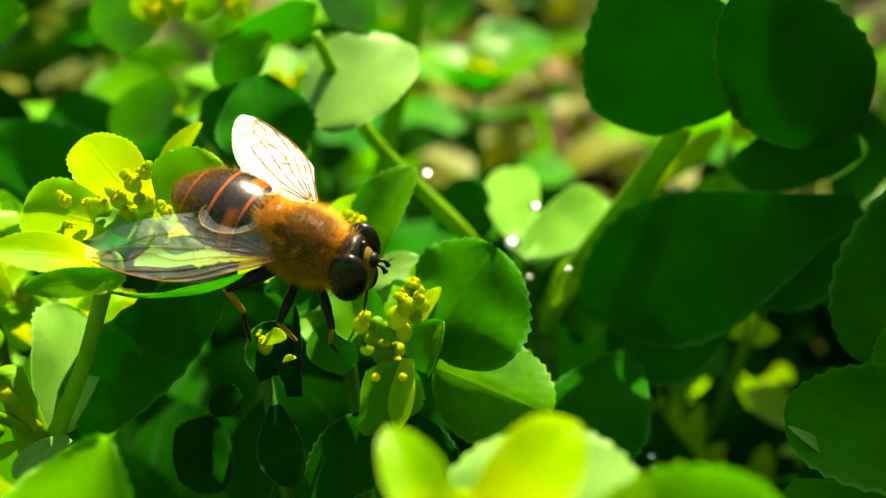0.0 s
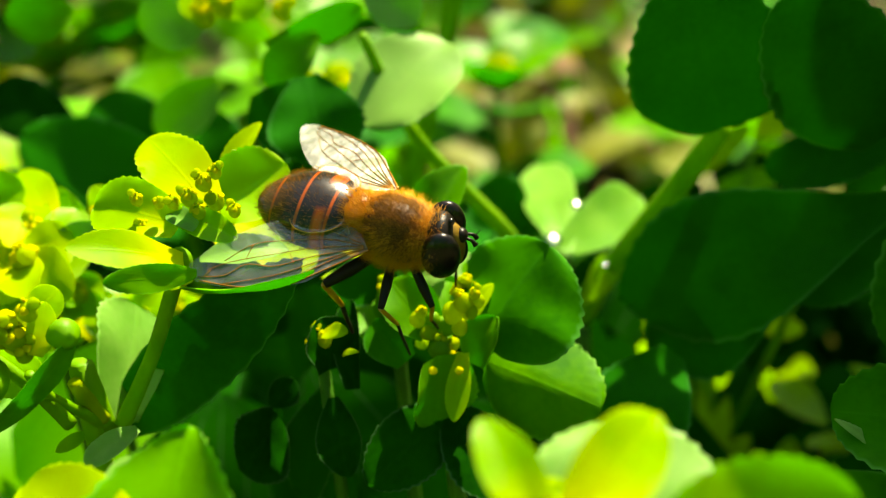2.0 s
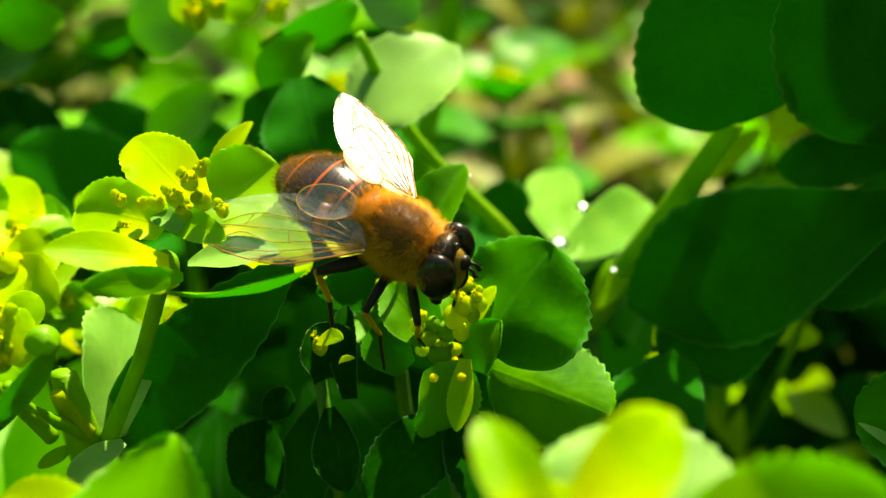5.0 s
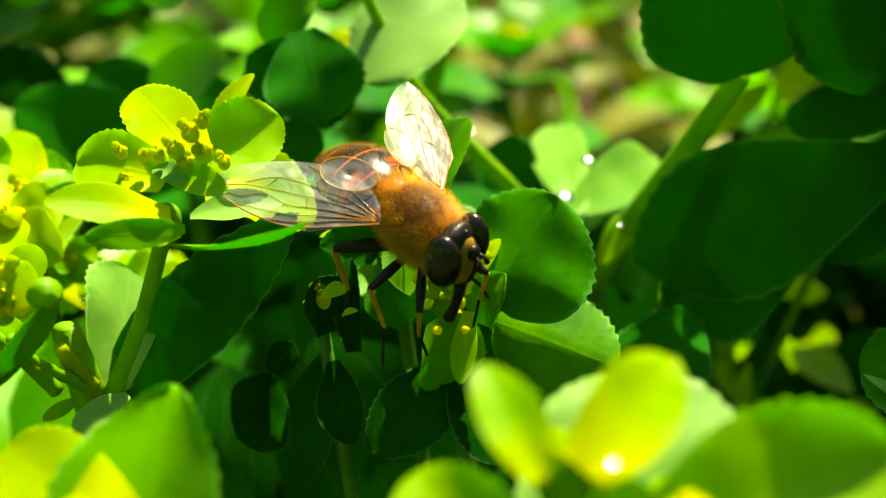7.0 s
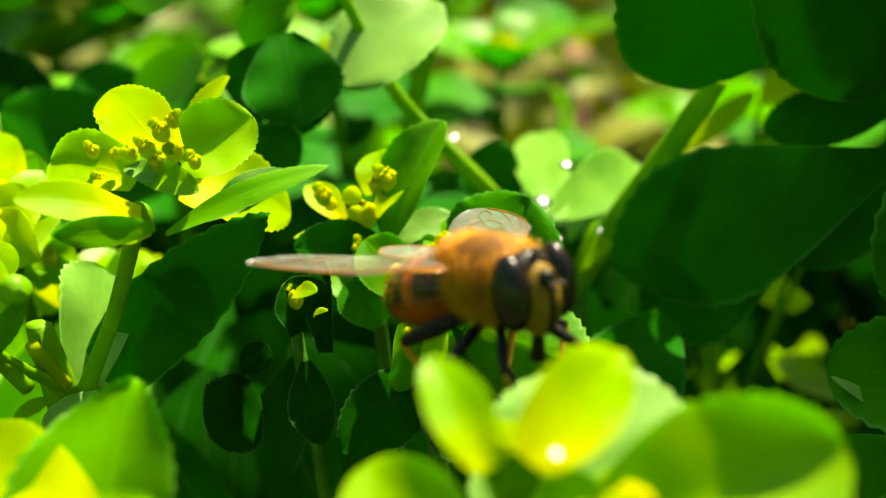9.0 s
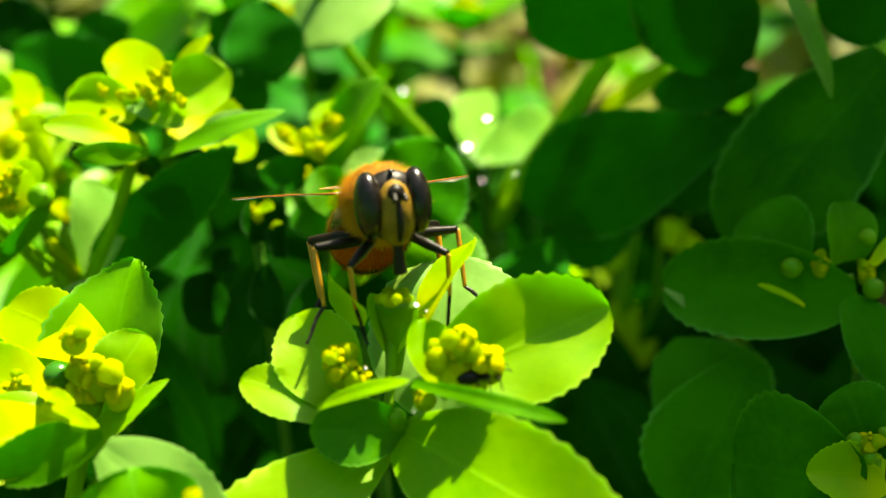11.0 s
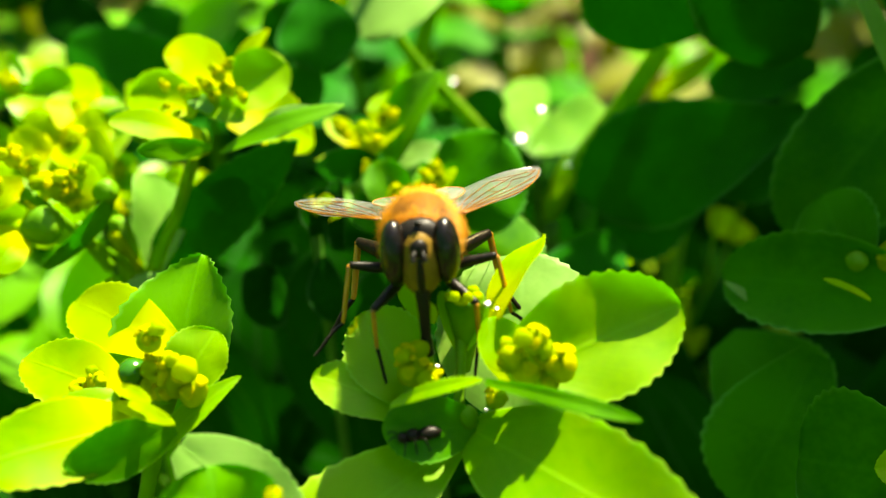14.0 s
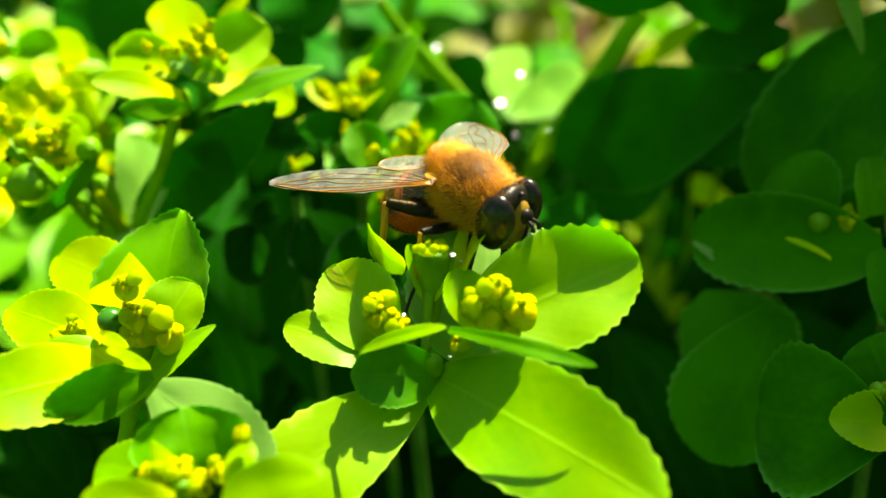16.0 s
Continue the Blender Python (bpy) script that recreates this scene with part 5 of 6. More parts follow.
stem(tuft, [(-2.58, 6.6, 8.69), (-2.58, 6.69, 5.74), (-2.58, 6.82, 2.87), (-2.58, 6.9, -0.3)], [0.036, 0.039, 0.043, 0.050], "stem", "stalk")


# leaves that give way under the fly: a long one until it leaves, two bracts once it has landed
def leaf_pose(base, tip, face):
    base, tip = cm(base), cm(tip)
    ax = (tip - base).normalized()
    up = Vector(face)
    up = (up - ax * up.dot(ax)).normalized()
    m = Matrix.Identity(4)
    m.col[0][:3], m.col[1][:3], m.col[2][:3], m.col[3][:3] = ax, up.cross(ax), up, base
    return m


PRESSED = [
    (springy_leaf, leaf_pose((-1.42, 5.42, 9.75), (-0.86, 5.55, 9.75), (0.09, -0.39, 0.91)), springy_leaf.matrix_basis.copy(), 8.0, 8.5),
    (long_leaf, leaf_pose((-1.44, 5.1, 9.77), (-0.75, 4.9, 9.92), (0, -0.6, -0.8)), long_leaf.matrix_basis.copy(), 8.0, 8.5),
    (lobe_a, lobe_a.matrix_basis.copy(), leaf_pose((0.47, 3.35, 9.78), (0.65, 3.71, 9.99), (-0.65, -0.1, 0.76)), 9.1, 10.4),
    (lobe_b, lobe_b.matrix_basis.copy(), leaf_pose((0.24, 3.3, 9.84), (0.03, 3.59, 9.86), (-0.82, -0.58, -0.03)), 9.1, 10.4),
]

# ---------- undergrowth, far weeds and litter ----------
def scatter(name, label, category, mat, count, box, size, seed, facing, spread=0.6, flat=False, slim=0.6, ground=False):
    """Many small leaves strewn through a box (cm), one mesh."""
    rng = random.Random(seed)
    verts, faces = [], []
    for _ in range(count):
        c = Vector([rng.uniform(*box[k]) for k in range(3)])
        ln = rng.uniform(*size)
        n = (Vector(facing) + Vector((rng.uniform(-1, 1), rng.uniform(-1, 1), rng.uniform(-1, 1))) * spread).normalized()
        ax = n.cross(Vector((rng.uniform(-1, 1), rng.uniform(-1, 1), rng.uniform(-0.3, 0.6)))).normalized()
        w = ln * slim * rng.uniform(0.75, 1.1)
        ac = n.cross(ax)
        start = len(verts)
        nu, nv = 8, 4
        for i in range(nu + 1):
            s = i / nu
            half = 0.5 * w * max(0.02, 4 * s**1.2 * (1 - s**1.2)) ** 0.55
            for j in range(nv + 1):
                q = 2 * j / nv - 1
                p = c + ax * (s - 0.5) * ln + ac * q * half + n * (0.3 * s * (1 - s) * ln + 0.16 * abs(q) * half + 0.05 * ln * math.sin(5 * s + 9 * c.x) * q)
                if ground:
                    p.z = max(p.z, 0.05)
                verts.append(p * CM)
        for i in range(nu):
            for j in range(nv):
                k = start + i * (nv + 1) + j
                faces.append((k, k + nv + 1, k + nv + 2, k + 1))
    me = bpy.data.meshes.new(name)
    me.from_pydata(verts, [], faces)
    me.uv_layers.new(name="UVMap")
    me.materials.append(MAT[mat])
    me.shade_smooth()
    return tagged(new(name, me), label, category, kind="stuff")


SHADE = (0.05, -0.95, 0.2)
# the near-black green here stands in for shade under the shoots
scatter("undergrowth", "dense weed leaves, shade put into their near-black green", "undergrowth", "deep", 420, ((-7, 0.6), (6.8, 10.5), (0.6, 7.2)), (1.0, 2.4), 11, SHADE)
scatter("undergrowth", "dense weed leaves, shade put into their near-black green", "undergrowth", "deep", 460, ((0.6, 8), (7.6, 10.5), (0.6, 5.6)), (1.2, 2.8), 12, SHADE)
scatter("undergrowth", "dense weed leaves, shade put into their near-black green", "undergrowth", "deep", 300, ((-4, 5), (3.4, 6.6), (0.3, 5.2)), (0.9, 2.0), 13, SHADE)
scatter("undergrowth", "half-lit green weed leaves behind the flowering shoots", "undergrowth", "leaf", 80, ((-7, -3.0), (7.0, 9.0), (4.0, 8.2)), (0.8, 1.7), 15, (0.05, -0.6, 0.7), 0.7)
scatter("undergrowth", "weed leaves low over the soil, shade put into their green", "undergrowth", "deep", 500, ((-14, 14), (10, 22), (0.2, 4.5)), (1.2, 3.0), 14, SHADE)
# a ring of weeds added all round, out of view, to cut off the low sky
def hedge(name, label, count, ring, high, seed):
    rng = random.Random(seed)
    verts, faces = [], []
    for _ in range(count):
        a, r = rng.uniform(0, 6.28318), rng.uniform(*ring)
        c = Vector((r * math.sin(a), 5 + r * math.cos(a), rng.uniform(0, high)))
        n = (Vector((-math.sin(a), -math.cos(a), 0.5)) + Vector((rng.uniform(-1, 1), rng.uniform(-1, 1), rng.uniform(-1, 1))) * 0.5).normalized()
        ax = n.cross(Vector((rng.uniform(-1, 1), rng.uniform(-1, 1), rng.uniform(-1, 1)))).normalized()
        ac, ln = n.cross(ax), rng.uniform(9, 17)
        start = len(verts)
        for i in range(7):
            s = i / 6
            half = 0.3 * ln * max(0.02, 4 * s * (1 - s)) ** 0.6
            for q in (-1, 0, 1):
                p = c + ax * (s - 0.5) * ln + ac * q * half + n * (0.25 * s * (1 - s) * ln + 0.2 * abs(q) * half)
                p.z = max(p.z, 0.1)
                verts.append(p * CM)
        for i in range(6):
            for q in range(2):
                k = start + 3 * i + q
                faces.append((k, k + 3, k + 4, k + 1))
    for _ in range(count // 8):
        a, r = rng.uniform(0, 6.28318), rng.uniform(*ring)
        x, y, top = r * math.sin(a), 5 + r * math.cos(a), rng.uniform(0.6, 1.0) * high
        start = len(verts)
        for z, w in ((-0.6, 0.9), (top * 0.5, 0.7), (top, 0.3)):
            sway = 4 * math.sin(z * 0.03 + a * 7)
            verts += [Vector((x + sway + w * math.cos(k * 1.5708), y + w * math.sin(k * 1.5708), z)) * CM for k in range(4)]
        for i in range(2):
            for k in range(4):
                faces.append((start + 4 * i + k, start + 4 * i + (k + 1) % 4, start + 4 * i + 4 + (k + 1) % 4, start + 4 * i + 4 + k))
    me = bpy.data.meshes.new(name)
    me.from_pydata(verts, [], faces)
    me.uv_layers.new(name="UVMap")
    me.materials.append(MAT["dark"])
    me.shade_smooth()
    return tagged(new(name, me), label, "hedge", kind="stuff")


hedge("weed_hedge", "ring of tall dark green weeds added out of view against the low sky", 2300, (105, 140), 160, 31)


def weed(seed, height, mat, top):
    """A weed shoot: a stem with whorled leaves, larger downwards, and a rosette of bracts at its top."""
    rng = random.Random(seed)
    ob = shoot_of((0, 0, 0), "leafy green weed shoot with half shade put into its greens", "weed shoots")
    lean = Vector((rng.uniform(-0.8, 0.8), rng.uniform(-0.5, 0.5), height))
    stem(ob, [(0, 0, -0.4), lean * 0.35 + Vector((0.2, 0, 0)), lean * 0.7, lean], [0.12, 0.1, 0.08, 0.06])
    a = rng.uniform(0, 6.28)
    for k in range(13):
        u = 0.3 + 0.7 * k / 12
        a += 2.4
        ln = rng.uniform(1.3, 2.0) * (1.25 - 0.4 * u)
        p = lean * u
        d = Vector((math.cos(a), math.sin(a), rng.uniform(0.0, 0.45)))
        leaf(ob, "leaf", p, p + d * ln, ln * rng.uniform(0.55, 0.7), (0, -0.25, 1), 0.06, 0.15, mat, 1.4, 0.55)
    for k in range(5):
        a += 1.2566
        d = Vector((math.cos(a), math.sin(a), 0.5))
        leaf(ob, "bract", lean, lean + d * rng.uniform(0.9, 1.3), rng.uniform(0.7, 0.95), (0, -0.25, 1), 0.05, 0.15, top, 1.3, 0.52)
    for k in range(3):
        flower(ob, lean + Vector((rng.uniform(-0.2, 0.2), rng.uniform(-0.2, 0.2), 0.2)), 1.2, (0, 0, 1), seed * 10 + k, 1)
    return ob


rng = random.Random(77)
kinds = [weed(1, 8.6, "half", "lime"), weed(2, 7.8, "half", "leaf"), weed(3, 9.0, "dark", "leaf")]
spots = [(-3.4, 10.2, 2), (-5.2, 11.0, 0), (-2.0, 12.0, 2), (-6.6, 12.4, 2), (-4.2, 13.0, 1), (-8.0, 11.0, 2), (-2.9, 14.2, 2), (-5.8, 14.6, 2), (-0.9, 15.5, 1), (-7.6, 15.2, 0),
         (7.4, 11.4, 2), (8.4, 13.6, 2), (3.4, 21.0, 1), (-3.5, 19.5, 1), (-8.5, 20.0, 0), (9.5, 19.0, 1)]
for n, (x, y, k) in enumerate(spots):
    m = pose(x * CM, y * CM, -0.4 * CM, 0, 0, rng.uniform(0, 360))
    if n in (0, 1, 4):
        kinds[(2, 0, 1)[(0, 1, 4).index(n)]].matrix_basis = m
    else:
        copy_thing(kinds[k], m)

scatter("undergrowth", "small sunlit yellow-green weed leaves in the gap", "undergrowth", "lime", 22, ((0.9, 3.2), (9.4, 12.5), (4.6, 6.2)), (0.4, 1.0), 16, (0.05, -0.3, 0.9), 0.8, slim=0.4)
scatter("leaf_litter", "brown and reddish dead leaves on the soil", "leaf litter", "litter", 300, ((-25, 25), (19, 75), (0.1, 0.7)), (1.6, 4.0), 21, (0, 0, 1), 0.5, ground=True)
scatter("dry_straw", "pale dry straw and stalks on the soil", "straw", "straw", 60, ((-25, 25), (19, 75), (0.1, 1.2)), (2.0, 6.0), 22, (0, -0.3, 1), 0.5, slim=0.16, ground=True)
scatter("low_weeds", "sunlit yellow-green weeds over the soil", "weeds", "grass", 1150, ((-28, 28), (20, 80), (0.2, 3.0)), (1.6, 4.2), 23, (0, -0.4, 0.8), 0.7, slim=0.45, ground=True)
scatter("low_weeds", "green weeds over the soil", "weeds", "leaf", 420, ((-28, 28), (20, 80), (0.2, 3.4)), (1.5, 3.4), 24, (0, -0.5, 0.7), 0.7, slim=0.55, ground=True)

for k, (xs, ys) in enumerate((((-260, -26), (-240, 260)), ((26, 260), (-240, 260)), ((-26, 26), (-240, -14)), ((-26, 26), (78, 260)))):
    scatter("low_weeds", "green weeds spreading over the soil", "weeds", "leaf", 1900 if k < 2 else 520, (xs, ys, (0.2, 6.0)), (5.0, 11.0), 40 + k, (0, -0.2, 0.9), 0.6, slim=0.6, ground=True)

# ---------- tall weeds added out of view to shade the shoots beside the path ------
def tall_weed(foot_at, crown, nx, ny, first, step, size, height, seed):
    """A tall weed added to block the sun: a stout stem and two layers of broad leaves on long stalks."""
    rng = random.Random(seed)
    ob = new("tall_weed")
    tagged(ob, "added tall weed out of view, its broad leaves shading the shoots", "plant", "broad weeds")
    crown = Vector(crown)
    stem(ob, [(*foot_at, -0.6), (foot_at[0], foot_at[1], crown.z * 0.5), crown], [0.34, 0.3, 0.2])
    for layer in range(2):
        for gx in range(nx):
            for gy in range(ny):
                a, ln = rng.uniform(0, 6.28), rng.uniform(*size)
                c = Vector((first[0] + step * gx + rng.uniform(-0.25, 0.25) * step, first[1] + step * gy + rng.uniform(-0.25, 0.25) * step, height + 1.2 * layer + rng.uniform(-0.4, 0.4)))
                h = Vector((math.cos(a), math.sin(a), rng.uniform(-0.15, 0.1))) * ln * 0.5
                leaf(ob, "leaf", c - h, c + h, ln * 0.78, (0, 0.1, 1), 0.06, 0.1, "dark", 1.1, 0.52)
                stem(ob, [c - h, (c - h).lerp(crown, 0.5) + Vector((0, 0, -0.4)), crown], [0.04, 0.06, 0.08], "leaf_stalk")
    return ob


tall_weed((9.0, 13.0), (7.5, 12.0, 13.8), 5, 5, (4.7, 9.35), 1.6, (2.5, 3.2), 15.0, 5)
tall_weed((-12.0, 18.0), (-8.0, 17.5, 14.5), 2, 2, (-7.6, 14.6), 2.5, (3.8, 4.8), 15.6, 7)
tall_weed((-20.0, 26.0), (-12.0, 27.0, 18.0), 3, 3, (-13.5, 21.5), 4.4, (6.5, 8.0), 19.0, 8)


def dew_drop(place, size):
    """A shallow drop, tilted halfway between sun and viewer so that it glints."""
    ob = new("dew_drop", mesh_from(lump(size, 0.3), "dew_drop", MAT["dew"]))
    toward = (Vector((0.006, 0.0, 0.12)) - cm(place)).normalized() + sun_from
    ob.matrix_world = Matrix.Translation(cm(place)) @ Vector((0, 0, 1)).rotation_difference(toward).to_matrix().to_4x4()
    return tagged(ob, "clear flattened dew drop tilted to throw a glint", "dew drop", "dew drops")


dew_drop((0.46, 3.2, 9.95), 0.017)
dew_drop((0.23, 7.2, 9.03), 0.057)
dew_drop((0.38, 7.3, 9.22), 0.043)
dew_drop((0.47, 3.4, 9.81), 0.017)
dew_drop((0.63, 3, 9.3), 0.014)
dew_drop((0.46, 3, 9.59), 0.009)
dew_drop((0.26, 3.1, 9.72), 0.012)
dew_drop((0.56, 7.6, 8.65), 0.016)
dew_drop((0.3, 7.6, 8.6), 0.016)
dew_drop((-0.5, 8.8, 8.93), 0.036)
dew_drop((1, 6, 8.26), 0.028)
dew_drop((1, 5.8, 8.32), 0.023)
dew_drop((2.33, 6.2, 10.32), 0.010)


def dead_leaf(x, y, length, wide, turn, mat, label):
    ob = new("dead_leaf", mesh_from(blade(length, length * wide, 0.1, 0.3, 1.0, 0.7, 0.01, 0.03, 0.08, int(turn)), "dead_leaf", MAT[mat]))
    ob.matrix_world = pose(x * CM, y * CM, 0.25 * CM, 0, -8, turn)
    return tagged(ob, label, "dead leaf", "dead leaves")


dead_leaf(-1.2, 33.0, 4.2, 0.6, 10, "litter", "curled reddish brown dead leaf on the soil")
dead_leaf(2.2, 32.0, 3.6, 0.6, 60, "litter", "curled reddish brown dead leaf on the soil")
dead_leaf(-7.4, 33.6, 3.8, 0.6, 20, "litter", "curled reddish brown dead leaf on the soil")
dead_leaf(-5.0, 31.5, 3.2, 0.5, 75, "litter", "curled reddish brown dead leaf on the soil")
dead_leaf(-5.4, 50.5, 5.4, 0.4, 5, "straw", "pale straw-coloured dead leaf on the soil")
dead_leaf(-1.4, 35.5, 4.6, 0.25, 80, "litter", "curled reddish brown dead leaf on the soil")
dead_leaf(3.6, 38.5, 4.6, 0.35, 30, "litter", "curled reddish brown dead leaf on the soil")
dead_leaf(6.6, 36.0, 4.0, 0.5, 130, "litter", "curled reddish brown dead leaf on the soil")

# ---------- the fly ----------
MM = 0.001


def shell(profile, wide, high, sides=28, lift=None):
    """A body along x: rings at x with a radius each (mm), wider than high, closed at both ends."""
    bm = bmesh.new()
    rings = []
    for i, (x, r) in enumerate(profile):
        z0 = lift(x) if lift else 0.0
        if r < 1e-4:
            rings.append([bm.verts.new((x * MM, 0, z0 * MM))])
        else:
            rings.append([bm.verts.new((x * MM, r * wide * math.cos(a) * MM, (z0 + r * high * math.sin(a)) * MM)) for a in [2 * math.pi * k / sides for k in range(sides)]])
    for a, b in zip(rings, rings[1:]):
        for k in range(sides):
            q = [a[k % len(a)], a[(k + 1) % len(a)], b[(k + 1) % len(b)], b[k % len(b)]]
            q = [v for n, v in enumerate(q) if v not in q[:n]]
            if len(q) > 2:
                bm.faces.new(q)
    bmesh.ops.recalc_face_normals(bm, faces=bm.faces)
    return bm


def ball(rx, ry, rz, cx=0, cy=0, cz=0, sub=4):
    bm = bmesh.new()
    bmesh.ops.create_icosphere(bm, subdivisions=sub, radius=1.0)
    for v in bm.verts:
        v.co = Vector((cx + rx * v.co.x, cy + ry * v.co.y, cz + rz * v.co.z)) * MM
    return bm


def rod(points, radii, sides=8):
    bm = tube([Vector(p) * 0.1 for p in points], [r * 0.1 for r in radii], sides)
    return bm


def hairs(source, count, length, seed, back=0.5, keep=None, thin=0.022):
    """Fine hairs standing on a body's skin, combed back, as slender three-sided spikes."""
    rng = random.Random(seed)
    source.normal_update()
    faces = [f for f in source.faces if keep is None or keep(f.calc_center_median() / MM)]
    bm = bmesh.new()
    for f in rng.choices(faces, [f.calc_area() for f in faces], k=count):
        vs = [v.co for v in f.verts]
        k = rng.randrange(1, len(vs) - 1)
        u, w = rng.random(), rng.random()
        if u + w > 1:
            u, w = 1 - u, 1 - w
        p = vs[0] + (vs[k] - vs[0]) * u + (vs[k + 1] - vs[0]) * w
        d = (f.normal + Vector((-back, 0, 0)) + Vector((rng.uniform(-1, 1), rng.uniform(-1, 1), rng.uniform(-1, 1))) * 0.4).normalized()
        ln = length * rng.uniform(0.5, 1.2) * MM
        side = d.cross(Vector((0.31, 0.5, 0.8))).normalized() * thin * MM
        other = d.cross(side).normalized() * thin * MM
        tipv = bm.verts.new(p + d * ln)
        base = [bm.verts.new(p + side), bm.verts.new(p - 0.5 * side + 0.87 * other), bm.verts.new(p - 0.5 * side - 0.87 * other)]
        for k in range(3):
            bm.faces.new((base[k], base[(k + 1) % 3], tipv))
    return bm


def fly_skins():
    skins = {}
    # thorax: dusty golden brown with a darker middle
    m, nt, N, link = material("fly_thorax")
    out, pr, tc, sp = N("OutputMaterial"), N("BsdfPrincipled"), N("TexCoord"), N("SeparateXYZ")
    link(tc.outputs["Object"], sp.inputs[0])
    no = N("TexNoise")
    no.inputs["Scale"].default_value, no.inputs["Detail"].default_value = 900.0, 3.0
    link(tc.outputs["Object"], no.inputs["Vector"])
    ad = N("Math")
    ad.operation = "MULTIPLY_ADD"
    link(no.outputs[0], ad.inputs[0])
    ad.inputs[1].default_value = 0.0016
    link(sp.outputs["X"], ad.inputs[2])
    mr = N("MapRange")
    mr.inputs["From Min"].default_value, mr.inputs["From Max"].default_value = -0.0012, 0.0022
    link(ad.outputs[0], mr.inputs["Value"])
    cr = N("ValToRGB")
    ramp(cr, [(0.0, (0.36, 0.12, 0.004)), (0.16, (0.10, 0.035, 0.003)), (0.34, (0.05, 0.02, 0.002)), (0.5, (0.15, 0.055, 0.004)), (0.62, (0.06, 0.024, 0.002)), (0.85, (0.10, 0.038, 0.003)), (1.0, (0.28, 0.11, 0.004))])
    link(mr.outputs[0], cr.inputs[0])
    link(cr.outputs[0], pr.inputs["Base Color"])
    pr.inputs["Roughness"].default_value = 0.5
    pr.inputs["Specular IOR Level"].default_value = 0.25
    bp = N("Bump")
    bp.inputs["Strength"].default_value, bp.inputs["Distance"].default_value = 0.4, 0.0001
    link(no.outputs[0], bp.inputs["Height"])
    link(bp.outputs[0], pr.inputs["Normal"])
    link(pr.outputs[0], out.inputs[0])
    skins["thorax"] = m
    # abdomen plates: near black with orange flanks and thin orange hind margins
    m, nt, N, link = material("fly_abdomen")
    out, pr, tc, sp = N("OutputMaterial"), N("BsdfPrincipled"), N("TexCoord"), N("SeparateXYZ")
    link(tc.outputs["Object"], sp.inputs[0])
    ay = N("Math")
    ay.operation = "ABSOLUTE"
    link(sp.outputs["Y"], ay.inputs[0])
    no = N("TexNoise")
    no.inputs["Scale"].default_value = 700.0
    link(tc.outputs["Object"], no.inputs["Vector"])
    # flank spots on the second plate (x about -3.4 to -4.6 mm)
    fx = N("MapRange")
    fx.inputs["From Min"].default_value, fx.inputs["From Max"].default_value = -0.0046, -0.0028
    link(sp.outputs["X"], fx.inputs["Value"])
    cx = N("ValToRGB")
    ramp(cx, [(0.0, (0, 0, 0)), (0.40, (0, 0, 0)), (0.52, (1, 1, 1)), (0.66, (1, 1, 1)), (0.80, (0, 0, 0))])
    link(fx.outputs[0], cx.inputs[0])
    wob = N("Math")
    wob.operation = "MULTIPLY_ADD"
    link(no.outputs[0], wob.inputs[0])
    wob.inputs[1].default_value = 0.0008
    link(ay.outputs[0], wob.inputs[2])
    fy = N("MapRange")
    fy.inputs["From Min"].default_value, fy.inputs["From Max"].default_value = 0.0011, 0.0016
    link(wob.outputs[0], fy.inputs["Value"])
    spot = N("Math")
    spot.operation = "MULTIPLY"
    link(cx.outputs[0], spot.inputs[0])
    link(fy.outputs[0], spot.inputs[1])
    # thin hind margins
    md = N("Math")
    md.operation = "PINGPONG"
    link(sp.outputs["X"], md.inputs[0])
    md.inputs[1].default_value = 0.00078
    mg = N("MapRange")
    mg.inputs["From Min"].default_value, mg.inputs["From Max"].default_value = 0.00005, 0.0001
    mg.inputs["To Min"].default_value, mg.inputs["To Max"].default_value = 0.7, 0.0
    link(md.outputs[0], mg.inputs["Value"])
    mx = N("Math")
    mx.operation = "MAXIMUM"
    link(spot.outputs[0], mx.inputs[0])
    link(mg.outputs[0], mx.inputs[1])
    # orange flanks and belly, with their backlit glow put into the colour
    bz, bx, belly = N("MapRange"), N("MapRange"), N("Math")
    bz.inputs["From Min"].default_value, bz.inputs["From Max"].default_value = -0.0010, -0.0004
    bz.inputs["To Min"].default_value, bz.inputs["To Max"].default_value = 0.9, 0.0
    link(sp.outputs["Z"], bz.inputs["Value"])
    bx.inputs["From Min"].default_value, bx.inputs["From Max"].default_value = -0.0060, -0.0048
    link(sp.outputs["X"], bx.inputs["Value"])
    belly.operation = "MULTIPLY"
    link(bz.outputs[0], belly.inputs[0])
    link(bx.outputs[0], belly.inputs[1])
    flank = N("Math")
    flank.operation = "MAXIMUM"
    link(belly.outputs[0], flank.inputs[0])
    link(mx.outputs[0], flank.inputs[1])
    # amber hind end
    hx = N("MapRange")
    hx.inputs["From Min"].default_value, hx.inputs["From Max"].default_value = -0.0072, -0.0050
    hx.inputs["To Min"].default_value, hx.inputs["To Max"].default_value = 0.75, 0.0
    link(sp.outputs["X"], hx.inputs["Value"])
    mixc = N("MixRGB")
    link(flank.outputs[0], mixc.inputs[0])
    mixc.inputs[1].default_value = (0.014, 0.009, 0.005, 1)
    mixc.inputs[2].default_value = (0.50, 0.085, 0.002, 1)
    mix2 = N("MixRGB")
    link(hx.outputs[0], mix2.inputs[0])
    link(mixc.outputs[0], mix2.inputs[1])
    mix2.inputs[2].default_value = (0.12, 0.05, 0.004, 1)
    link(mix2.outputs[0], pr.inputs["Base Color"])
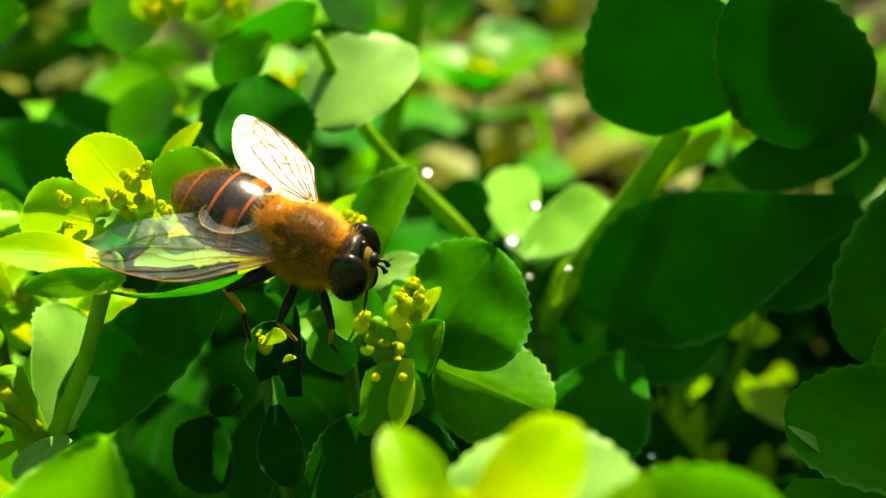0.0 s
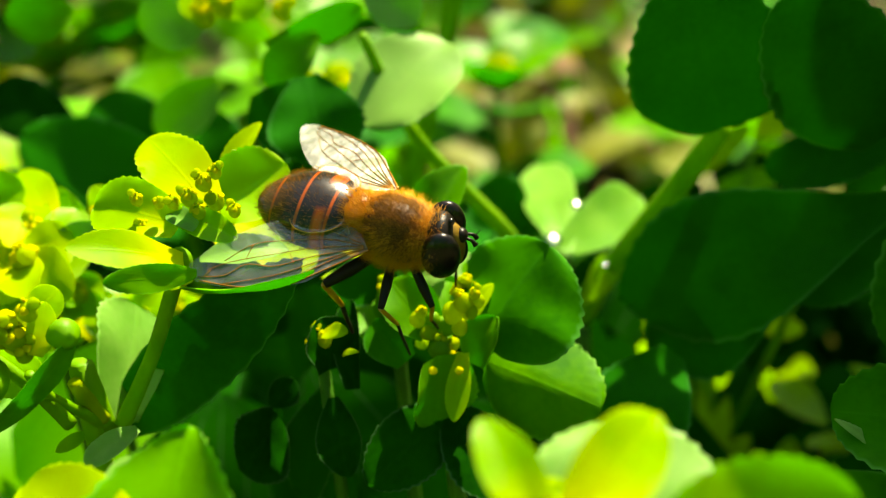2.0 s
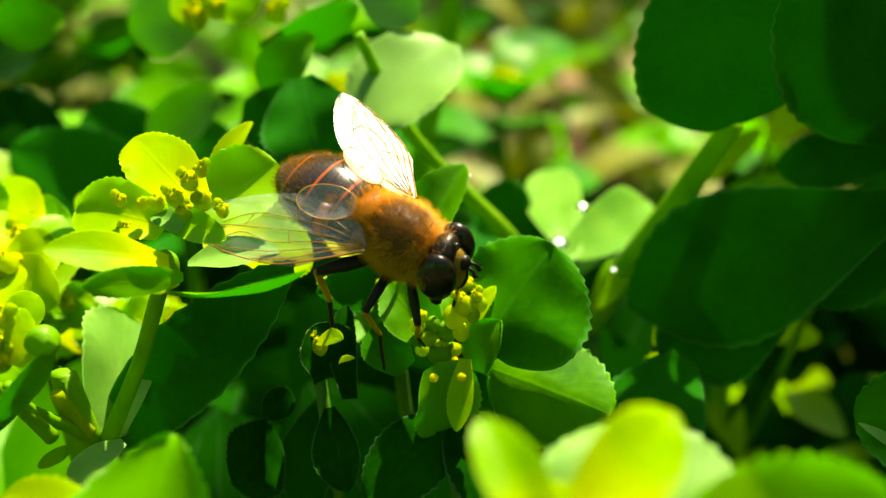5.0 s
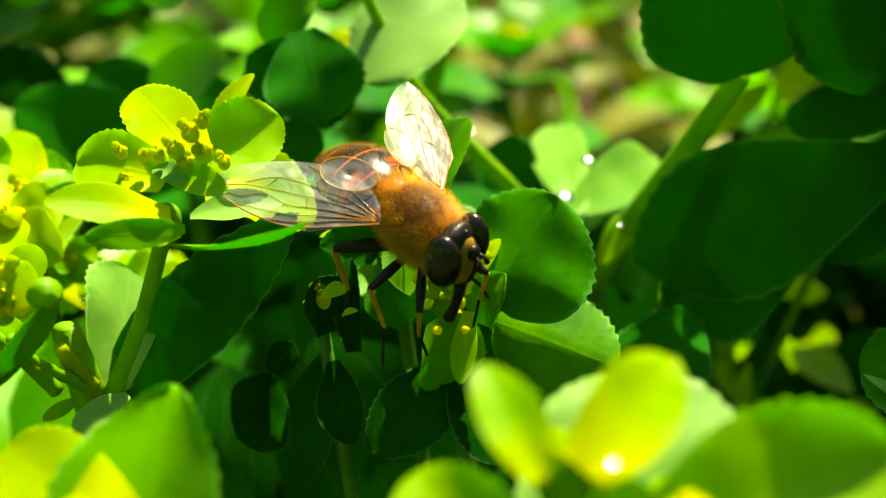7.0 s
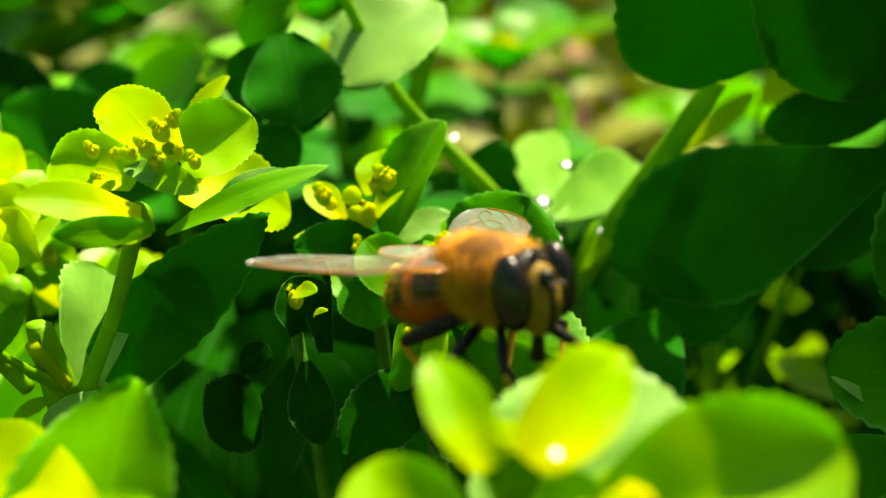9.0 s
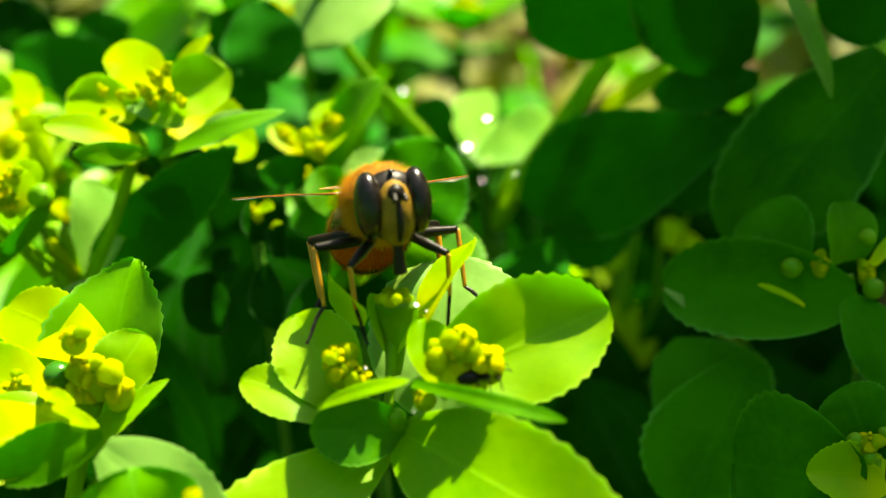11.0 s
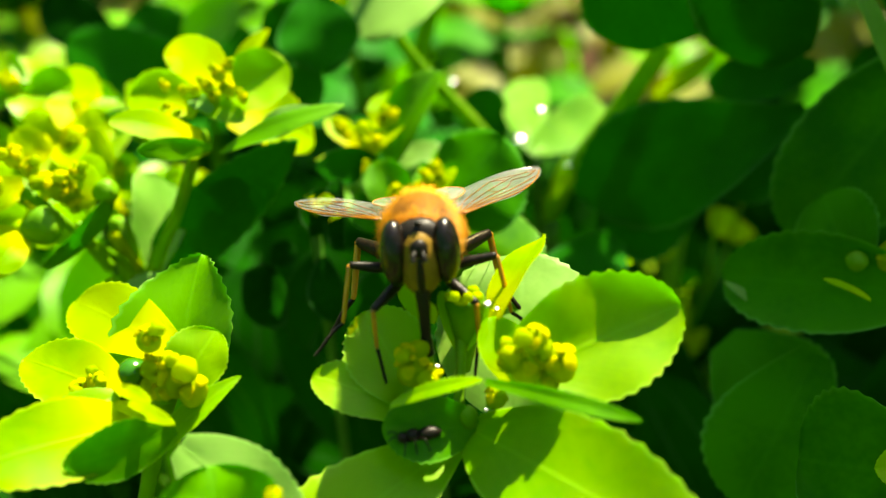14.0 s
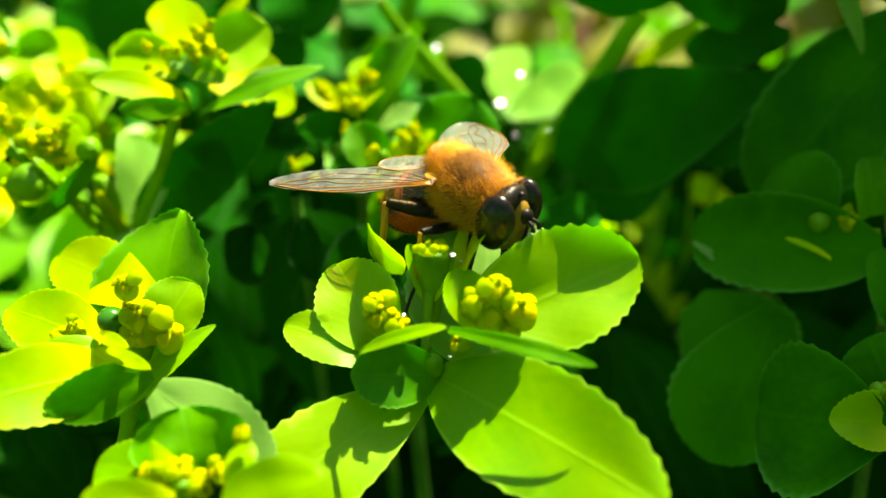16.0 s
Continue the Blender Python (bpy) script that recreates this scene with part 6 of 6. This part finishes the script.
    pr.inputs["Roughness"].default_value = 0.24
    bp = N("Bump")
    bp.inputs["Strength"].default_value, bp.inputs["Distance"].default_value = 0.2, 0.0001
    link(no.outputs[0], bp.inputs["Height"])
    link(bp.outputs[0], pr.inputs["Normal"])
    link(pr.outputs[0], out.inputs[0])
    skins["abdomen"] = m
    skins["hair"] = plain("fly_hair", (0.60, 0.25, 0.010), (0.86, 0.43, 0.03), 900.0, 0.45, 0.0, glow_through=0.35)
    skins["hair_dark"] = plain("fly_hair_brown", (0.22, 0.085, 0.002), (0.44, 0.19, 0.006), 900.0, 0.45, 0.0, glow_through=0.3)
    skins["eye"] = plain("fly_eye", (0.004, 0.003, 0.002), (0.012, 0.006, 0.003), 6000.0, 0.26, 0.05, spec=0.4)
    skins["face"] = plain("fly_face", (0.13, 0.075, 0.006), (0.27, 0.155, 0.015), 1500.0, 0.6, 0.2, spec=0.15)
    skins["black"] = plain("fly_black", (0.006, 0.005, 0.003), (0.014, 0.010, 0.006), 1500.0, 0.4, 0.2, spec=0.18)
    skins["amber"] = plain("fly_amber", (0.46, 0.14, 0.003), (0.64, 0.24, 0.008), 900.0, 0.35, 0.2, glow_through=0.2)
    skins["shin"] = plain("fly_shin", (0.32, 0.13, 0.005), (0.58, 0.27, 0.014), 900.0, 0.35, 0.2)
    skins["vein"] = plain("fly_vein", (0.17, 0.065, 0.004), (0.38, 0.15, 0.012), 900.0, 0.25, 0.1)
    # wing membrane: clear, amber at the root, with a bright sheen
    m, nt, N, link = material("fly_wing_membrane")
    out, tr, gl, mix, uv, sp, cr = N("OutputMaterial"), N("BsdfTransparent"), N("BsdfGlossy"), N("MixShader"), N("UVMap"), N("SeparateXYZ"), N("ValToRGB")
    link(uv.outputs[0], sp.inputs[0])
    ramp(cr, [(0.0, (0.80, 0.42, 0.10)), (0.22, (0.95, 0.80, 0.50)), (0.45, (0.98, 0.97, 0.93))])
    link(sp.outputs["X"], cr.inputs[0])
    edge, stain, fade = N("MapRange"), N("MixRGB"), N("MapRange")
    edge.inputs["From Min"].default_value, edge.inputs["From Max"].default_value = 0.80, 0.90
    link(sp.outputs["Y"], edge.inputs["Value"])
    fade.inputs["From Min"].default_value, fade.inputs["From Max"].default_value = 0.45, 0.75
    fade.inputs["To Min"].default_value, fade.inputs["To Max"].default_value = 0.8, 0.0
    link(sp.outputs["X"], fade.inputs["Value"])
    amount = N("Math")
    amount.operation = "MULTIPLY"
    link(edge.outputs[0], amount.inputs[0])
    link(fade.outputs[0], amount.inputs[1])
    link(amount.outputs[0], stain.inputs[0])
    link(cr.outputs[0], stain.inputs[1])
    stain.inputs[2].default_value = (0.55, 0.22, 0.03, 1)
    link(stain.outputs[0], tr.inputs["Color"])
    no, bp = N("TexNoise"), N("Bump")
    no.inputs["Scale"].default_value, no.inputs["Detail"].default_value = 520.0, 3.0
    geo = N("TexCoord")
    link(geo.outputs["Object"], no.inputs["Vector"])
    link(no.outputs[0], bp.inputs["Height"])
    bp.inputs["Strength"].default_value, bp.inputs["Distance"].default_value = 0.5, 0.0005
    link(bp.outputs[0], gl.inputs["Normal"])
    gl.inputs["Roughness"].default_value = 0.5
    gl.inputs["Color"].default_value = (1.0, 1.0, 0.95, 1)
    df, mix2 = N("BsdfTranslucent"), N("MixShader")
    df.inputs["Color"].default_value = (0.95, 0.92, 0.78, 1)
    fr = N("LayerWeight")
    fr.inputs["Blend"].default_value = 0.25
    mr = N("MapRange")
    mr.inputs["To Min"].default_value, mr.inputs["To Max"].default_value = 0.11, 0.18
    link(fr.outputs["Facing"], mr.inputs["Value"])
    link(mr.outputs[0], mix.inputs[0])
    mix2.inputs[0].default_value = 0.06
    link(tr.outputs[0], mix2.inputs[1])
    link(df.outputs[0], mix2.inputs[2])
    link(mix2.outputs[0], mix.inputs[1])
    link(gl.outputs[0], mix.inputs[2])
    link(mix.outputs[0], out.inputs[0])
    skins["wing"] = m
    return skins


SKIN = fly_skins()


def wing_mesh(side, length=9.2, width=3.5):
    """A wing from its root along +x, leading edge to the outside (side: +1 left, -1 right)."""
    bm = bmesh.new()
    uvl = bm.loops.layers.uv.new("UVMap")
    nu, nv = 30, 8
    uvs, rows = {}, []
    for i in range(nu + 1):
        s = i / nu
        lead = 0.42 * width * math.sin(math.pi * min(1, s * 0.93 + 0.05)) ** 0.55 * (0.25 + 0.75 * min(1, s * 3.0))
        trail = -0.62 * width * math.sin(math.pi * s**0.75) ** 0.7
        if i == nu:
            lead, trail = 0.06, -0.06
        row = []
        for j in range(nv + 1):
            q = j / nv
            y = trail + (lead - trail) * q
            z = 0.25 * math.sin(3 * s) * (q - 0.4) + 0.07 * math.sin(9 * s + 5 * q) * (1 - q)
            v = bm.verts.new((s * length * MM, side * y * MM, z * MM))
            uvs[v] = (s, q)
            row.append(v)
        rows.append(row)
    for a, b in zip(rows, rows[1:]):
        for j in range(nv):
            f = bm.faces.new((a[j], b[j], b[j + 1], a[j + 1]))
            for lp in f.loops:
                lp[uvl].uv = uvs[lp.vert]
    return bm


def wing_lobe(side):
    """The small rounded lobe behind the wing root: a thin sheet with a slight cup."""
    bm = bmesh.new()
    uvl = bm.loops.layers.uv.new("UVMap")
    spot = lambda r, a: bm.verts.new(((2.3 + 1.5 * r * math.cos(a)) * MM, side * (1.9 + 0.85 * r * math.sin(a)) * MM, (0.1 + 0.08 * r * r) * MM))
    rings = [[spot(r, 6.28318 * k / 28) for k in range(28)] for r in (0.08, 0.4, 0.75, 1.0)]
    for a, b in zip(rings, rings[1:]):
        for k in range(28):
            bm.faces.new((a[k], a[(k + 1) % 28], b[(k + 1) % 28], b[k]))
    bm.faces.new(rings[0])
    for f in bm.faces:
        for lp in f.loops:
            lp[uvl].uv = (0.4, 0.4)
    return bm


def wing_veins(side, length=9.2, width=3.5):
    """The veins of a wing in relief: a strong leading edge, five long veins and their cross veins."""
    def at(s, q):
        lead = 0.42 * width * math.sin(math.pi * min(1, s * 0.93 + 0.05)) ** 0.55 * (0.25 + 0.75 * min(1, s * 3.0))
        trail = -0.62 * width * math.sin(math.pi * s**0.75) ** 0.7
        y = trail + (lead - trail) * q
        z = 0.25 * math.sin(3 * s) * (q - 0.4) + 0.07 * math.sin(9 * s + 5 * q) * (1 - q)
        return (s * length, side * y, z + 0.03)
    lines = [
        ([(0.0, 0.9), (0.2, 0.98), (0.45, 0.99), (0.7, 0.98), (0.92, 0.93)], 0.10),
        ([(0.02, 0.8), (0.2, 0.86), (0.4, 0.9), (0.58, 0.97)], 0.06),
        ([(0.02, 0.75), (0.25, 0.78), (0.5, 0.83), (0.8, 0.95)], 0.055),
        ([(0.02, 0.7), (0.3, 0.66), (0.5, 0.7), (0.66, 0.6), (0.78, 0.75), (0.93, 0.8)], 0.055),
        ([(0.02, 0.65), (0.25, 0.55), (0.5, 0.52), (0.75, 0.5), (0.88, 0.58)], 0.05),
        ([(0.02, 0.6), (0.22, 0.42), (0.45, 0.34), (0.62, 0.3), (0.78, 0.45)], 0.05),
        ([(0.03, 0.5), (0.2, 0.28), (0.4, 0.12), (0.5, 0.04)], 0.04),
        ([(0.4, 0.7), (0.42, 0.53)], 0.035),
        ([(0.62, 0.3), (0.66, 0.5)], 0.035),
        ([(0.86, 0.6), (0.9, 0.78)], 0.035),
    ]
    bm = bmesh.new()
    for pts, r in lines:
        one = rod([at(*p) for p in pts], [r * 0.7] + [r * 0.36] * (len(pts) - 1), 5)
        me = bpy.data.meshes.new("tmp")
        one.to_mesh(me)
        one.free()
        bm.from_mesh(me)
        bpy.data.meshes.remove(me)
    return bm


def leg(fly, root, knee, ankle, toe, thick, tone):
    """One leg: stout thigh, thinner shin, jointed foot."""
    root, knee, ankle, toe = map(Vector, (root, knee, ankle, toe))
    femur = part("leg", rod([root, root.lerp(knee, 0.5), knee], [thick * 0.8, thick, thick * 0.6]), SKIN["black"], fly, "black leg with amber knee and shin")
    part("shin", rod([knee, knee.lerp(ankle, 0.5), ankle], [thick * 0.45, thick * 0.46, thick * 0.36]), SKIN[tone], femur)
    foot_pts = [ankle.lerp(toe, k / 5) + Vector((0, 0, 0.08 * math.sin(k))) for k in range(6)]
    part("foot", rod(foot_pts, [thick * 0.32, thick * 0.36, thick * 0.3, thick * 0.34, thick * 0.28, thick * 0.22]), SKIN["black"], femur)
    return femur


def hover_fly():
    fly = new("hover_fly")
    tagged(fly, "golden brown hairy drone fly with dark eyes, feeding on spurge flowers", "fly")
    th = ball(2.25, 1.6, 1.66, 0, 0, 0, 5)
    rim = lambda c: c.z < -0.3 or abs(c.y) + 0.2 * math.sin(9 * c.x) > 1.2 or c.x + 0.3 * math.sin(11 * c.y) * math.cos(7 * c.z) > 1.2 or c.x + 0.25 * math.sin(9 * c.y + 2) < -1.05
    disc = lambda c: not rim(c)
    fuzz = hairs(th, 3800, 0.3, 3, 0.6, disc, 0.008)
    fuzz2 = hairs(th, 10500, 0.62, 4, 0.35, rim, 0.009)
    thorax = part("thorax", th, SKIN["thorax"], fly)
    tagged(part("fuzz", fuzz, SKIN["hair_dark"], thorax, "short golden brown hair"), kind="stuff")
    tagged(part("fuzz", fuzz2, SKIN["hair"], thorax, "longer pale golden hair on the flanks"), kind="stuff")
    sc = ball(0.8, 1.08, 0.55, -1.9, 0, 0.75, 4)
    sc_fuzz = hairs(sc, 1600, 0.6, 9, 0.6, thin=0.011)
    part("scutellum", sc, SKIN["amber"], fly, "amber shield behind the thorax")
    tagged(part("fuzz", sc_fuzz, SKIN["hair"], fly, "golden hair on the shield"), kind="stuff")
    lift = lambda x: -0.25 - 0.06 * (x + 2.0) ** 2 * 0.35
    ab_profile = [(-1.2, 1.0), (-1.7, 1.6), (-2.3, 2.05), (-3.1, 2.38), (-4.1, 2.5), (-4.8, 2.45), (-5.5, 2.25), (-6.2, 1.9), (-6.8, 1.45), (-7.3, 0.9), (-7.55, 0.4), (-7.62, 0)]
    ab = shell(ab_profile, 0.86, 0.66, 40, lift)
    ab_fuzz = hairs(ab, 2600, 0.3, 5, 0.8, None, 0.009)
    abdomen = part("abdomen", ab, SKIN["abdomen"], fly, "glossy dark abdomen with orange flank spots")
    tagged(part("fuzz", ab_fuzz, SKIN["hair_dark"], abdomen), kind="stuff")
    # head: broad, the eyes wrapping its sides and nearly meeting on top
    head = part("head", ball(0.85, 1.5, 1.58, 2.3, 0, 0.0), SKIN["black"], fly)
    for s in (1, -1):
        part("eye", ball(0.98, 0.66, 1.5, 2.46, s * 1.08, 0.1), SKIN["eye"], head, "glossy near-black compound eye")
    part("face", ball(0.95, 0.94, 1.5, 2.64, 0, -0.3, 4), SKIN["face"], head, "dull yellow face with a dark middle stripe")
    part("face_stripe", ball(0.64, 0.27, 1.15, 3.06, 0, -0.5, 4), SKIN["black"], head)
    part("brow", ball(0.34, 0.4, 0.42, 3.3, 0, 0.55, 3), SKIN["black"], head)
    part("ocelli", ball(0.14, 0.16, 0.1, 2.75, 0, 1.52, 2), SKIN["eye"], head)
    for s in (1, -1):
        part("antenna", rod([(3.45, s * 0.14, 0.55), (3.85, s * 0.2, 0.5), (4.05, s * 0.25, 0.25)], [0.07, 0.09, 0.14]), SKIN["black"], head)
        part("bristle", rod([(3.95, s * 0.22, 0.4), (4.2, s * 0.45, 0.65)], [0.03, 0.015]), SKIN["black"], head)
    tongue = part("proboscis", rod([(2.9, 0, -1.0), (3.1, 0, -1.8), (3.2, 0, -2.7), (3.15, 0, -3.7), (3.0, 0, -4.7)], [0.46, 0.36, 0.27, 0.24, 0.34]), SKIN["black"], head, "black feeding tube reaching into the flower")
    hb = ball(0.9, 1.62, 1.64, 2.15, 0, 0.02, 4)
    tagged(part("fuzz", hairs(hb, 700, 0.4, 6, -0.2, lambda c: c.x < 2.4, 0.012), SKIN["hair"], head), kind="stuff")
    hb.free()
    # legs, spread as on the second umbel
    legs = []
    for s in (1, -1):
        for root, knee, ankle, toe, thick, tone in (
            ((1.2, 0.8, -1.5), (2.7, 2.3, -2.3), (2.5, 2.4, -4.2), (2.7, 2.2, -5.8), 0.26, "shin"),
            ((0.1, 0.9, -1.6), (0.4, 3.3, -1.0), (0.9, 3.9, -3.6), (1.8, 5.3, -4.6), 0.27, "shin"),
            ((-0.9, 0.9, -1.5), (-2.7, 3.1, -1.0), (-2.2, 3.7, -3.7), (-1.5, 4.9, -4.9), 0.38, "shin"),
        ):
            side = Vector((1, s, 1))
            legs.append((leg(fly, *[Vector(p) * side for p in (root, knee, ankle, toe)], thick, tone), Vector(root) * side, s))
    wings = []
    for s, word in ((1, "left"), (-1, "right")):
        root = part("wing", wing_mesh(-s), SKIN["wing"], fly, "clear veined wing with amber root")
        root.location = (-0.7 * MM, s * 1.85 * MM, 0.6 * MM)
        part("venation", wing_veins(-s), SKIN["vein"], root)
        part("wing_lobe", wing_lobe(s), SKIN["wing"], root)
        rim_line = [(2.3 + 1.5 * math.cos(a), s * (1.9 + 0.85 * math.sin(a)), 0.18) for a in [6.28318 * k / 14 for k in range(15)]]
        part("lobe_rim", rod(rim_line, [0.025] * 15, 5), SKIN["shin"], root)
        wings.append(root)
        part("calypter", ball(0.42, 0.3, 0.1, -1.35, s * 1.45, 0.55, 3), SKIN["shin"], fly)
    fly.scale = (FLY_SIZE,) * 3
    return fly, wings, legs, tongue, head, abdomen


def tiny_insect():
    ob = new("tiny_insect")
    tagged(ob, "tiny black insect creeping over the spurge", "insect")
    part("abdomen", ball(0.62, 0.36, 0.34, -0.75, 0, 0, 3), SKIN["black"], ob)
    part("thorax", ball(0.4, 0.32, 0.32, 0.1, 0, 0.05, 3), SKIN["black"], ob)
    part("head", ball(0.25, 0.3, 0.26, 0.62, 0, 0.0, 3), SKIN["black"], ob)
    for s in (1, -1):
        part("antenna", rod([(0.8, s * 0.1, 0.1), (1.1, s * 0.25, 0.3), (1.35, s * 0.3, 0.15)], [0.035, 0.03, 0.03], 6), SKIN["black"], ob)
        for x, out in ((0.35, 0.35), (0.1, 0.0), (-0.15, -0.45)):
            part("leg", rod([(x, s * 0.2, -0.1), (x + out * 0.6, s * 0.65, 0.15), (x + out, s * 0.9, -0.45)], [0.05, 0.045, 0.03], 6), SKIN["black"], ob)
    return ob


insect = tiny_insect()
insect.scale = (0.8, 0.8, 0.8)
CREEP = [
    (0, 0.714, 3.1, 9.693, 20),
    (11.3, 0.726, 3.1, 9.699, 20),
    (12.5, 0.596, 3.1, 9.738, 10),
    (13, 0.595, 3.1, 9.584, -60),
    (13.3, 0.531, 3, 9.59, -120),
    (14, 0.167, 3, 9.454, 200),
    (14.4, 0.134, 2.9, 9.53, 160),
    (15, -0.28, 2.45, 9.523, 200),
    (15.3, -0.406, 2.35, 9.442, 170),
    (16, -0.38, 2.3, 9.482, 190),
]

FLY_SIZE = 0.92
fly, wings, legs, tongue, head, abdomen = hover_fly()

# seconds; place (cm); turns about x, y and z (degrees); how far the left wing stands out from the body, and up; the same of the right wing
FLIGHT = [
    (0, -0.53, 5.248, 9.898, 26, 23.7, -14.9, 33, -18, 23, -7),
    (0.5, -0.531, 5.256, 9.901, 28, 18.4, -16.2, 32, -16, 20, -7),
    (1, -0.446, 5.305, 9.907, 28.1, 14.6, -12.5, 31, -15, 24, 0),
    (1.5, -0.434, 5.292, 9.957, 29.3, 15.8, -11.1, 31, -18, 21, -8),
    (2, -0.42, 5.279, 9.941, 29.9, 15.1, -11.8, 31, -20, 22, -10),
    (2.5, -0.42, 5.287, 9.962, 29.8, 11.2, -12.2, 31, -20, 21, -8),
    (3, -0.434, 5.27, 9.983, 30, 10.9, -12, 30, -19, 20, -6),
    (3.5, -0.401, 5.285, 9.967, 31.8, 14.9, -11.5, 28, -20, 22, -13),
    (6, -0.381, 5.337, 9.776, 11.2, 27, -36.4, 30, -3, 24, -4),
    (6.5, -0.36, 5.323, 9.729, 7.4, 21.4, -39.6, 30, 0, 25, -3),
    (7, -0.336, 5.299, 9.723, 6.5, 19.9, -42.5, 29, -1, 28, -3),
    (7.5, -0.343, 5.284, 9.681, 8.6, 18.2, -41.9, 32, 3, 27, -2),
    (8, -0.313, 5.276, 9.691, 9.6, 13.5, -36.1, 34, -4, 23, -7),
    (8.5, 0.053, 4.958, 9.751, 15.3, 17.9, -29.2, 35, -9, 21, -9),
    (9, 0.197, 4.484, 9.832, -4.6, -7.9, -47.3, 24, -1, 31, 2),
    (11.5, 0.272, 3.718, 10.168, -2.1, -20.1, -67.4, 27, -3, 26, -1),
    (12, 0.294, 3.746, 10.145, -1.7, -20.2, -67.9, 27, -3, 26, -1),
    (12.5, 0.273, 3.657, 10.185, -0.7, -20.8, -71.1, 21, 0, 29, 0),
    (13, 0.315, 3.653, 10.159, -2.2, -18.2, -71.3, 22, -1, 30, -3),
    (13.5, 0.257, 3.586, 10.124, -2.4, -3.7, -78.4, 23, -1, 30, -4),
    (14, 0.154, 3.529, 10.083, 0.2, -6.8, -81, 25, -3, 30, -8),
    (14.5, 0.159, 3.579, 10.083, -0.2, -6.7, -77, 27, -6, 28, -10),
    (15, 0.146, 3.569, 10.072, 1.1, -4.9, -76.3, 29, -9, 27, -12),
    (15.5, 0.329, 3.731, 10.008, -3.2, 12.2, -53.7, 27, -11, 29, -11),
    (16, 0.49, 3.666, 10.014, -2.1, 6.8, -44.9, 29, -14, 29, -14),
]


def motions():
    walk(fly, [(t, pose(x * CM, y * CM, z * CM, rx, ry, rz)) for t, x, y, z, rx, ry, rz, *spread in FLIGHT])
    walk(insect, [(t, pose(x * CM, y * CM, z * CM, 0, 0, turn)) for t, x, y, z, turn in CREEP])
    for ob, first, then, t1, t2 in PRESSED:
        walk(ob, [(0, first), (t1, first), (t2, then), (16, then)])
    # seconds; how far the front, middle and hind legs are drawn in (degrees)
    stance = [(0, 10, 30, 26), (0.8, 6, 32, 26), (1.6, 13, 30, 24), (2.6, 8, 31, 27), (3.6, 12, 30, 25), (6.0, 14, 26, 20), (6.8, 8, 24, 22), (7.6, 14, 28, 20), (8.2, 10, 26, 22),
              (8.7, 20, 40, 36), (9.6, 22, 42, 38), (10.4, 8, 10, 8), (11.3, 5, 16, 18), (12.4, 9, 14, 15), (13.2, 3, 12, 12), (14.0, 3, 2, 3), (14.8, -2, 2, 0), (15.4, 6, 4, 2), (16, 2, 0, 0)]
    walk(tongue, [(t, pose(-out * 0.35 * MM, 0, out * MM)) for t, out in ((0, 2.3), (0.7, 2.1), (1.5, 2.4), (2.4, 2.1), (3.6, 2.2), (6.0, 0.9), (7.0, 0.3), (8.0, 0.8), (8.6, 1.9), (10.6, 1.9), (11.3, 1.4), (12.5, 1.1), (13.6, 0.5), (14.5, 0.0), (15.4, 0.6), (16, 0.3))])
    neck = Matrix.Translation((1.5 * MM, 0, 0))
    walk(head, [(t, neck @ pose(0, 0, 0, rx, ry, rz) @ neck.inverted()) for t, rx, ry, rz in ((0, -10, 0, 12), (1.2, -6, 0, 15), (2.4, -10, 2, 12), (3.6, -8, 0, 14), (6.0, -4, 4, 10), (7.2, -2, 6, 12), (8.2, -4, 4, 8), (8.8, 0, 0, 0), (11.3, 0, 0, 2), (13, 0, 0, -3), (14.5, 0, 2, 2), (15.3, 0, 10, 8), (16, 0, 14, 14))])
    waist = Matrix.Translation((-1.2 * MM, 0, -0.3 * MM))
    walk(abdomen, [(t, waist @ pose(0, 0, 0, 0, droop, 0) @ waist.inverted()) for t, droop in ((0, 0), (1.5, -1), (3.6, 0), (6.0, 0), (8.4, -2), (9.0, -14), (10.6, -26), (12, -24), (13, -26), (14.5, -28), (15.2, -34), (16, -36))])
    for n, (limb, root, s) in enumerate(legs):
        there = Matrix.Translation(root * MM)
        walk(limb, [(row[0], there @ Matrix.Rotation(radians(-s * row[1 + n % 3]), 4, "X") @ there.inverted()) for row in stance])
    # seconds; how far the left and the right wing are rolled about their length (degrees)
    roll = [(0, 18, -14), (3.6, 20, -12), (6.0, 28, -26), (8.0, 28, -26), (8.5, 32, 4), (9.0, 0, 0), (16, 0, 0)]
    for k, (wing, s) in enumerate(zip(wings, (1, -1))):
        turned = lambda t: float(np.interp(t, [a[0] for a in roll], [a[1 + k] for a in roll]))
        walk(wing, [(row[0], pose(-0.7 * MM, s * 1.85 * MM, 0.6 * MM, turned(row[0]), -row[8 + 2 * k], 180 - s * row[7 + 2 * k])) for row in FLIGHT])


motions()
